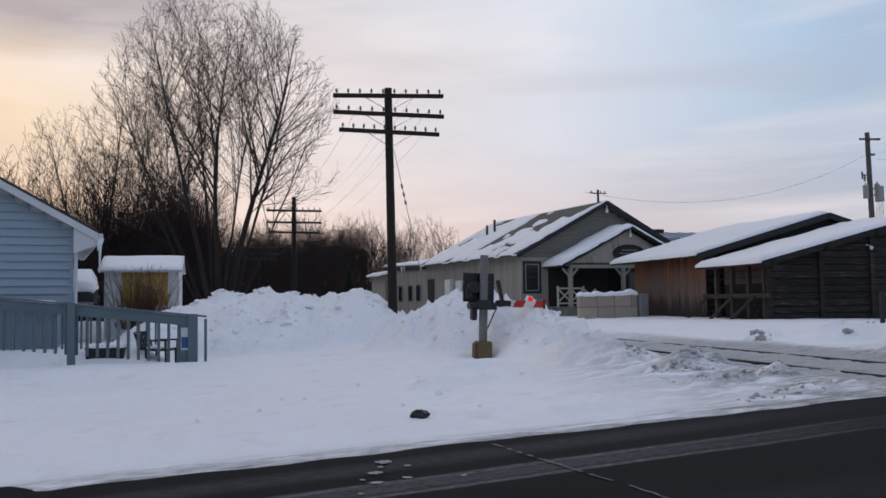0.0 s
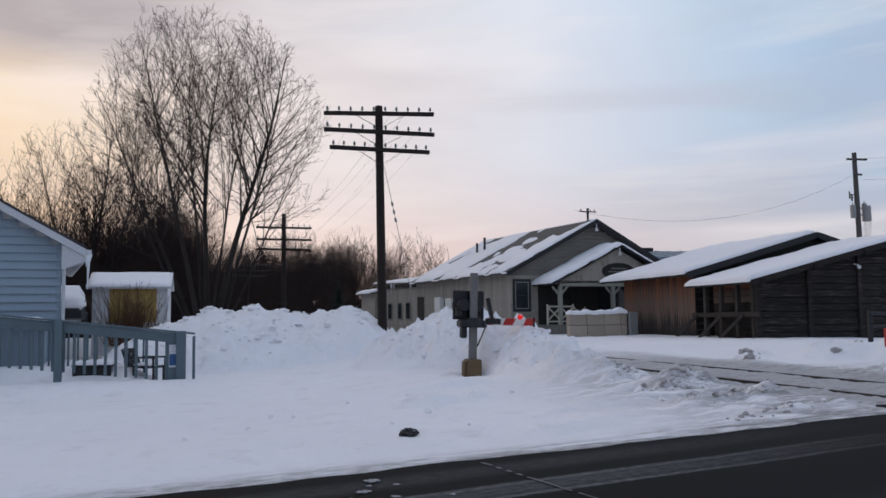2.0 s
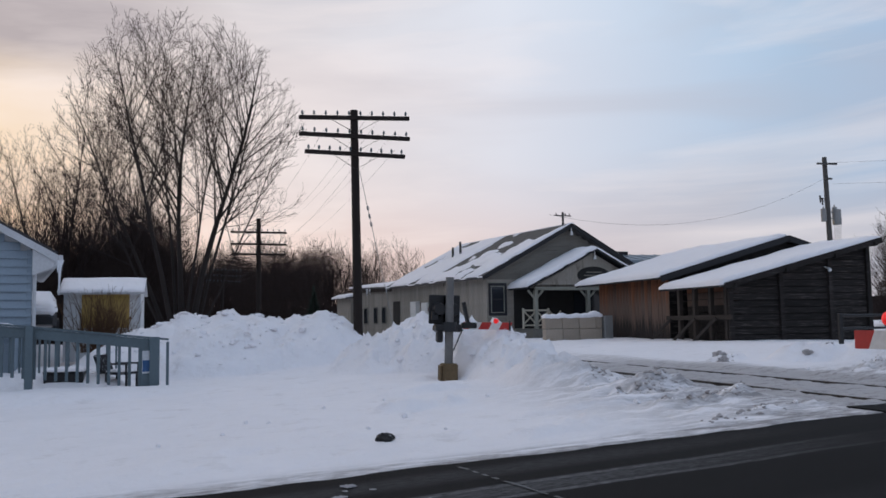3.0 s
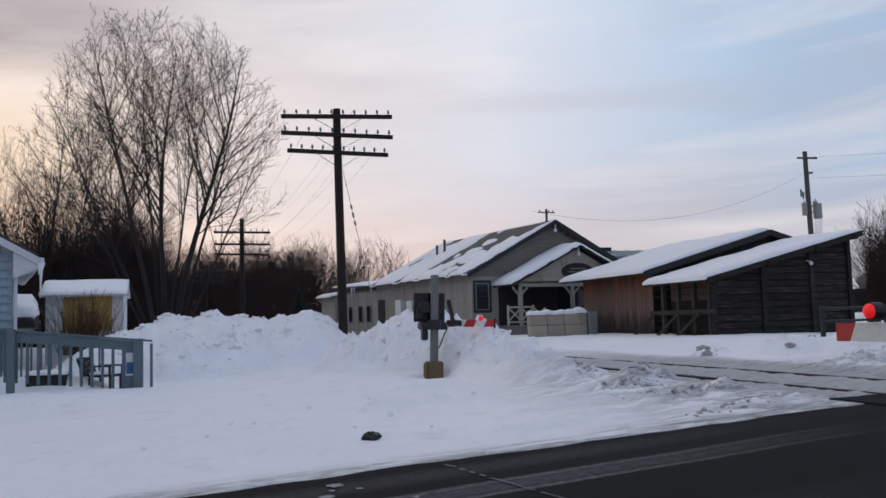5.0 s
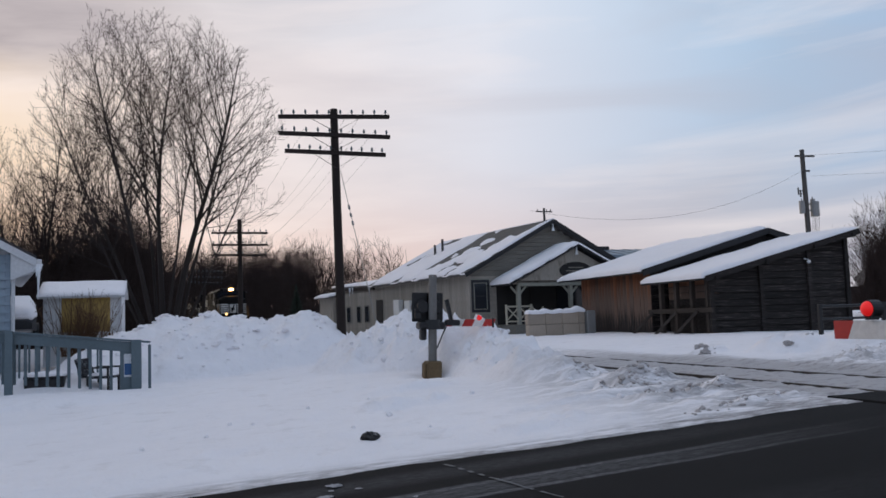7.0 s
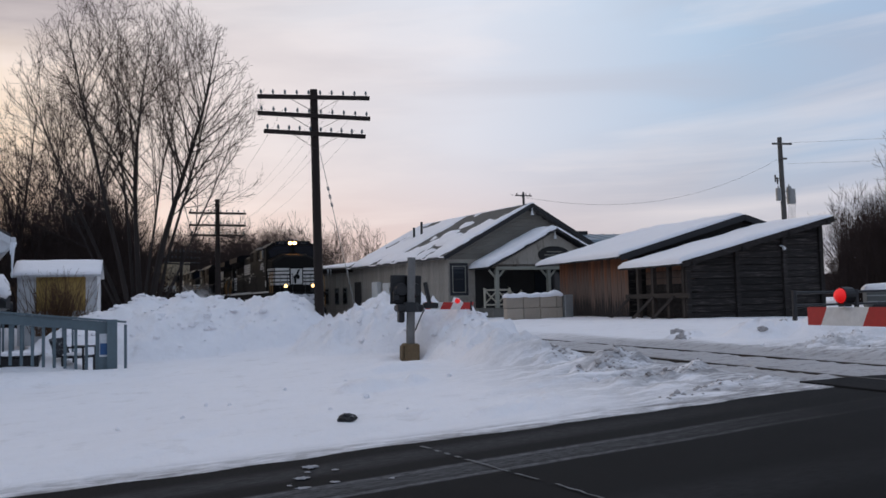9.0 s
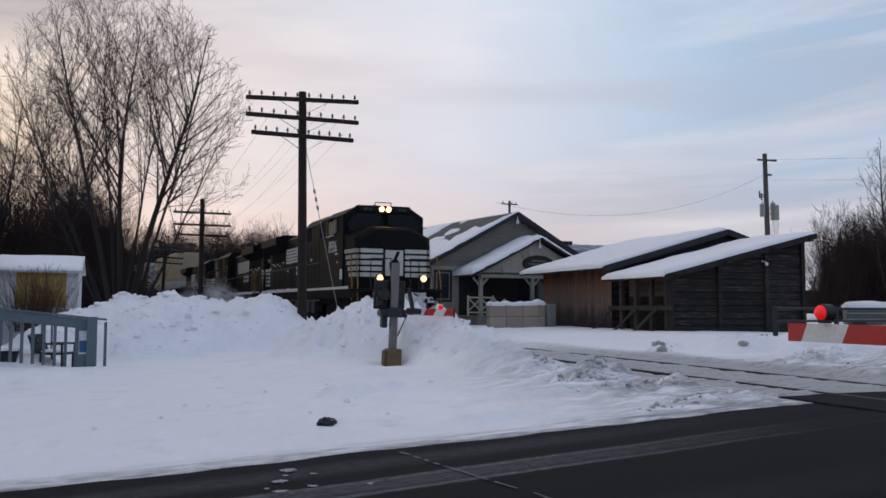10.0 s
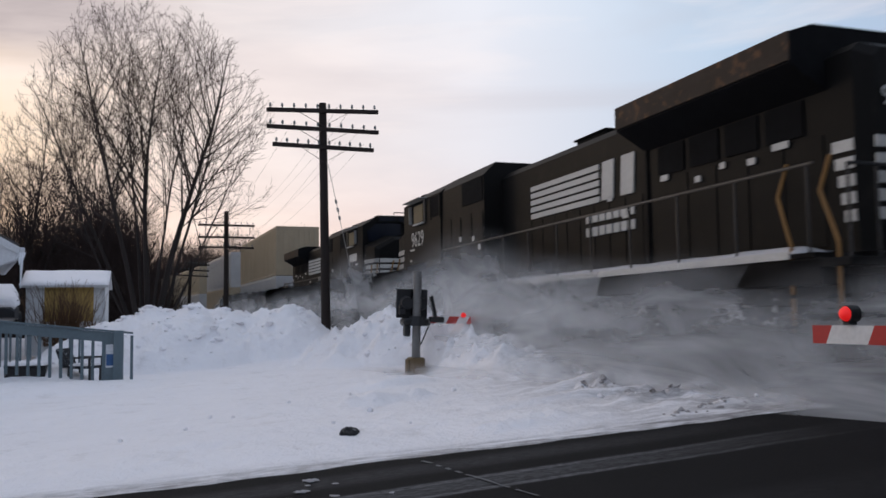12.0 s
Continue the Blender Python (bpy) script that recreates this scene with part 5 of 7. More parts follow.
def build_small_things():
    # clod of dirty ice on the shoulder
    bm = B()
    bmesh.ops.create_icosphere(bm, subdivisions=3, radius=0.07)
    for v in bm.verts:
        n = noise.noise(v.co * 13) + 0.6 * noise.noise(v.co * 30)
        v.co *= 1 + 0.6 * n
        v.co.x *= 1.35
        v.co.z = max(-0.06, v.co.z * 0.8)
    clod = part("ice_clod", bm, DIRT_ICE)
    clod.matrix_world = pose(-6.67, 8.85, land(-6.67, 8.85) + 0.03, 0, -12, 10)
    tagged(clod, "dark dirty clod of frozen slush on the snow", "clod")
    rng = random.Random(77)
    for i in range(60):
        x, y = rng.uniform(-9, 4), rng.uniform(8.2, 13.5)
        if abs(x) < 2 or rng.random() > 0.9:
            continue
        bm = B()
        r = rng.choice((0.015, 0.02, 0.025, 0.03, 0.04))
        bmesh.ops.create_icosphere(bm, subdivisions=2, radius=r)
        for v in bm.verts:
            v.co *= 1 + 0.5 * noise.noise(v.co * 30 + Vector((i, 0, 0)))
        ob = part("snow_clod", bm, DIRT_ICE if i % 9 == 0 else SNOW)
        ob.matrix_world = pose(x, y, land(x, y) + r * 0.4)
        tagged(ob, "small loose lump of snow beside the road", "snow lump", "loose lumps of snow")
    for x, y, r in ((-7.35, 7.15, 0.055), (-7.5, 6.75, 0.045), (-7.55, 6.4, 0.04), (-7.2, 6.9, 0.025), (-7.3, 6.45, 0.03), (-8.6, 5.9, 0.04), (-6.9, 6.3, 0.02), (-7.7, 6.1, 0.02), (-7.42, 6.95, 0.02), (-7.62, 6.55, 0.018)):
        bm = B()
        bmesh.ops.create_icosphere(bm, subdivisions=3, radius=r)
        for v in bm.verts:
            v.co *= 1 + 1.1 * noise.noise(v.co * 30 + Vector((x * 7, 0, 0))) + 0.6 * noise.noise(v.co * 80)
            v.co.z = max(-0.004, v.co.z * 0.12)
        ob = part("slush_patch", bm, SLUSH)
        ob.matrix_world = pose(x, y, grade(x) + 0.008)
        tagged(ob, "flat patch of slush on the road", "slush patch", "slush patches on the road")
    # dirty chunks thrown aside by the plough
    for x, y, r, flat in CHUNKS:
        bm = B()
        bmesh.ops.create_icosphere(bm, subdivisions=4, radius=r)
        for v in bm.verts:
            n = noise.noise(v.co * (1.6 / r) + Vector((x, y, 0))) + 0.6 * noise.noise(v.co * (4.5 / r)) + 0.3 * noise.noise(v.co * (10 / r))
            v.co *= 1 + 0.75 * n
            v.co.x *= 1.3
            v.co.z *= flat
        ob = part("slush_chunk", bm, BROWN_SLUSH, smooth=True)
        ob.matrix_world = pose(x, y, land(x, y) + r * flat * 0.05)
        tagged(ob, "dirty brown chunk of ploughed slush beside the rails", "slush chunk", "dirty chunks beside the rails")
    # broken clumps lying on the ploughed heaps
    st = Sticks()
    bm = B()
    bmesh.ops.create_icosphere(bm, subdivisions=2, radius=1)
    ball = [v.co.copy() for v in bm.verts]
    tris = [[v.index for v in f.verts] for f in bm.faces]
    bm.free()
    made = 0
    while made < 300:
        if rng.random() < 0.55:
            x, y = rng.uniform(-11, -4.6), rng.uniform(21.6, 25.4)
        else:
            x, y = rng.uniform(-4.6, -1.7), rng.uniform(14, 23)
        if land(x, y) < grade(x) + 0.30 + 0.55 * smooth(20, 27, y):
            continue
        made += 1
        r = rng.uniform(0.02, 0.055) if rng.random() < 0.85 else rng.uniform(0.06, 0.11)
        off, sq = Vector((x * 3, y * 3, 0)), rng.uniform(0.5, 0.9)
        base, c = len(st.v), Vector((x, y, land(x, y) + r * 0.25))
        for p in ball:
            k = r * (1 + 0.55 * noise.noise(p * 1.4 + off) + 0.25 * noise.noise(p * 3.5 + off))
            st.v.append(c + Vector((p.x * k * 1.2, p.y * k, p.z * k * sq)))
        st.f += [tuple(base + i for i in f) for f in tris]
    tagged(new("snow_clumps", st.mesh("snow_clumps", SNOW)), "broken clumps of snow on the ploughed heaps", "snow clumps", kind="stuff")
    # crumbs of dirty slush along the plough's windrows
    crumbs, made = Sticks(), 0
    while made < 420:
        ax, ay, bx, by, w, top = WINDROWS[rng.choice((0, 0, 0, 0, 1, 1, 2, 2, 4, 5, 5, 6))]
        t = rng.random()
        x, y = ax + (bx - ax) * t + rng.gauss(0, w * 0.4), ay + (by - ay) * t + rng.gauss(0, w * 0.4)
        if y < ROAD_FAR + 0.35 or abs(x) < 1.9:
            continue
        made += 1
        k0 = min(0.034, 0.007 + rng.expovariate(1 / 0.007))
        off, base, c = Vector((x * 5, y * 5, 0)), len(crumbs.v), Vector((x, y, land(x, y) + k0 * 0.1))
        for p in ball:
            k = k0 * (1 + 0.6 * noise.noise(p * 1.4 + off) + 0.3 * noise.noise(p * 3.5 + off))
            crumbs.v.append(c + Vector((p.x * k * 1.3, p.y * k, p.z * k * 0.8)))
        crumbs.f += [tuple(base + i for i in f) for f in tris]
    tagged(new("slush_crumbs", crumbs.mesh("slush_crumbs", BROWN_SLUSH)), "crumbs of dirty brown slush beside the road", "slush crumbs", kind="stuff")
    # leaning white stakes near the depot, and a white marker
    for x, y, h, lean in ((2.1, 37.5, 1.75, -7), (2.5, 37.8, 1.3, 1)):
        st = thing("marker_stake", "slim white marker stake standing in snow", "stake", pose(x, y, 0.3, 0, lean, 0))
        part("stake", box(B(), -0.045, 0.045, -0.02, 0.02, -0.2, h, bevel=0.006), WHITE_METAL, st)
    # black pipe railing across the road
    rail = thing("pipe_rail", "black steel pipe rail standing in snow", "railing", pose(7.0, 18.0, 0.06))
    for x in (0, 2.0, 4.0):
        part("post", box(B(), x - 0.05, x + 0.05, -0.05, 0.05, -0.2, 1.0, bevel=0.012), BLACK_METAL, rail)
    part("top_bar", rod(B(), (0, 0, 0.94), (4.0, 0, 0.94), 0.035), BLACK_METAL, rail)
    part("lower_bar", rod(B(), (0, 0, 0.62), (4.0, 0, 0.62), 0.03), BLACK_METAL, rail)


SLUSH = snow_material("grey_slush", (0.30, 0.30, 0.32), dirt=0.9, dirt_colour=(0.07, 0.07, 0.07))
BROWN_SLUSH = snow_material("brown_slush", (0.40, 0.37, 0.36), dirt=1.0, dirt_colour=(0.11, 0.085, 0.075))
DIRT_ICE = material("dirty_ice", (0.022, 0.021, 0.022), 0.6, dark=0.4, scale=9, fine=40, wear=(0.4, 0.4, 0.42), wear_at=0.58)


# ---- garden and yard things ----
CAR_DARK = material("dark_car_paint", (0.025, 0.026, 0.03), 0.4, dark=0.8, bump=0)
TRAILER = material("grey_green_panels", (0.10, 0.105, 0.10), 0.6, dark=0.8)
CUSHION = material("patterned_cushion", (0.02, 0.02, 0.024), 0.9, dark=0.5, scale=6, fine=30, bump=0.1, wear=(0.30, 0.31, 0.33), wear_at=0.55)
BLUE_ROOF = material("blue_grey_metal", (0.16, 0.20, 0.24), 0.5, dark=0.85)


def build_yard():
    # upholstered garden chair behind the railing
    chair = thing("garden_chair", "dark patterned garden chair dusted with snow", "chair", pose(-10.02, 20.75, -0.18, 0, 0, -25))
    bm = B()
    box(bm, -0.28, 0.28, -0.25, 0.27, 0.14, 0.2, None, 0.02)
    part("seat", bm, CUSHION, chair)
    bm = B()
    box(bm, -0.04, 0.04, -0.27, 0.27, 0.18, 0.62, pose(-0.28, 0, 0, 0, -22, 0), 0.02)
    part("backrest", bm, CUSHION, chair)
    for x in (-0.24, 0.24):
        for y in (-0.22, 0.24):
            part("leg", box(B(), x - 0.02, x + 0.02, y - 0.02, y + 0.02, -0.25, 0.15), BLACK_METAL, chair)
    for y in (-0.27, 0.27):
        part("armrest", box(B(), -0.3, 0.3, y - 0.03, y + 0.03, 0.36, 0.4, bevel=0.01), BLACK_METAL, chair)
        part("arm_post", box(B(), 0.24, 0.28, y - 0.02, y + 0.02, 0.16, 0.37), BLACK_METAL, chair)
    part("snow", snow_layer([(-0.24, -0.22, 0.2), (0.26, -0.22, 0.2), (0.26, 0.24, 0.2), (-0.24, 0.24, 0.2)], 0.08, 71, 8, 8), SNOW, chair, smooth=True)
    # low dark bench with snow on it
    bench = thing("garden_table", "low black garden table heaped with snow", "table", pose(-11.2, 20.9, -0.26))
    part("tabletop", box(B(), -0.42, 0.42, -0.3, 0.3, 0.27, 0.34, bevel=0.02), BLACK_METAL, bench)
    part("apron", box(B(), -0.40, 0.40, -0.28, 0.28, -0.05, 0.268, bevel=0.01), BLACK_METAL, bench)
    for x in (-0.36, 0.36):
        for y in (-0.25, 0.25):
            part("leg", box(B(), x - 0.03, x + 0.03, y - 0.03, y + 0.03, -0.2, 0.1), BLACK_METAL, bench)
    part("snow", snow_layer([(-0.42, -0.3, 0.34), (0.42, -0.3, 0.34), (0.42, 0.3, 0.34), (-0.42, 0.3, 0.34)], 0.07, 73, 12, 8), SNOW, bench, smooth=True)
    # deck wall by the house door, with a ledge of snow
    deck = thing("porch_deck", "pale blue panelled deck edge topped with snow", "deck")
    part("deck_wall", box(B(), -17.5, -12.45, 21.75, 22.6, -0.2, 0.98, bevel=0.01), BLUE, deck)
    part("snow", snow_layer([(-17.5, 21.7, 0.98), (-12.42, 21.7, 0.98), (-12.42, 22.6, 0.98), (-17.5, 22.6, 0.98)], 0.16, 75, 40, 6), SNOW, deck, smooth=True)
    # parked car under snow
    car = thing("parked_car", "dark parked car buried under thick snow", "car", pose(-14.2, 34.5, 0.75, 0, 0, 12))
    bm = B()

    def ring(y, half, low, belt, top):
        return [(-half, y, low), (-half, y, belt), (-half * 0.8, y, top), (half * 0.8, y, top), (half, y, belt), (half, y, low)]
    loft(bm, [ring(-2.2, 0.7, 0.4, 0.6, 0.7), ring(-2.0, 0.85, 0.35, 0.8, 0.9), ring(-0.9, 0.88, 0.3, 0.9, 0.98), ring(-0.2, 0.88, 0.3, 0.92, 1.42), ring(1.2, 0.88, 0.3, 0.92, 1.45), ring(2.0, 0.86, 0.35, 0.9, 1.0), ring(2.2, 0.75, 0.4, 0.7, 0.8)])
    part("body", bm, CAR_DARK, car)
    for x in (-0.86, 0.86):
        for y in (-1.35, 1.35):
            part("wheel", rod(B(), (x - 0.1, y, 0.3), (x + 0.1, y, 0.3), 0.32, sides=20), BLACK_METAL, car)
    bm = B()
    loft(bm, [ring(-2.15, 0.7, 0.7, 0.8, 0.92), ring(-1.9, 0.88, 0.84, 0.98, 1.1), ring(-0.9, 0.93, 0.9, 1.1, 1.22), ring(-0.2, 0.95, 0.9, 1.3, 1.62), ring(1.2, 0.95, 0.9, 1.3, 1.66), ring(2.0, 0.92, 0.86, 1.1, 1.22), ring(2.15, 0.75, 0.75, 0.9, 0.98)])
    part("snow", bm, SNOW, car, smooth=True)
    # utility trailer with a white lid of snow
    tr = thing("box_trailer", "grey green panelled trailer with snow on its lid", "trailer", pose(20.6, 27.6, 0.0, 0, 0, -40))
    part("body", box(B(), -1.25, 1.25, -0.9, 0.9, 0.35, 1.08, bevel=0.03), TRAILER, tr)
    for z in (0.55, 0.8):
        part("panel_rib", box(B(), -1.26, 1.26, -0.93, -0.902, z, z + 0.05), GREY_METAL, tr)
    for x in (-0.8, 0.8):
        part("wheel", rod(B(), (x, -0.95, 0.28), (x, -0.78, 0.28), 0.3, sides=18), BLACK_METAL, tr)
    part("snow", snow_layer([(-1.3, -0.95, 1.08), (1.3, -0.95, 1.08), (1.3, 0.95, 1.08), (-1.3, 0.95, 1.08)], 0.22, 79, 20, 10), SNOW, tr, smooth=True)
    # building with a blue metal roof beyond
    far = thing("metal_roofed_building", "distant low building with blue grey metal roof", "building", pose(24.5, 66, 0))
    part("wall", box(B(), 0.5, 19.5, 0, 9, -0.3, 5.6), BLUE_ROOF, far)
    part("roof", prism(B(), [(-0.2, 5.6), (9.2, 5.6), (9.2, 6.0), (4.5, 6.85), (-0.2, 6.0)], 0, 20, "x"), BLUE_ROOF, far)
    for i in range(16):
        part("roof_seam", bar(B(), (0.4 + i * 1.25, -0.2, 6.03), (0.4 + i * 1.25, 4.5, 6.88), 0.05, 0.05), BLUE_ROOF, far)
    part("ridge_vent", box(B(), 3.0, 5.0, 4.0, 5.0, 6.6, 7.1, bevel=0.03), FASCIA, far)


# across, along, size and flatness of the dirty chunks
CHUNKS = ((3.7, 15.2, 0.07, 0.8), (4.35, 15.3, 0.06, 0.7), (1.95, 15.6, 0.08, 0.9), (2.6, 16.7, 0.10, 0.9))


# ---- the train ----
LOCO_BLACK = material("dull_black_paint", (0.0080, 0.0075, 0.0073), 0.6, dark=0.62, scale=0.9, fine=26, bump=0.06, stretch=(1, 1, 0.45), wear=(0.0118, 0.0102, 0.0093), wear_at=0.57, gloss=0.07)
AIR_TANK = material("dusty_grey_tank", (0.03, 0.028, 0.027), 0.6, dark=0.6, scale=2, gloss=0.2)
LOCO_RAIL = material("worn_dark_handrail", (0.07, 0.062, 0.055), 0.6, dark=0.7, bump=0)
LOCO_GRIME = material("grimy_underframe", (0.014, 0.013, 0.0125), 0.9, dark=0.5, scale=3, fine=20, bump=0.3, wear=(0.09, 0.09, 0.093), wear_at=0.70, gloss=0.05)
LOCO_WHITE = material("dirty_white_stripe", (0.52, 0.50, 0.47), 0.6, dark=0.72, scale=3, wear=(0.24, 0.22, 0.20), wear_at=0.64)
LOCO_BROWN = material("dusty_brown_hood", (0.05, 0.038, 0.03), 0.8, dark=0.6, scale=2, wear=(0.11, 0.06, 0.035), wear_at=0.54, gloss=0.1)
RAIL_OCHRE = material("ochre_handrail", (0.22, 0.11, 0.03), 0.6, dark=0.8)
CAB_BLIND = material("tan_cab_lining", (0.20, 0.155, 0.09), 0.8)
PACKED = snow_material("packed_snow", (0.47, 0.46, 0.475), dirt=1.0, dirt_colour=(0.10, 0.10, 0.11))
HEADLAMP = glowing("lit_headlamp", (1.0, 0.60, 0.22), 3.2)
FILAMENT = glowing("lit_headlamp_core", (1.0, 0.47, 0.13), 260.0)
WHEEL_STEEL = material("wheel_steel", (0.03, 0.026, 0.023), 0.75, 0.2, dark=0.6, gloss=0.15)
DIGIT_WHITE = material("number_white", (0.44, 0.425, 0.40), 0.6, dark=0.85)
RADIATOR = material("radiator_grille", (0.009, 0.009, 0.010), 0.85, dark=0.5, scale=6, fine=50, bump=0.5, gloss=0.05)


CAB_GLASS = material("dark_cab_glass", (0.006, 0.008, 0.014), 0.2, bump=0, gloss=0.12)


def letters(text, size, mat, parent, m, name="number"):
    """Flat digits in the built-in font, as a mesh of their own."""
    cu = bpy.data.curves.new("digits", "FONT")
    cu.body, cu.size, cu.extrude, cu.align_x, cu.align_y, cu.offset = text, size, 0.004, "CENTER", "CENTER", 0.0
    tmp = new("digits", cu)
    dg = bpy.context.evaluated_depsgraph_get()
    me = bpy.data.meshes.new_from_object(tmp.evaluated_get(dg))
    bpy.data.objects.remove(tmp)
    me.materials.clear()
    me.materials.append(mat)
    ob = new(name, me)
    ob.parent = parent
    ob.matrix_local = m
    return ob


def loft(bm, sections):
    """Closed rings of equal length joined one after the other, with both ends capped."""
    rings = [[bm.verts.new(p) for p in s] for s in sections]
    n = len(rings[0])
    for a, b in zip(rings, rings[1:]):
        for i in range(n):
            bm.faces.new((a[i], a[(i + 1) % n], b[(i + 1) % n], b[i]))
    bm.faces.new(rings[0])
    bm.faces.new(list(reversed(rings[-1])))
    bmesh.ops.recalc_face_normals(bm, faces=bm.faces)
    return bm


def crust(at, nu, nv, seed, low, out):
    """A broken crust of snow on an upright surface: at(u, v) gives the surface, out points away from it."""
    bm, grid = B(), []
    out = Vector(out)
    for j in range(nv + 1):
        row = []
        for i in range(nu + 1):
            p = Vector(at(i / nu, j / nv))
            n = 0.6 * noise.noise((p.x * 2.2 + seed, p.y * 1.1, p.z * 3.0)) + 0.7 * noise.noise((p.x * 6, p.y * 4.0 + seed, p.z * 9)) + 0.4 * noise.noise((p.x * 14, p.y * 9, p.z * 18))
            row.append((p, n))
        grid.append(row)
    verts = [[bm.verts.new(p + out * max(0.004, 0.10 * (n - low))) for p, n in row] for row in grid]
    for j in range(nv):
        for i in range(nu):
            if sum(grid[b][a][1] for a, b in ((i, j), (i + 1, j), (i, j + 1), (i + 1, j + 1))) / 4 > low:
                bm.faces.new((verts[j][i], verts[j][i + 1], verts[j + 1][i + 1], verts[j + 1][i]))
    bmesh.ops.delete(bm, geom=[v for v in bm.verts if not v.link_faces], context="VERTS")
    bmesh.ops.solidify(bm, geom=bm.faces[:], thickness=0.01)
    return bm


WHEELSETS = []


def build_loco(number, logo_near, logo_far, snowy=1.0, brown=False, wide_sash=True):
    """Local axes: y runs back from the front coupler, x to the far side; z up from the rail heads."""
    lamp = HEADLAMP if snowy == 1.0 else CAB_GLASS
    loco = thing("locomotive", "black six-axle diesel locomotive with white nose stripes, caked with snow", "locomotive", group="locomotives of the train")
    # underframe and sill
    bm = B()
    box(bm, -1.5, 1.5, 1.6, 20.5, 1.28, 1.60, bevel=0.02)
    box(bm, -1.2, 1.2, 1.45, 20.95, 1.05, 1.4, bevel=0.02)
    part("underframe", bm, LOCO_GRIME, loco)
    for s in (-1, 1):
        for a, b in ((2.7, 6.9), (7.05, 20.0)):
            part("sill_stripe", box(B(), s * 1.5, s * 1.516, a, b, 1.60, 1.69), LOCO_WHITE, loco)
    part("walkway", box(B(), -1.5, 1.5, 6.0, 20.4, 1.604, 1.66), LOCO_GRIME, loco)
    # nose, with a shallow pitched top
    bm = B()
    def ring(y, half, zs, zc, low=1.62):
        return [(-half, y, low), (-half, y, zs), (-half * 0.52, y, zc), (half * 0.52, y, zc), (half, y, zs), (half, y, low)]
    loft(bm, [ring(2.3, 1.22, 3.28, 3.62), ring(2.42, 1.36, 3.36, 3.72), ring(3.5, 1.44, 3.5, 3.86)])
    nose = part("nose", bm, LOCO_BLACK, loco)
    # cab with sloped roof sides and raked windscreen
    bm = B()
    def cab(y, top):
        return [(-1.5, y, 1.62), (-1.5, y, 4.22), (-0.97, y, top), (0.97, y, top), (1.5, y, 4.22), (1.5, y, 1.62)]
    loft(bm, [cab(3.5, 4.56), cab(7.0, 4.58)])
    body = part("cab", bm, LOCO_BLACK, loco)
    bm = B()
    prism(bm, [(3.36, 4.32), (3.36, 4.56), (3.52, 4.60), (3.9, 4.60), (3.9, 4.32)], -0.95, 0.95, "x")
    part("header", bm, LOCO_BLACK, body)
    for s in (-1, 1):
        pane = part("windscreen", prism(B(), [(s * 0.12, 3.9), (s * 1.30, 3.62), (s * 1.36, 4.0), (s * 1.0, 4.3), (s * 0.12, 4.3)], 3.40, 3.455), CAB_GLASS, body, "dark windscreen pane")
        part("number_board", box(B(), s * 0.35, s * 0.92, 3.335, 3.36, 4.37, 4.52, bevel=0.004), CAB_GLASS, body)
        # side windows
        w = part("side_window", box(B(), s * 1.5, s * 1.512, 4.3, 5.66, 3.58, 4.18), RADIATOR, body, "dark open cab window")
        part("window_blind", box(B(), s * 1.513, s * 1.53, 4.62, 5.45, 3.62, 4.1), CAB_BLIND, w, "tan panel behind the cab window")
        part("window_post", box(B(), s * 1.513, s * 1.55, 5.62, 5.70, 3.56, 4.2), LOCO_RAIL, w)
        part("window_sill", box(B(), s * 1.513, s * 1.60, 4.72, 5.60, 3.545, 3.575), LOCO_WHITE, w)
        part("wind_deflector", box(B(), min(s * 1.513, s * 1.60), max(s * 1.513, s * 1.60), 4.33, 4.37, 3.62, 4.12), GREY_METAL, w)
        part("side_window", box(B(), s * 1.5, s * 1.512, 6.17, 6.87, 3.62, 4.17), RADIATOR, body, "dark rear cab window")
        for y in (6.10, 6.88):
            part("window_surround", box(B(), s * 1.5, s * 1.52, y, y + 0.06, 3.56, 4.2), LOCO_BLACK, body)
        part("sunshade", prism(B(), [(4.2, 4.21), (5.75, 4.21), (5.75, 4.24), (4.2, 4.24)], s * 1.5, s * 1.74, "x"), GREY_METAL, body)
        for z in (2.55, 2.85):
            part("builder_plate", box(B(), s * 1.5, s * 1.508, 4.15, 4.15 + (0.42 if z > 2.7 else 0.16), z, z + 0.05), LOCO_WHITE, body)
        part("cab_door_line", box(B(), s * 1.5, s * 1.508, 6.97, 7.0, 1.8, 4.2), RADIATOR, body)
        part("kick_panel", box(B(), s * 1.5, s * 1.51, 3.55, 3.85, 1.95, 2.3), LOCO_WHITE, body)
    for x in (-0.125, 0.125):
        light = part("headlamp", rod(B(), (x, 3.31, 4.45), (x, 3.36, 4.45), 0.095, sides=18), lamp, body, "lit warm white headlamp" if snowy == 1.0 else "unlit headlamp")
        if snowy == 1.0:
            part("lamp_core", rod(B(), (x, 3.300, 4.45), (x, 3.309, 4.45), 0.05, sides=12), FILAMENT, light)
    if number:
        for x in (-0.635, 0.635):
            letters(number, 0.15, LOCO_RAIL, body, Matrix(((1, 0, 0, x), (0, 0, -1, 3.33), (0, 1, 0, 4.445), (0, 0, 0, 1))))
    bm = B()
    for a, b in (((-0.3, 3.6, 4.6), (-0.3, 3.6, 4.72)), ((0.3, 3.6, 4.6), (0.3, 3.6, 4.72)), ((-0.3, 3.6, 4.72), (0.3, 3.6, 4.72))):
        rod(bm, a, b, 0.018, sides=5)
    part("roof_rail", bm, BLACK_FRAME, body)
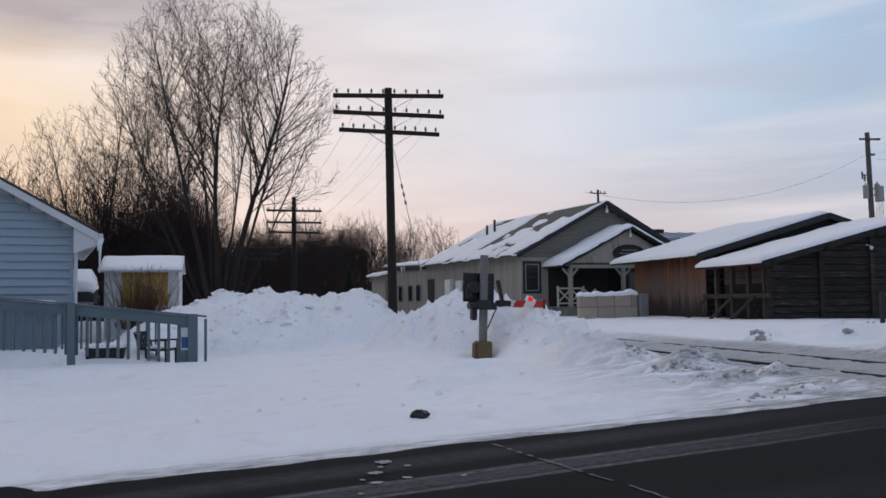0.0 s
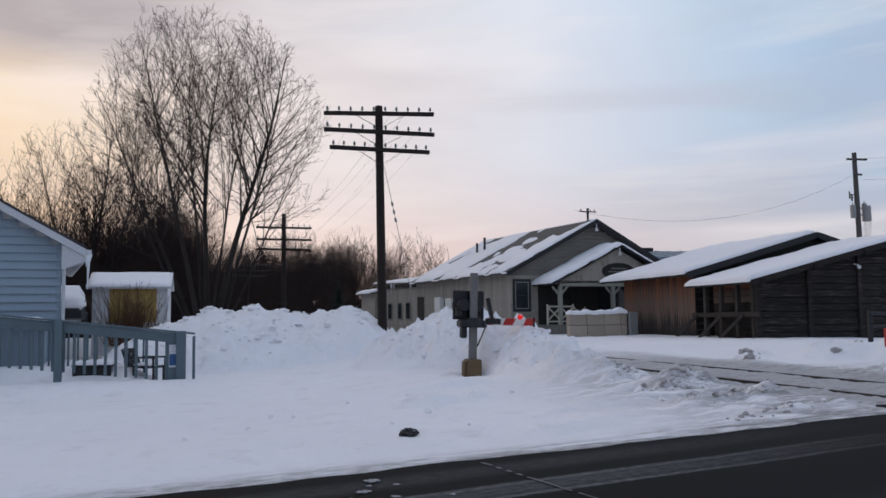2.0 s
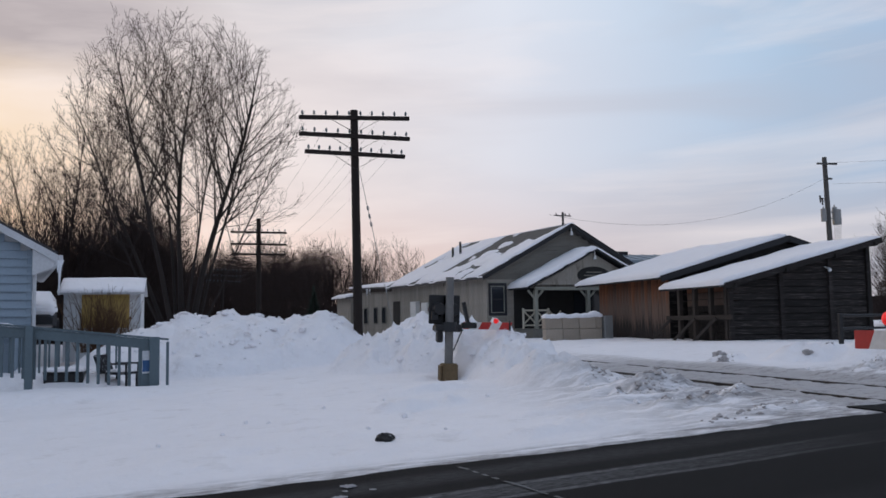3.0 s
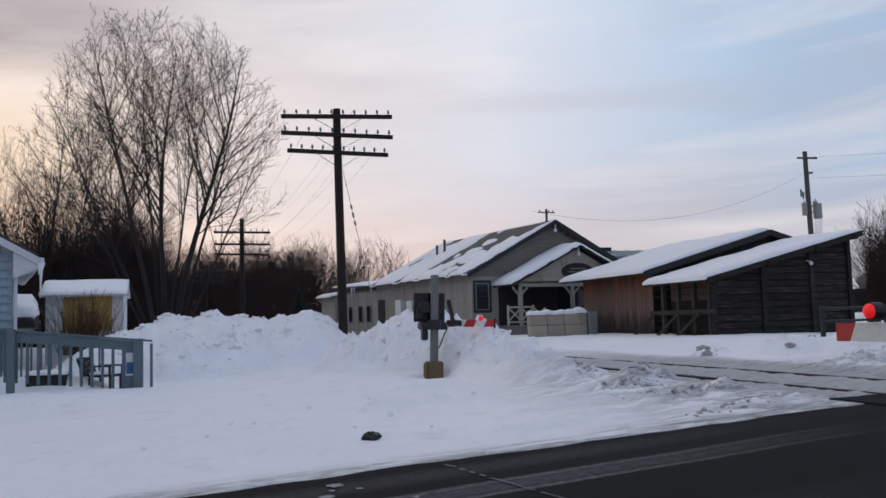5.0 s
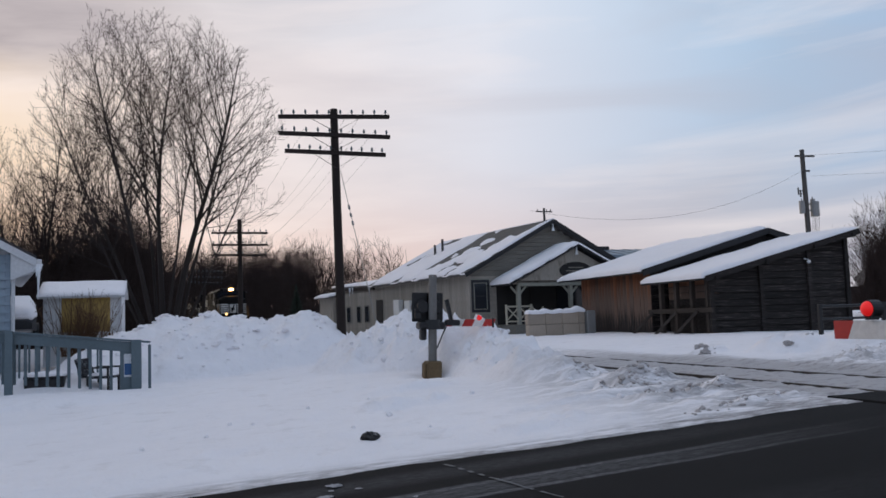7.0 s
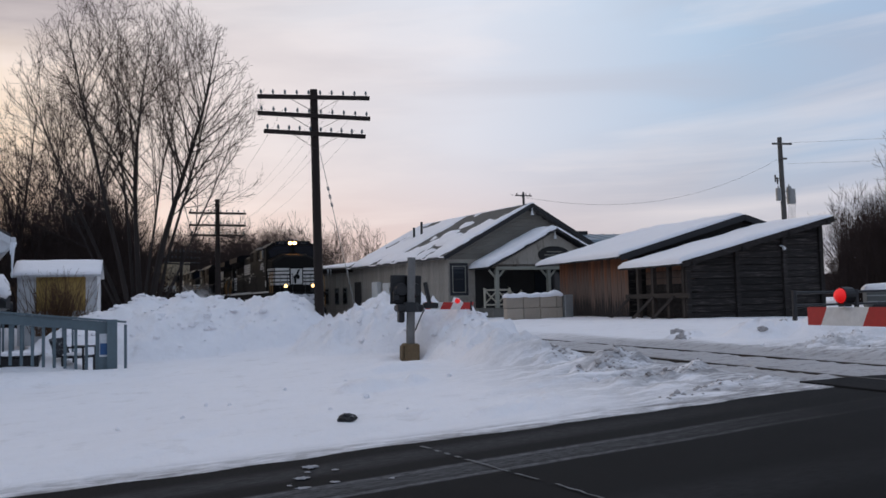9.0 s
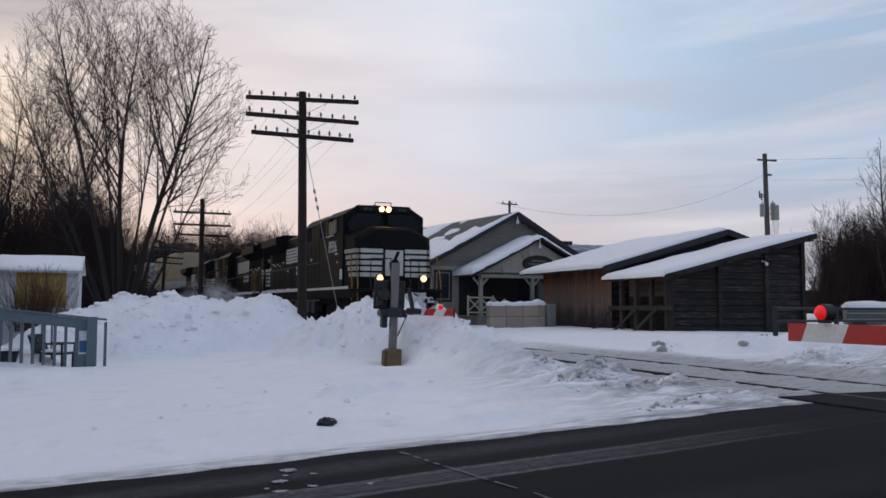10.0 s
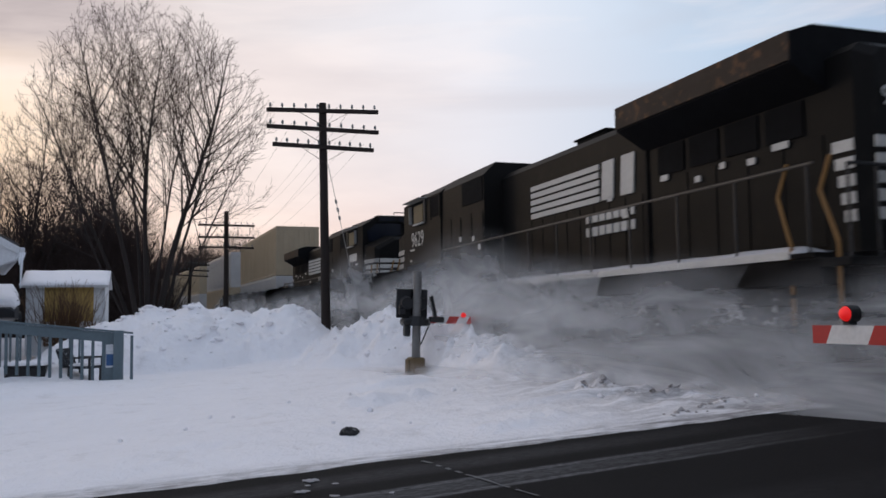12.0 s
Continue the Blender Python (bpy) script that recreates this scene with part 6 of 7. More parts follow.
    # five white bars round the nose with a pale panel in the middle
    for i in range(5):
        z = 2.90 - i * 0.205
        for s in (-1, 1):
            bm = B()
            x0, x1 = s * 0.40, s * 1.20
            box(bm, min(x0, x1), max(x0, x1), 2.275, 2.298, z - 0.068, z + 0.068)
            part("nose_stripe", bm, LOCO_WHITE, nose)
            bm = B()
            back = 3.42 - i * 0.12
            low = bm.verts.new((s * 1.235, 2.30, z - 0.068)), bm.verts.new((s * 1.235, 2.30, z + 0.068))
            cor = bm.verts.new((s * 1.375, 2.42, z - 0.068)), bm.verts.new((s * 1.375, 2.42, z + 0.068))
            h = 1.385 + (back - 2.42) * 0.07
            end = bm.verts.new((s * h, back, z - 0.068)), bm.verts.new((s * h, back, z + 0.068))
            bm.faces.new((low[0], cor[0], cor[1], low[1]))
            bm.faces.new((cor[0], end[0], end[1], cor[1]))
            bmesh.ops.solidify(bm, geom=bm.faces[:], thickness=0.006)
            part("nose_stripe", bm, LOCO_WHITE, nose)
    panel = part("nose_panel", box(B(), -0.31, 0.33, 2.27, 2.298, 2.05, 2.93, bevel=0.004), LOCO_WHITE, nose, "white panel with a dark emblem shape")
    part("emblem", prism(B(), [(-0.12, 2.1), (-0.02, 2.1), (0.0, 2.4), (0.14, 2.3), (0.2, 2.5), (0.1, 2.62), (0.22, 2.88), (0.1, 2.9), (-0.02, 2.62), (-0.18, 2.5)], 2.262, 2.269), LOCO_BLACK, panel)
    # equipment cabinet behind the cab and the long hood
    bm = B()
    def hood(y, half, top, cut=0.22):
        return [(-half, y, 1.66), (-half, y, top - cut), (-half + cut, y, top), (half - cut, y, top), (half, y, top - cut), (half, y, 1.66)]
    loft(bm, [hood(7.0, 1.46, 4.5, 0.3), hood(10.02, 1.46, 4.5, 0.3)])
    part("equipment_cabinet", bm, LOCO_BLACK, loco)
    bm = B()
    loft(bm, [hood(10.02, 1.0, 4.24, 0.15), hood(16.2, 1.0, 4.24, 0.15)])
    part("engine_hood", bm, LOCO_BLACK, loco)
    bm = B()
    loft(bm, [hood(16.2, 0.98, 4.1, 0.1), hood(20.55, 0.98, 4.1, 0.1), hood(20.75, 0.85, 4.0, 0.12)])
    rear = part("radiator_hood", bm, LOCO_BLACK, loco)
    # overhanging radiator wing
    bm = B()
    wing = [(-1.5, 3.92), (-1.5, 4.30), (-1.15, 4.42), (1.15, 4.42), (1.5, 4.30), (1.5, 3.92), (0.98, 3.62), (-0.98, 3.62)]
    prism(bm, wing, 16.1, 20.15)
    wob = part("radiator_wing", bm, RADIATOR, loco)
    for s in (-1, 1):
        part("wing_fascia", box(B(), s * 1.502, s * 1.525, 16.1, 20.15, 3.95, 4.3), LOCO_BROWN, wob, "dusty brown overhang")
    # roof fittings
    bm = B()
    box(bm, -0.62, 0.62, 13.0, 14.2, 4.2, 4.42, bevel=0.03)
    box(bm, -0.66, 0.66, 12.95, 14.25, 4.40, 4.44, bevel=0.01)
    part("exhaust_box", bm, LOCO_GRIME, loco)
    bm = B()
    for i, y in enumerate((10.9, 11.2, 11.5)):
        rod(bm, (-0.5, y, 4.2), (-0.5, y, 4.42), 0.05, 0.09, 8)
        rod(bm, (-0.5, y - 0.1, 4.4), (-0.5, y + 0.16, 4.4), 0.055, 0.10, 8)
    part("air_horn", bm, LOCO_GRIME, loco)
    # doors, vents and grilles along the hood
    for s in (-1, 1):
        for y in (7.05, 7.75, 8.5, 9.25):
            part("hood_door", box(B(), s * 1.46, s * 1.475, y + 0.03, y + 0.68, 1.8, 3.4, bevel=0.004), LOCO_BLACK, loco)
            part("door_gap", box(B(), s * 1.46, s * 1.468, y + 0.685, y + 0.745, 1.9, 3.3), RADIATOR, loco)
        part("dark_grille", box(B(), s * 1.46, s * 1.48, 8.58, 9.96, 3.62, 4.18), RADIATOR, loco, "black intake grille")
        for i in range(9):
            y = 11.1 + i * 0.55
            part("hood_door", box(B(), s * 1.0, s * 1.014, y + 0.02, y + 0.52, 1.75, 2.95, bevel=0.004), LOCO_BLACK, loco)
        for i in range(5):
            y = 16.6 + i * 0.7
            part("hood_door", box(B(), s * 0.98, s * 0.994, y + 0.02, y + 0.66, 1.75, 3.1, bevel=0.004), LOCO_BLACK, loco)
        for y, z in ((9.3, 2.72), (8.4, 2.78), (9.7, 2.5)):
            part("hood_lamp", box(B(), s * 1.475, s * 1.50, y, y + 0.1, z, z + 0.12), LOCO_WHITE, loco)
    for s in (-1, 1):
        for y, z, w in ((14.9, 2.95, 0.16), (15.4, 2.6, 0.22), (16.6, 3.05, 0.2), (17.5, 2.9, 0.14), (18.1, 3.0, 0.12), (18.7, 2.95, 0.16), (19.2, 3.05, 0.3)):
            part("latch_plate", box(B(), s * 1.014, s * 1.03, y, y + w, z, z + 0.09), LOCO_WHITE, loco)
        # recessed openings under the radiator wing
        for y in (16.5, 17.35, 18.2, 19.05):
            part("fan_opening", box(B(), s * 0.99, s * 1.006, y, y + 0.7, 3.15, 3.6), RADIATOR, loco)
        part("hood_seam", box(B(), s * 1.0, s * 1.012, 16.14, 16.2, 1.7, 4.0), RADIATOR, loco)
    # side badge: four long bars, a block, and two short bars below it
    for s, (a, b), sign in ((-1, logo_near, -1), (1, logo_far, 1)):
        x0, x1 = s * 1.004, s * 1.03
        # a is the end with the block
        d = 1 if b > a else -1
        for i in range(5):
            z = 3.62 - i * 0.145
            p, q = a + d * 1.35, b
            part("badge_bar", box(B(), min(x0, x1), max(x0, x1), min(p, q), max(p, q), z - 0.05, z + 0.05), DIGIT_WHITE, loco)
        part("badge_block", prism(B(), [(a + d * 1.26, 3.0), (a + d * 1.2, 3.68), (a + d * 0.80, 3.68), (a + d * 0.86, 3.0)], x0, x1, "x"), DIGIT_WHITE, loco)
        part("badge_block", prism(B(), [(a + d * 0.60, 3.0), (a + d * 0.54, 3.68), (a + d * 0.12, 3.68), (a + d * 0.18, 3.0)], x0, x1, "x"), DIGIT_WHITE, loco)
        for z in (2.72, 2.47):
            for k in range(7):
                p = a + d * (0.15 + k * 0.25)
                part("badge_letter_bar", box(B(), min(x0, x1) + s * 0.012, max(x0, x1) + s * 0.012, min(p, p + d * 0.19), max(p, p + d * 0.19), z - 0.08, z + 0.08), DIGIT_WHITE, loco)
        turn = Matrix(((0, 0, s, s * 1.512), (s, 0, 0, 4.9), (0, 1, 0, 3.14), (0, 0, 0, 1)))
        if number:
            letters(number, 0.60, DIGIT_WHITE, body, turn)
        else:
            part("number_bar", box(B(), s * 1.502, s * 1.51, 4.35, 5.45, 3.0, 3.28), DIGIT_WHITE, body)
    if number:
        for x in (-0.46, 0.46):
            letters(number, 0.33, DIGIT_WHITE, rear, Matrix(((-1, 0, 0, x), (0, 0, 1, 20.765), (0, 1, 0, 3.42), (0, 0, 0, 1))))
    # the rear end carries stripes too
    for i in range(5):
        z = 2.90 - i * 0.205
        for s in (-1, 1):
            x0, x1 = s * 0.22, s * 0.9
            part("end_stripe", box(B(), min(x0, x1), max(x0, x1), 20.75, 20.77, z - 0.068, z + 0.068), LOCO_WHITE, rear)
            part("end_stripe", box(B(), min(s * 0.985, s * 1.0), max(s * 0.985, s * 1.0), 20.2 + i * 0.04, 20.53, z - 0.068, z + 0.068), LOCO_WHITE, rear)
    # handrails
    for s in (-1, 1):
        x = s * 1.47
        part("handrail", rod(B(), (x, 7.0, 2.68), (x, 20.4, 2.68), 0.02, sides=6), LOCO_RAIL, loco)
        for i in range(11):
            y = 7.2 + i * 1.31
            part("stanchion", rod(B(), (x, y, 1.6), (x, y, 2.68), 0.018, sides=6), BLACK_METAL, loco)
        # end rails, and ochre grab irons at the steps
        for y, wide in ((1.55, 1.05), (20.9, 1.45)):
            part("end_rail", rod(B(), (s * 0.3, y, 2.6), (s * wide, y, 2.6), 0.02, sides=6), BLACK_METAL, loco)
            for q in (0.35, wide - 0.4, wide):
                part("stanchion", rod(B(), (s * q, y, 1.5), (s * q, y, 2.6), 0.018, sides=6), BLACK_METAL, loco)
        for y, y2 in ((1.62, 1.8), (2.35, 2.55), (20.75, 20.5), (20.0, 19.8)):
            bm = B()
            pts = [(x, y, 0.75), (x, y, 1.75), (x, y2, 2.35), (s * 1.40, y2 + 0.1, 2.75)]
            for u, v in zip(pts, pts[1:]):
                rod(bm, u, v, 0.024, sides=6)
            part("grab_iron", bm, RAIL_OCHRE, loco, "ochre yellow grab iron")
        # steps
        for y0 in (1.6, 19.85):
            for k, z in enumerate((0.42, 0.78, 1.14)):
                part("step", box(B(), min(s * 1.12, s * 1.5), max(s * 1.12, s * 1.5), y0, y0 + 0.75, z, z + 0.04), LOCO_GRIME, loco)
            bm = B()
            box(bm, min(s * 1.08, s * 1.12), max(s * 1.08, s * 1.12), y0 - 0.05, y0 + 0.85, 0.3, 1.5)
            part("step_well", bm, LOCO_GRIME, loco)
    # ends: platform, plough, coupler, hoses, ditch lamps
    for y, d in ((1.42, 1), (21.0, -1)):
        part("end_platform", box(B(), -1.5, 1.5, min(y + d * 0.05, y + d * 1.1), max(y + d * 0.05, y + d * 1.1), 1.48, 1.58, bevel=0.01), LOCO_GRIME, loco)
        bm = B()
        prism(bm, [(-1.45, 0.18), (1.45, 0.18), (1.45, 0.72), (0.5, 0.72), (0.5, 1.45), (-0.5, 1.45), (-0.5, 0.72), (-1.45, 0.72)], min(y, y + d * 0.12), max(y, y + d * 0.12))
        part("pilot", bm, LOCO_GRIME, loco)
        bm = B()
        rings = []
        for k in range(13):
            x = -1.5 + 3.0 * k / 12
            fwd = -d * (0.32 * (1 - (x / 1.5) ** 2))
            rings.append([(x, y + fwd - d * 0.10, 0.12), (x, y + fwd * 0.6 - d * 0.02, 0.34), (x, y + fwd * 0.5 - d * 0.08, 0.62), (x, y + d * 0.05, 0.62), (x, y + d * 0.05, 0.12)])
        loft(bm, rings)
        part("plough", bm, LOCO_GRIME, loco)
        bm = B()
        box(bm, -0.1, 0.1, min(y - d * 0.45, y + d * 0.3), max(y - d * 0.45, y + d * 0.3), 0.78, 1.0, None, 0.03)
        box(bm, -0.17, 0.17, min(y - d * 0.62, y - d * 0.4), max(y - d * 0.62, y - d * 0.4), 0.72, 1.08, None, 0.05)
        part("coupler", bm, LOCO_GRIME, loco)
        for x in (-0.75, -0.55, 0.5, 0.68, 0.85):
            bm = B()
            pts = [Vector((x, y - d * 0.02, 1.25)), Vector((x, y - d * 0.2, 1.0)), Vector((x * 0.9, y - d * 0.22, 0.72)), Vector((x * 0.8, y - d * 0.1, 0.6))]
            for u, v in zip(pts, pts[1:]):
                rod(bm, u, v, 0.024, sides=6)
            part("brake_hose", bm, BLACK_METAL, loco)
    for x in (-0.77, 0.77):
        bm = B()
        rod(bm, (x, 1.42, 1.94), (x, 1.62, 1.94), 0.13, sides=16)
        box(bm, x - 0.05, x + 0.05, 1.5, 1.6, 1.58, 1.85)
        holder = part("ditch_lamp", bm, BLACK_METAL, loco)
        part("lens", rod(B(), (x, 1.40, 1.94), (x, 1.419, 1.94), 0.105, sides=16), lamp, holder, "lit ditch lamp" if snowy == 1.0 else "unlit ditch lamp")
    # caked snow on the front and along the running gear
    if snowy:
        bm = B()
        bmesh.ops.create_icosphere(bm, subdivisions=5, radius=1)
        for v in bm.verts:
            n = noise.noise(v.co * 2.3) + 0.6 * noise.noise(v.co * 6) + 0.3 * noise.noise(v.co * 15)
            c = v.co * (1 + 0.16 * n)
            v.co = Vector((c.x * 1.25, 1.25 + c.y * 0.28, 0.46 + c.z * 0.34))
        part("caked_snow", bm, PACKED, loco, "white snow packed on the plough", smooth=True)
        bm = B()
        bmesh.ops.create_icosphere(bm, subdivisions=5, radius=1)
        for v in bm.verts:
            n = noise.noise(v.co * 2.0 + Vector((4, 1, 0))) + 0.6 * noise.noise(v.co * 5) + 0.3 * noise.noise(v.co * 14)
            c = v.co * (1 + 0.24 * n)
            v.co = Vector((0.12 + c.x * 0.62, 1.3 + c.y * 0.22, 1.0 + c.z * 0.42))
        part("caked_snow", bm, PACKED, loco, "snow packed round the coupler", smooth=True)
        bm = crust(lambda u, v: (-1.3 + 2.6 * u, 1.405, 0.72 + 0.75 * v), 120, 44, len(number) + 0.5, 0.2, (0, -1, 0))
        tagged(part("caked_snow", bm, PACKED, loco, "snow stuck to the front plate", smooth=True), "snow stuck to the front plate", kind="stuff")
    for cy in (4.75, 16.9):
        truck = part("truck_frame", box(B(), -0.9, 0.9, cy - 1.9, cy + 1.9, 0.62, 1.0, bevel=0.05), LOCO_GRIME, loco)
        for s in (-1, 1):
            bm = B()
            prism(bm, [(cy - 2.6, 0.55), (cy - 2.35, 1.08), (cy + 2.35, 1.08), (cy + 2.6, 0.55), (cy + 2.1, 0.36), (cy + 1.3, 0.42), (cy + 0.9, 0.58), (cy + 0.4, 0.36), (cy - 0.4, 0.36), (cy - 0.9, 0.58), (cy - 1.3, 0.42), (cy - 2.1, 0.36)], s * 0.95, s * 1.14, "x")
            part("side_frame", bm, LOCO_GRIME, truck)
            for k in (-1.85, 0, 1.85):
                part("axle_box", box(B(), min(s * 1.0, s * 1.22), max(s * 1.0, s * 1.22), cy + k - 0.2, cy + k + 0.2, 0.35, 0.72, bevel=0.03), LOCO_GRIME, truck)
            for k in (-1.3, 1.3):
                part("brake_cylinder", rod(B(), (s * 1.05, cy + k - 0.22, 1.08), (s * 1.05, cy + k + 0.22, 1.08), 0.12, sides=12), LOCO_GRIME, truck)
            if snowy > 1 or cy > 10:
                bm = crust(lambda u, v: (s * 1.225, cy - 2.5 + 5.0 * u, 0.40 + 0.75 * v), 170, 36, cy + s, 0.23, (s, 0, 0))
                tagged(part("caked_snow", bm, PACKED, truck, smooth=True), kind="stuff")
        for k in (-1.85, 0, 1.85):
            bm = B()
            for s in (-1, 1):
                rod(bm, (s * 0.68, 0, 0), (s * 0.82, 0, 0), 0.53, 0.53, 28)
                rod(bm, (s * 0.66, 0, 0), (s * 0.70, 0, 0), 0.56, 0.56, 28)
                for q in range(5):
                    an = 2 * math.pi * q / 5
                    rod(bm, (s * 0.81, 0.28 * math.cos(an), 0.28 * math.sin(an)), (s * 0.835, 0.28 * math.cos(an), 0.28 * math.sin(an)), 0.07, sides=8)
            rod(bm, (-0.95, 0, 0), (0.95, 0, 0), 0.09, sides=10)
            ws = part("wheelset", bm, WHEEL_STEEL, loco)
            ws.matrix_local = Matrix.Translation((0, cy + k, 0.53))
            WHEELSETS.append((ws, cy + k, 0.53))
    for s in (-1, 1):
        for y0, y1 in ((9.9, 11.86), (12.38, 14.06)):
            bm = B()
            rod(bm, (s * 1.22, y0 + 0.08, 1.05), (s * 1.22, y1 - 0.08, 1.05), 0.22, sides=18)
            for y, d in ((y0 + 0.08, -0.08), (y1 - 0.08, 0.08)):
                rod(bm, (s * 1.22, y, 1.05), (s * 1.22, y + d, 1.05), 0.22, 0.12, 18)
            part("air_tank", bm, AIR_TANK, loco, "dusty grey air tank")
        for y in (8.3, 9.2, 14.4):
            part("valve_box", box(B(), min(s * 1.0, s * 1.38), max(s * 1.0, s * 1.38), y, y + 0.6, 0.72, 1.25, bevel=0.03), AIR_TANK, loco)
        part("brake_pipe", rod(B(), (s * 1.4, 7.3, 1.22), (s * 1.4, 15.2, 1.22), 0.03, sides=6), LOCO_RAIL, loco)
    part("belly_gear", box(B(), -0.62, 0.62, 1.3, 20.2, 0.08, 1.3, bevel=0.03), LOCO_GRIME, loco)
    bm = B()
    prism(bm, [(-1.25, 0.45), (-0.9, 0.28), (0.9, 0.28), (1.25, 0.45), (1.25, 0.78), (-1.25, 0.78)], 8.1, 14.6)
    part("fuel_tank", bm, LOCO_GRIME, loco)
    for s in (-1, 1):
        part("walkway_snow", snow_layer([(s * 1.06, 10.5, 1.66), (s * 1.49, 10.5, 1.66), (s * 1.49, 20.2, 1.66), (s * 1.06, 20.2, 1.66)] if s > 0 else [(-1.49, 10.5, 1.66), (-1.06, 10.5, 1.66), (-1.06, 20.2, 1.66), (-1.49, 20.2, 1.66)], 0.10, 61 + s, 4, 40), PACKED, loco, smooth=True)
    return loco


TAN_BOX = material("tan_container", (0.36, 0.29, 0.20), 0.7, dark=0.8, scale=1)
GREY_BOX = material("grey_white_container", (0.42, 0.41, 0.40), 0.7, dark=0.8, scale=1)


def build_well_car(mats):
    car = thing("well_car", "double-stack container car with pale ribbed containers", "freight car", group="container cars of the train")
    bm = B()
    for s in (-1, 1):
        box(bm, min(s * 1.34, s * 1.46), max(s * 1.34, s * 1.46), 1.6, 20.4, 0.55, 1.15, bevel=0.02)
    box(bm, -1.3, 1.3, 0.5, 2.2, 0.9, 1.2, bevel=0.02)
    box(bm, -1.3, 1.3, 19.8, 21.5, 0.9, 1.2, bevel=0.02)
    box(bm, -1.3, 1.3, 2.2, 19.8, 0.32, 0.42)
    part("well_frame", bm, LOCO_GRIME, car)
    for j, mat in enumerate(mats):
        z = 0.43 + j * 2.93
        box_part = part("container", box(B(), -1.28, 1.28, 2.9, 19.1, z, z + 2.9, bevel=0.02), mat, car)
        bm = B()
        for s in (-1, 1):
            for i in range(40):
                y = 3.1 + i * 0.4
                box(bm, min(s * 1.281, s * 1.31), max(s * 1.281, s * 1.31), y, y + 0.16, z + 0.15, z + 2.75)
        for i in range(8):
            x = -1.12 + i * 0.3
            box(bm, x, x + 0.12, 2.86, 2.899, z + 0.15, z + 2.75)
        ribs = part("ribbing", bm, mat, box_part)
        tagged(ribs, kind="stuff")
    for cy in (1.3, 20.7):
        for k in (-0.9, 0.9):
            bm = B()
            for s in (-1, 1):
                rod(bm, (s * 0.68, 0, 0), (s * 0.82, 0, 0), 0.45, sides=20)
            rod(bm, (-0.9, 0, 0), (0.9, 0, 0), 0.08, sides=8)
            ws = part("wheelset", bm, WHEEL_STEEL, car)
            ws.matrix_local = Matrix.Translation((0, cy + k, 0.45))
            WHEELSETS.append((ws, cy + k, 0.45))
        for s in (-1, 1):
            part("side_frame", prism(B(), [(cy - 1.2, 0.4), (cy - 0.6, 0.75), (cy + 0.6, 0.75), (cy + 1.2, 0.4), (cy + 0.5, 0.3), (cy - 0.5, 0.3)], s * 0.9, s * 1.05, "x"), LOCO_GRIME, car)
    return car


# ---- blown snow ----
def powder_material():
    m = bpy.data.materials.new("blown_snow")
    m.use_nodes = True
    nt = m.node_tree
    nt.nodes.remove(nt.nodes["Principled BSDF"])
    out = nt.nodes["Material Output"]
    tc = nt.nodes.new("ShaderNodeTexCoord").outputs["Object"]
    ln = nt.nodes.new("ShaderNodeVectorMath")
    ln.operation = "LENGTH"
    nt.links.new(tc, ln.inputs[0])
    fall = nt.nodes.new("ShaderNodeMapRange")
    fall.interpolation_type = "SMOOTHSTEP"
    fall.inputs[1].default_value, fall.inputs[2].default_value, fall.inputs[3].default_value, fall.inputs[4].default_value = 0.05, 0.95, 1.0, 0.0
    nt.links.new(ln.outputs["Value"], fall.inputs[0])
    info = nt.nodes.new("ShaderNodeObjectInfo").outputs["Random"]
    comb = nt.nodes.new("ShaderNodeCombineXYZ")
    nt.links.new(maths(nt, "MULTIPLY", info, 30.0), comb.inputs[2])
    add = nt.nodes.new("ShaderNodeVectorMath")
    nt.links.new(tc, add.inputs[0])
    nt.links.new(comb.outputs[0], add.inputs[1])
    n = noise_tex(nt, add.outputs[0], 1.7, 5, 0.6, 0.8)
    k = ramp(nt, n, [(0.26, (0, 0, 0)), (0.66, (1, 1, 1))])
    a = maths(nt, "MULTIPLY", maths(nt, "MULTIPLY", fall.outputs[0], k), 0.74)
    mix = nt.nodes.new("ShaderNodeMixShader")
    tr, df, tl = nt.nodes.new("ShaderNodeBsdfTransparent"), nt.nodes.new("ShaderNodeBsdfDiffuse"), nt.nodes.new("ShaderNodeBsdfTranslucent")
    lift = nt.nodes.new("ShaderNodeCombineXYZ")
    lift.inputs[0].default_value, lift.inputs[1].default_value, lift.inputs[2].default_value = -0.55, -0.5, 0.67
    nt.links.new(lift.outputs[0], df.inputs["Normal"])
    df.inputs[0].default_value = tl.inputs[0].default_value = (0.97, 0.925, 0.905, 1)
    both = nt.nodes.new("ShaderNodeMixShader")
    nt.links.new(df.outputs[0], both.inputs[1])
    nt.links.new(tl.outputs[0], both.inputs[2])
    both.inputs[0].default_value = 0.25
    nt.links.new(a, mix.inputs[0])
    nt.links.new(tr.outputs[0], mix.inputs[1])
    nt.links.new(both.outputs[0], mix.inputs[2])
    nt.links.new(mix.outputs[0], out.inputs[0])
    return m


POWDER = powder_material()
PUFFS = []


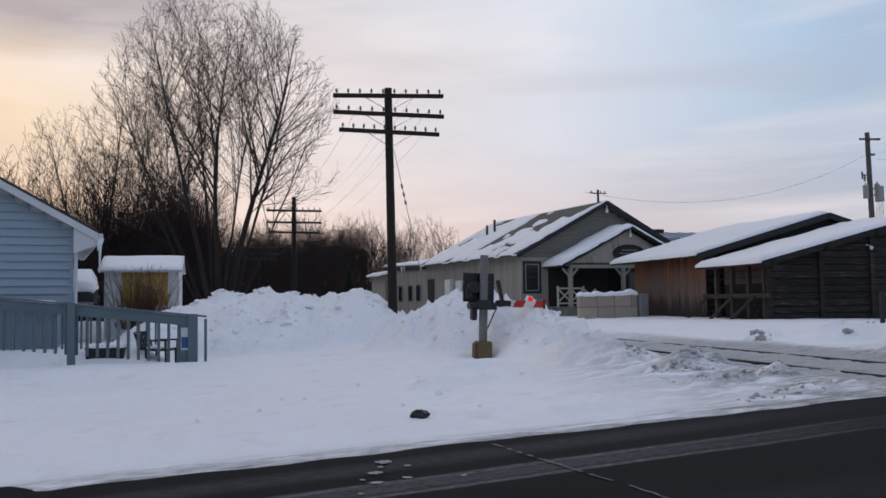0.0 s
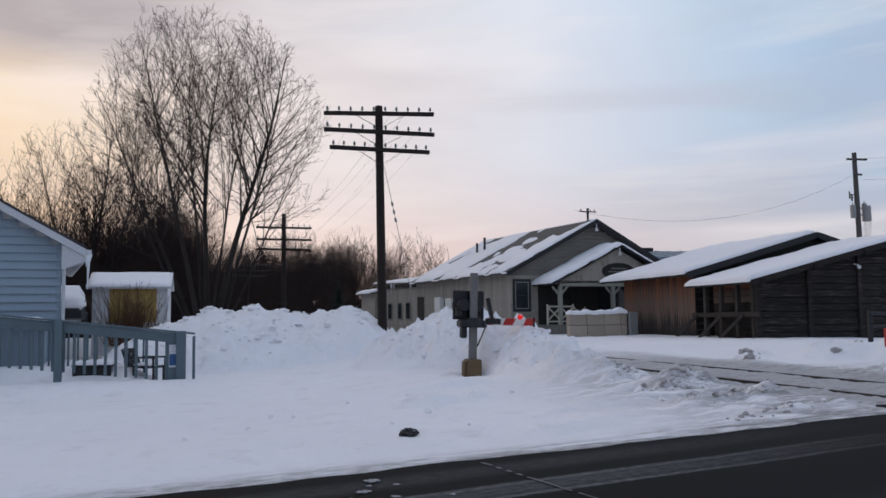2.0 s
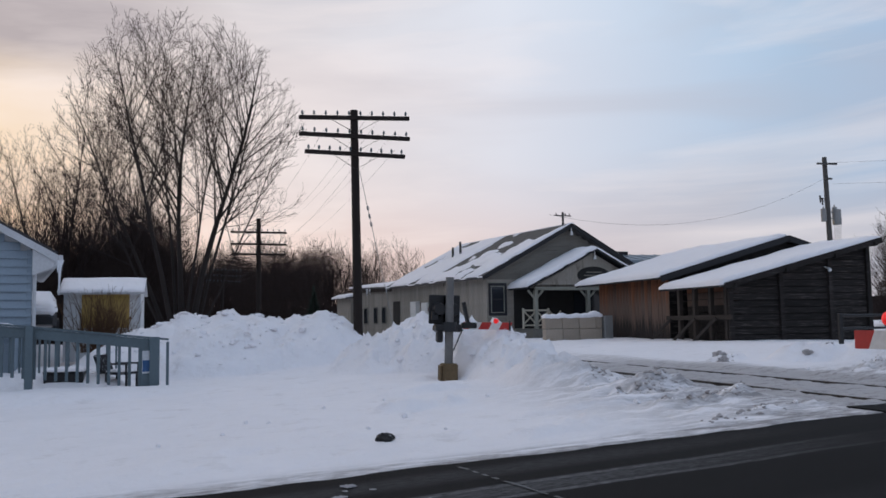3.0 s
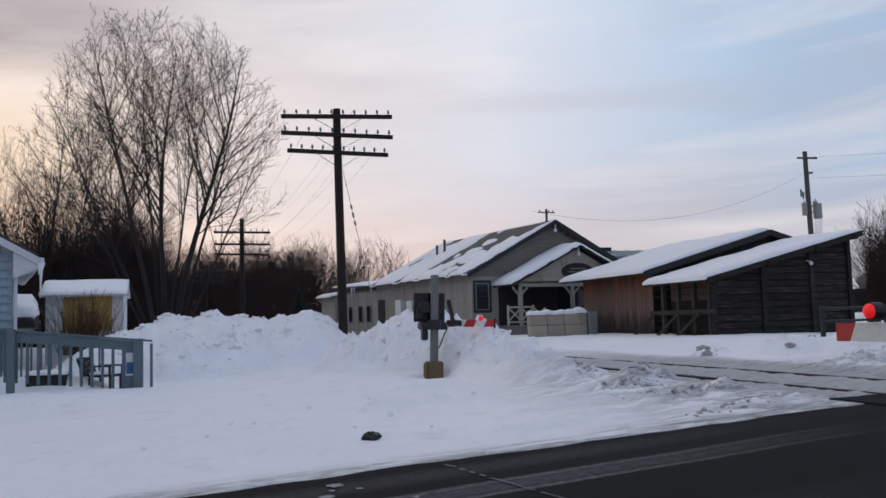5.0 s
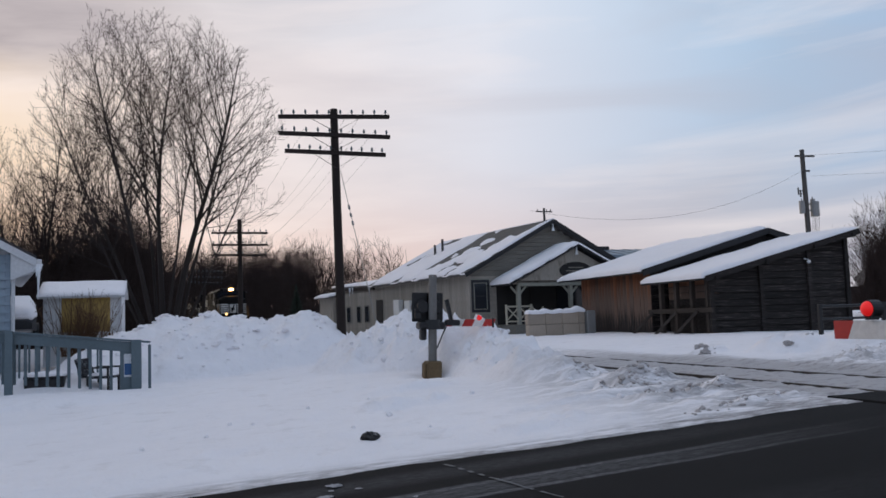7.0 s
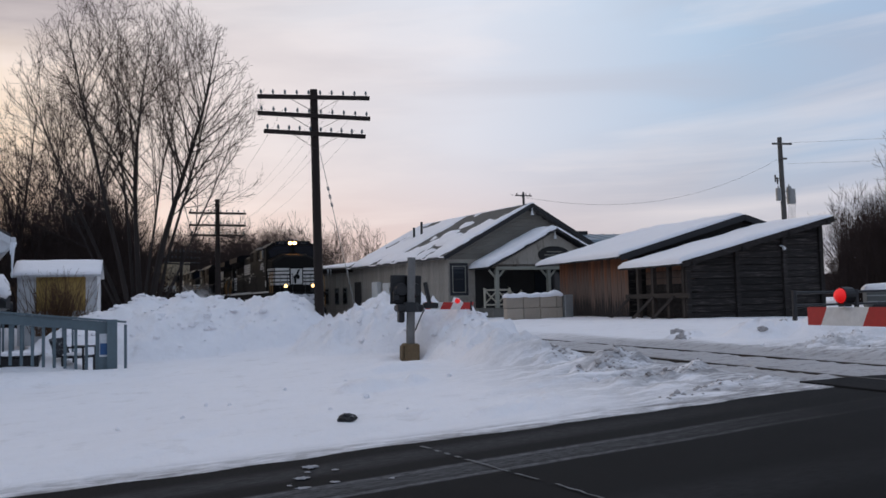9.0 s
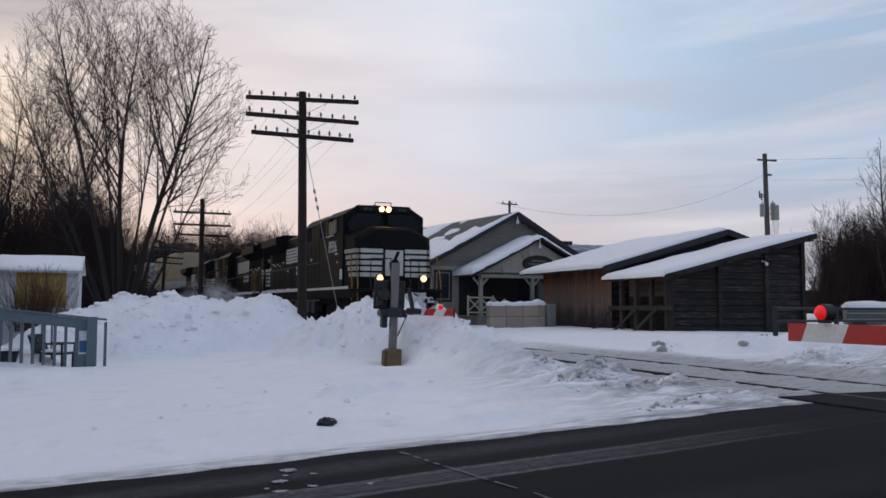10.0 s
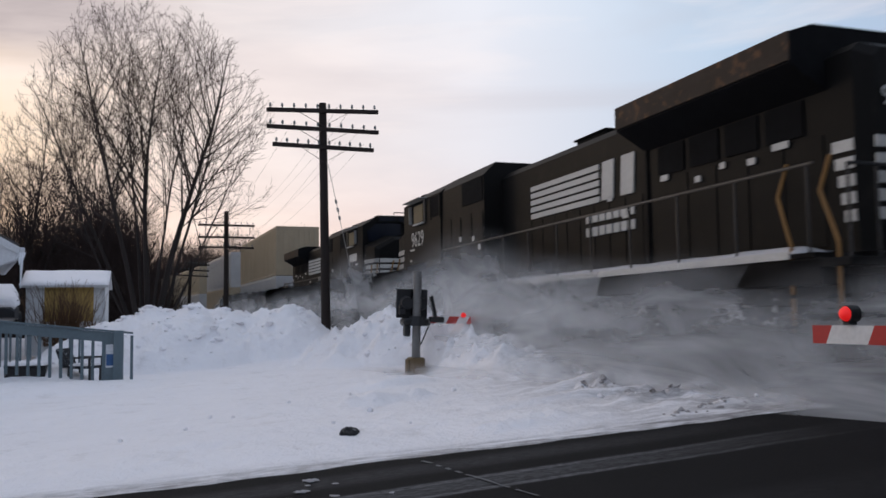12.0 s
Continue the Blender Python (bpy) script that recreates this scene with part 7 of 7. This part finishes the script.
def build_powder():
    """Drifts of powder that the train carries with it: shallow bowls with soft rims."""
    rng = random.Random(5)
    bm = B()
    bmesh.ops.create_grid(bm, x_segments=10, y_segments=10, size=1)
    for v in bm.verts:
        v.co.z = 0.22 * (v.co.x ** 2 + v.co.y ** 2) - 0.1
    me = mesh_of("snow_puff", bm, POWDER, True)
    rows = []
    back = 13.5
    while back < 88:
        swell = smooth(16, 34, back)
        if back > 17:
            rows.append((back + 1.0, rng.uniform(-1.9, -1.75), 0.75 + 0.5 * swell, 2.8, 0.85 + 0.3 * swell, -78))
        if back > 27:
            rows.append((back + 2.0, rng.uniform(-1.95, -1.7), 0.75 + 0.7 * swell * rng.random(), 2.6 + 1.2 * rng.random(), 0.9 + 0.6 * rng.random(), -78))
        if back > 30:
            rows.append((back + 0.7, rng.uniform(-2.2, -1.9), 1.0 + 0.7 * rng.random(), 2.0 + 0.9 * rng.random(), 1.1 + 0.7 * rng.random(), -52))
        rows.append((back, rng.uniform(-2.3, -1.9), 0.1 + 0.55 * swell, 3.6 + 1.2 * swell, 0.6 + 1.1 * swell, -78))
        if back > 21:
            rows.append((back + 1.3, rng.uniform(-3.0, -2.5), 0.1, 4.2 + 1.0 * swell, 0.45 + 0.45 * swell, -78))
        if back > 27:
            rows.append((back + 2.6, rng.uniform(-4.4, -3.6), -0.1, 4.2, 0.30, -78))
        back += 3.6
    for back, x, z, w, h, turn in rows:
        ob = tagged(new("blown_snow", me), "pale drift of powder snow whirled up by the train", "blown snow", "drifts of blown snow", "stuff")
        PUFFS.append((ob, back, x, z, w, h, rng.uniform(-7, 7), turn))


# ---- trees ----
BARK = material("bare_bark", (0.025, 0.019, 0.017), 0.9, dark=0.6, scale=3, fine=20, stretch=(1, 1, 0.3), bump=0.3)
TWIG = material("reddish_twigs", (0.052, 0.034, 0.028), 0.9, dark=0.7, scale=2, bump=0)
BRUSH = material("dark_brush", (0.038, 0.0275, 0.025), 0.95, dark=0.6, scale=0.6, bump=0, gloss=0.05)
NEEDLES = material("dark_needles", (0.02, 0.03, 0.02), 0.9, dark=0.6, bump=0)
STRAW = material("dry_stems", (0.12, 0.065, 0.035), 0.9, dark=0.7, bump=0)


class Sticks:
    """Tapered many-jointed tubes gathered into one mesh."""

    def __init__(self):
        self.v, self.f = [], []

    def limb(self, pts, radii, sides):
        base = len(self.v)
        for i, p in enumerate(pts):
            d = (pts[min(i + 1, len(pts) - 1)] - pts[max(i - 1, 0)]).normalized()
            a = d.orthogonal().normalized()
            b = d.cross(a)
            for k in range(sides):
                t = 2 * math.pi * k / sides
                self.v.append(p + (a * math.cos(t) + b * math.sin(t)) * radii[i])
        for i in range(len(pts) - 1):
            for k in range(sides):
                q = base + i * sides
                self.f.append((q + k, q + (k + 1) % sides, q + sides + (k + 1) % sides, q + sides + k))

    def mesh(self, name, mat):
        me = bpy.data.meshes.new(name)
        me.from_pydata([tuple(p) for p in self.v], [], self.f)
        me.materials.append(mat)
        return me


def grow(wood, twigs, rng, p, d, length, radius, level, top, lift=0.25, spread=38, kids=(7, 6, 5, 4), thin=0.0095):
    n = (9, 7, 5, 4, 3)[min(level, 4)]
    pts, radii, dirs = [p.copy()], [radius], [d.copy()]
    step = length / n
    for i in range(n):
        wob = Vector((rng.gauss(0, 1), rng.gauss(0, 1), rng.gauss(0, 0.6))) * (0.04 + 0.022 * level)
        d = (d + wob + Vector((0, 0, lift * (0.35 if level == 0 else 0.5)))).normalized()
        p = p + d * step
        pts.append(p.copy())
        dirs.append(d.copy())
        radii.append(max(thin * 0.7, radius * (1 - 0.85 * (i + 1) / n)))
    (wood if level < 2 else twigs).limb(pts, radii, (7, 6, 4, 3, 3)[min(level, 4)])
    if level >= top:
        return
    count = kids[min(level, len(kids) - 1)]
    for k in range(count):
        t = (0.16 if level == 0 else 0.12) + 0.8 * (k + rng.random() * 0.8) / count
        f = t * n
        i = min(n - 1, int(f))
        q = pts[i].lerp(pts[i + 1], f - i)
        az, tilt = rng.uniform(0, 2 * math.pi), radians(rng.uniform(spread * 0.6, spread * 1.25))
        a = dirs[i].orthogonal().normalized()
        b = dirs[i].cross(a)
        nd = (dirs[i] * math.cos(tilt) + (a * math.cos(az) + b * math.sin(az)) * math.sin(tilt)).normalized()
        nd.z = max(nd.z, -0.05)
        nl = length * (0.68 - 0.34 * t) * rng.uniform(0.8, 1.2)
        grow(wood, twigs, rng, q, nd, nl, max(thin, radii[i] * 0.55), level + 1, top, lift, spread, kids, thin)


def build_tree(at, size, label, seed, count=700, low=1.2, cone=0.8, twig=3, reach=0.35, fork=1.0, group=""):
    """A crown is filled with points, and each joins the branch that reaches it most directly.
    size: half widths across and along the track, and height."""
    rng = random.Random(seed)
    rx, ry, top = size
    mid, rz = top * 0.56, top * 0.46
    goals = []
    while len(goals) < count:
        p = np.array([rng.uniform(-1, 1), rng.uniform(-1, 1), rng.uniform(-1, 1)])
        d = float(np.dot(p, p))
        if d > 1 or rng.random() > 0.25 + 0.75 * d:
            continue
        q = np.array([p[0] * rx, p[1] * ry, mid + p[2] * rz])
        if q[2] < low + cone * math.hypot(q[0], q[1]):
            continue
        goals.append(q)
    goals.sort(key=lambda q: q[2] + 0.6 * math.hypot(q[0], q[1]))
    pts, par, length, way = [np.array([0, 0, -0.3]), np.array([0.0, 0.0, fork])], [-1, 0], [0.0, fork], [np.array([0, 0, 1.0])] * 2
    cap = 40000
    P, D, L = np.zeros((cap, 3)), np.zeros((cap, 3)), np.zeros(cap)
    n = 2
    P[:2], D[:2], L[:2] = pts, way, length
    for g in goals:
        v = g - P[1:n]
        d = np.linalg.norm(v, axis=1) + 1e-6
        cosine = np.einsum("ij,ij->i", v, D[1:n]) / d
        cost = d * (1 + 1.6 * np.clip(0.86 - cosine, 0, 2) * 2) + reach * L[1:n]
        k = int(np.argmin(cost)) + 1
        dist, start = d[k - 1], P[k].copy()
        steps_n = max(1, int(dist / 0.45))
        here, prev, heading = start, k, D[k].copy()
        for i in range(steps_n):
            left = g - here
            aim = left / (np.linalg.norm(left) + 1e-6)
            blend = (i + 1) / steps_n
            heading = heading * (0.16 * (1 - blend)) + aim * (0.84 + 0.16 * blend) + np.array([rng.gauss(0, 0.035), rng.gauss(0, 0.035), 0.03])
            heading /= np.linalg.norm(heading)
            here = here + heading * dist / steps_n
            P[n], D[n], L[n] = here, heading, L[prev] + dist / steps_n
            par.append(prev)
            prev = n
            n += 1
    # girth from the tips down
    kids = [[] for _ in range(n)]
    for i in range(1, n):
        kids[par[i]].append(i)
    girth = np.zeros(n)
    for i in range(n - 1, -1, -1):
        girth[i] = 0.010 if not kids[i] else sum(girth[c] ** 2.1 for c in kids[i]) ** (1 / 2.1)
    wood, twigs = Sticks(), Sticks()
    for i in range(n):
        for c in kids[i]:
            if par[c] == i and (i == 0 or c != min(kids[i], key=lambda q: -girth[q]) or par[i] < 0):
                chain = [i, c]
                while kids[chain[-1]]:
                    chain.append(min(kids[chain[-1]], key=lambda q: -girth[q]))
                r = [float(girth[q]) for q in chain]
                r[0] = r[1]
                big = r[0] > 0.035
                (wood if big else twigs).limb([Vector(P[q]) for q in chain], r, 7 if r[0] > 0.08 else 5 if big else 3)
        if not kids[i] or (girth[i] < 0.022 and rng.random() < 0.35):
            for _ in range(twig if not kids[i] else 1):
                d = Vector(D[i]) + Vector((rng.gauss(0, 0.42), rng.gauss(0, 0.42), rng.gauss(0.25, 0.3)))
                d.normalize()
                a = Vector(P[i])
                ln = rng.uniform(0.35, 0.95)
                b = a + d * ln * 0.5
                twigs.limb([a, b, b + (d + Vector((rng.gauss(0, 0.2), rng.gauss(0, 0.2), 0.2))).normalized() * ln * 0.5], [0.009, 0.007, 0.004], 3)
    tree = thing("bare_tree", label, "tree", Matrix.Translation(at), group)
    for name, st, mat in (("trunk", wood, BARK), ("crown", twigs, TWIG)):
        ob = new(name, st.mesh(name, mat))
        ob.parent = tree
    return tree


def shoot(wood, twigs, rng, p, d, length, radius, level, top, inside, thin):
    """A nearly straight ascending limb with side limbs along it, kept inside the crown."""
    while length > 0.3 and not inside(p + d * length):
        length *= 0.9
    n = (8, 6, 4, 2)[level]
    wob = (0.045, 0.055, 0.08, 0.12)[level]
    pts, radii, dirs = [p.copy()], [radius], [d.copy()]
    for i in range(n):
        d = (d + Vector((rng.gauss(0, 1), rng.gauss(0, 1), rng.gauss(0, 0.5))) * wob + Vector((0, 0, (0.03, 0.05, 0.06, 0.05)[level]))).normalized()
        p = p + d * length / n
        pts.append(p.copy())
        dirs.append(d.copy())
        radii.append(max(thin * 0.75, radius * (1 - 0.9 * (i + 1) / n)))
    (wood if level < 2 else twigs).limb(pts, radii, (8, 5, 3, 3)[level])
    if level >= top:
        return
    count = max(3, int((length * (1.6, 2.1, 2.7)[level])))
    for k in range(count):
        t = (0.37, 0.16, 0.10)[level] + (0.63, 0.84, 0.9)[level] * (k + rng.random()) / count
        f = min(t, 0.999) * n
        i = int(f)
        q = pts[i].lerp(pts[i + 1], f - i)
        az, tilt = rng.uniform(0, 2 * math.pi), radians(rng.uniform(24, 54))
        a = dirs[i].orthogonal().normalized()
        b = dirs[i].cross(a)
        nd = dirs[i] * math.cos(tilt) + (a * math.cos(az) + b * math.sin(az)) * math.sin(tilt)
        nd.z = max(nd.z, 0.0)
        nd.normalize()
        nl = length * ((0.50, 0.42, 0.40)[level] * (1 - (0.25, 0.4, 0.45)[level] * t)) * rng.uniform(0.7, 1.25)
        shoot(wood, twigs, rng, q, nd, max(nl, 0.35), max(thin, radii[i] * 0.5), level + 1, top, inside, thin)


def build_clump_tree(at, size, stems, label, seed, thin=0.0085):
    """Several stems that part near the ground and fan upwards into one domed crown."""
    rng = random.Random(seed)
    rx, ry, top = size
    mid, rz = top * 0.60, top * 0.41

    def inside(p):
        k = 1 + 0.10 * noise.noise(p * 0.35)
        return abs(p.x / rx) ** 2.4 + (p.y / ry) ** 2 + (max(0, p.z - mid) / rz) ** 2 < k and p.z > 0.5 + 0.35 * abs(p.x)
    wood, twigs = Sticks(), Sticks()
    for x, y, lean, away, reach, r in stems:
        d = Vector((math.sin(radians(lean)), math.sin(radians(away)), 1)).normalized()
        shoot(wood, twigs, rng, Vector((x, y, -0.3)), d, reach, r, 0, 3, inside, thin)
    tree = thing("bare_tree", label, "tree", Matrix.Translation(at))
    for name, st, mat in (("trunk", wood, BARK), ("crown", twigs, TWIG)):
        ob = new(name, st.mesh(name, mat))
        ob.parent = tree
    return tree


def build_trees():
    build_clump_tree((-8.95, 45, 0.2), (6.2, 4.8, 16.4), ((0.45, 0, 8, 0, 17, 0.19), (0.0, 0.2, -0.5, 3, 17, 0.16), (-0.15, -0.2, -12, -5, 16.5, 0.14), (-0.25, 0.1, -22, 4, 15.5, 0.11), (-0.4, 0, -31, -3, 12.5, 0.075), (0.5, 0.2, 17, 5, 16, 0.10), (0.55, -0.1, 28, -4, 13.5, 0.07), (0.15, -0.2, 4, -10, 16, 0.08), (-0.1, 0.3, -6, 8, 16.4, 0.09)), "tall bare tree with several upright stems and fine twigs", 3)
    build_clump_tree((-16.6, 60, 0.2), (4.6, 3.5, 15.4), ((0, 0, 2, 0, 14.5, 0.17), (0.1, 0, -18, 3, 12.5, 0.12), (0.2, 0.1, 20, -3, 12.5, 0.12), (0, 0, -30, -4, 10, 0.09)), "bare tree with a spreading crown behind the house", 8, 0.0085)
    build_tree((7.0, 64, 0.2), (1.6, 1.4, 7.2), "small bare tree behind the depot", 12, 90, 1.5, 0.8, 3, 0.13, 1.0)
    for i, (x, y, h) in enumerate(((39.5, 44, 9.5), (43.5, 43, 10.8), (47, 46, 10.2), (46, 50, 9.0), (51, 44, 11.5), (56, 46, 11.0))):
        tall = h * 1.3
        tree = build_clump_tree((x, y, 0), (tall * 0.2, tall * 0.2, tall), ((0, 0, 2 - i, 0, tall, 0.15), (0.1, 0, 12 - 3 * i, 4, tall * 0.85, 0.09), (-0.1, 0, -14, -3, tall * 0.7, 0.07)), "bare roadside tree with thin upright branches", 30 + i)
        tagged(tree, group="bare trees beyond the sheds")


def build_woods():
    """The tangled wood along the track, and the brush at its foot."""
    rng = random.Random(99)
    kinds = []
    for k in range(5):
        w = Sticks()
        grow(w, w, random.Random(200 + k), Vector((0, 0, -0.2)), Vector((rng.uniform(-0.1, 0.1), 0, 1)).normalized(), 8.0, 0.10, 0, 3, 0.2, 38, (9, 5, 3), 0.012)
        kinds.append((np.array([tuple(p) for p in w.v]), np.array(w.f)))
    V, F, n = [], [], 0
    spots = []
    for i in range(300):
        y = rng.uniform(54, 125)
        x = track_x(y) - rng.uniform(9, 60) if i > 110 else track_x(y) - rng.uniform(7.5, 17)
        spots.append((x, y, rng.uniform(0.75, 1.2)))
    for i in range(45):  # beyond the depot, where the track bends away
        y = rng.uniform(105, 190)
        spots.append((track_x(y) + rng.uniform(-14, 26), y, rng.uniform(0.6, 1.0)))
    for i in range(100):  # both sides of the track before it bends
        y = rng.uniform(82, 130)
        spots.append((track_x(y) + (rng.uniform(4.5, 17) if i % 3 else -rng.uniform(8, 11)), y, rng.uniform(0.7, 1.0)))
    for i in range(190):  # beyond the sheds, clear of their roofs
        y = rng.uniform(46, 115) if i % 2 else rng.uniform(46, 66)
        spots.append((0.96 * y - 8 + rng.uniform(0, 45), y, rng.uniform(0.6, 0.95)))
    for i in range(150):  # closing the view where the track bends out of sight
        y = rng.uniform(138, 195)
        spots.append((track_x(y) + rng.uniform(4.5, 26), y, rng.uniform(1.1, 1.6)))
    for i in range(45):  # the edge of the wood on the near side of the bend
        y = rng.uniform(72, 105)
        spots.append((track_x(y) - rng.uniform(7.8, 12), y, rng.uniform(0.65, 0.95)))
    for i in range(70):  # standing close past the end of the lean-to
        y = rng.uniform(47, 75)
        spots.append((0.945 * y - 8.6 + rng.uniform(0, 14), y, rng.uniform(0.7, 1.0)))
    for i in range(60):  # the near edge, to the left of the track
        y = rng.uniform(66, 100)
        spots.append((track_x(y) - rng.uniform(10, 16), y, rng.uniform(0.6, 0.9)))
    for i in range(60):  # thicket behind the tall tree
        y = rng.uniform(52, 84)
        spots.append((track_x(y) - rng.uniform(7.5, 24), y, rng.uniform(0.4, 0.65)))
    for x, y, s in spots:
        v, f = kinds[rng.randrange(5)]
        a = rng.uniform(0, 6.28)
        c, sn = math.cos(a), math.sin(a)
        V.append(np.stack([(v[:, 0] * c - v[:, 1] * sn) * s + x, (v[:, 0] * sn + v[:, 1] * c) * s + y, v[:, 2] * s], 1))
        F.append(f + n)
        n += len(v)
    me = bpy.data.meshes.new("woods")
    me.from_pydata(np.concatenate(V).tolist(), [], np.concatenate(F).tolist())
    me.materials.append(BRUSH)
    tagged(new("woods", me), "dense bare winter wood beside the track", "woods", kind="stuff")
    # brush: crowded thin stems with side shoots
    b = Sticks()
    for i in range(36000):
        zone = rng.random()
        if zone < 0.55:
            y = rng.uniform(50, 110)
            x = track_x(y) - 6.5 - rng.random() * 38
            if y < 56 and x > -8.5:
                continue
        elif zone < 0.64:
            y = rng.uniform(132, 170)
            x = track_x(y) + rng.uniform(5, 32)
        elif zone < 0.80:
            y = rng.uniform(84, 150)
            x = track_x(y) + rng.uniform(-22, 30)
            if abs(x - track_x(y)) < 5:
                continue
        else:
            y = rng.uniform(48, 80)
            x = 0.945 * y - 8.6 + rng.uniform(0, 36)
        p = Vector((x, y, 0))
        h = rng.uniform(1.5, 5.0) if zone < 0.55 or zone > 0.80 else rng.uniform(1.5, 4.2)
        d = Vector((rng.gauss(0, 0.25), rng.gauss(0, 0.25), 1)).normalized()
        r = rng.uniform(0.014, 0.032)
        b.limb([p, p + d * h * 0.5, p + d * h + Vector((rng.gauss(0, 0.4), rng.gauss(0, 0.4), 0))], [r, r * 0.8, r * 0.3], 3)
        for k in range(4):
            q = p + d * h * rng.uniform(0.2, 0.9)
            e = Vector((rng.gauss(0, 1), rng.gauss(0, 1), rng.uniform(0.1, 1.2))).normalized() * rng.uniform(0.5, 1.3)
            b.limb([q, q + e], [r * 0.7, r * 0.3], 3)
    tagged(new("brush", b.mesh("brush", BRUSH)), "dark tangled brush along the edge of the wood", "brush", kind="stuff")
    # wooded rise behind it all
    line = [(-85, 30), (-80, 100), (-45, 160), (0, 195), (60, 185), (120, 140), (170, 70), (185, 0)]
    vs, fs = [], []
    for (x0, y0), (x1, y1) in zip(line, line[1:]):
        for i in range(60):
            t = i / 60
            x, y = x0 + (x1 - x0) * t, y0 + (y1 - y0) * t
            h = 4.6 + 1.3 * noise.noise((x * 0.06, y * 0.06, 1)) + 0.9 * noise.noise((x * 0.6, y * 0.6, 2)) + 0.5 * rng.random()
            d = Vector((x, y, 0)).normalized() * 6
            vs += [(x, y, -0.5), (x + d.x * 0.4, y + d.y * 0.4, h), (x + d.x, y + d.y, -0.5)]
    for i in range(len(vs) // 3 - 1):
        a = i * 3
        fs += [(a, a + 3, a + 4, a + 1), (a + 1, a + 4, a + 5, a + 2)]
    me = bpy.data.meshes.new("backdrop")
    me.from_pydata(vs, [], fs)
    me.materials.append(BRUSH)
    tagged(new("backdrop", me), "dark wooded rise along the horizon", "backdrop", kind="structure")
    # shrub in front of the white shed
    s = Sticks()
    for i in range(170):
        p = Vector((-10.95 + rng.gauss(0, 0.35), 27.0 + rng.gauss(0, 0.2), 0.3))
        d = Vector((rng.gauss(0, 0.28), rng.gauss(0, 0.25), 1)).normalized()
        h = rng.uniform(0.8, 2.0)
        s.limb([p, p + d * h * 0.6, p + d * h + Vector((rng.gauss(0, 0.12), 0, 0))], [0.012, 0.009, 0.003], 3)
        for k in range(3):
            q = p + d * h * rng.uniform(0.3, 0.95)
            s.limb([q, q + Vector((rng.gauss(0, 0.15), rng.gauss(0, 0.15), rng.uniform(0.05, 0.3)))], [0.006, 0.003], 3)
    shrub = thing("shrub", "dry reddish brown shrub before the white shed", "shrub")
    ob = new("stem_tangle", s.mesh("stem_tangle", STRAW))
    ob.parent = shrub
    tagged(ob, kind="stuff")
    # one small dark conifer by the depot's far end
    fir = thing("conifer", "small dark conifer beyond the depot", "tree", Matrix.Translation((2.3, 78, 0)))
    c = Sticks()
    part("trunk", rod(B(), (0, 0, -0.2), (0, 0, 4.6), 0.09, 0.02, 7), BARK, fir)
    for i in range(900):
        z = 0.4 + 4.1 * rng.random() ** 1.2
        reach = (4.7 - z) * 0.30 * rng.uniform(0.5, 1.1)
        a = rng.uniform(0, 6.28)
        q = Vector((0, 0, z))
        e = Vector((math.cos(a) * reach, math.sin(a) * reach, -0.15 * reach + rng.gauss(0, 0.08)))
        c.limb([q + e * 0.25, q + e], [0.05, 0.015], 3)
    ob = new("crown", c.mesh("crown", NEEDLES))
    ob.parent = fir


# ---- the place ----
build_ground()
build_road()
build_shed_a()
build_shed_b()
build_depot()
build_block_wall()
build_house()
build_fence()
build_far_railing()
build_coop()
build_poles()
build_utility_pole()
build_signal()
build_near_gate()
build_trees()
build_woods()
lead = build_loco("8936", (11.65, 15.9), (15.9, 11.65))
second = build_loco("9629", (11.65, 15.9), (15.95, 11.65), 2.0)
third = build_loco("", (11.65, 15.9), (15.9, 11.65), 2.0)
cars = [build_well_car(m) for m in ((GREY_BOX, TAN_BOX), (TAN_BOX, GREY_BOX), (GREY_BOX, TAN_BOX), (TAN_BOX, TAN_BOX))]
build_powder()
build_yard()
build_small_things()
build_track()


# ---- what moves ----
SPEED = 20.6


def front(t):
    """Distance along the track of the leading coupler."""
    return 16.0 - SPEED * (t - 10.5)


def on_track(y, length, reverse=False):
    """Pose of a vehicle whose leading end is at y: both its ends sit on the track."""
    a, b = Vector((track_x(y + 3), y + 3, track_z(y + 3))), Vector((track_x(y + length - 3), y + length - 3, track_z(y + length - 3)))
    turn, climb = math.degrees(math.atan2(-(b.x - a.x), b.y - a.y)), math.degrees(math.atan2(b.z - a.z, (b - a).length))
    if reverse:
        m = b + (b - a).normalized() * 3
        return pose(m.x, m.y, m.z, -climb, 0, turn + 180)
    m = a - (b - a).normalized() * 3
    return pose(m.x, m.y, m.z, climb, 0, turn)


def motions():
    times = [i * 0.4 for i in range(31)]
    for ob, behind, length, rev in ((lead, 0, 21.62, False), (second, 21.62, 21.62, True), (third, 41.6, 21.62, False), *((c, 63.2 + 22.0 * i, 22.0, False) for i, c in enumerate(cars))):
        walk(ob, [(t, on_track(front(t) + behind, length, rev)) for t in times])
    for ws, y, r in WHEELSETS:
        sense = -1 if ws.parent is second else 1
        walk(ws, [(f / FPS, pose(0, y, r, sense * math.degrees(SPEED * f / FPS / r) % 360, 0, 0)) for f in range(0, 361)])
    for ob, back, x, z, w, h, tilt, turn in PUFFS:
        ob.scale = (w, h, 0.8)
        walk(ob, [(t, pose(track_x(front(t) + back) + x, front(t) + back, z + track_z(front(t) + back), 90, tilt, turn)) for t in times])


motions()
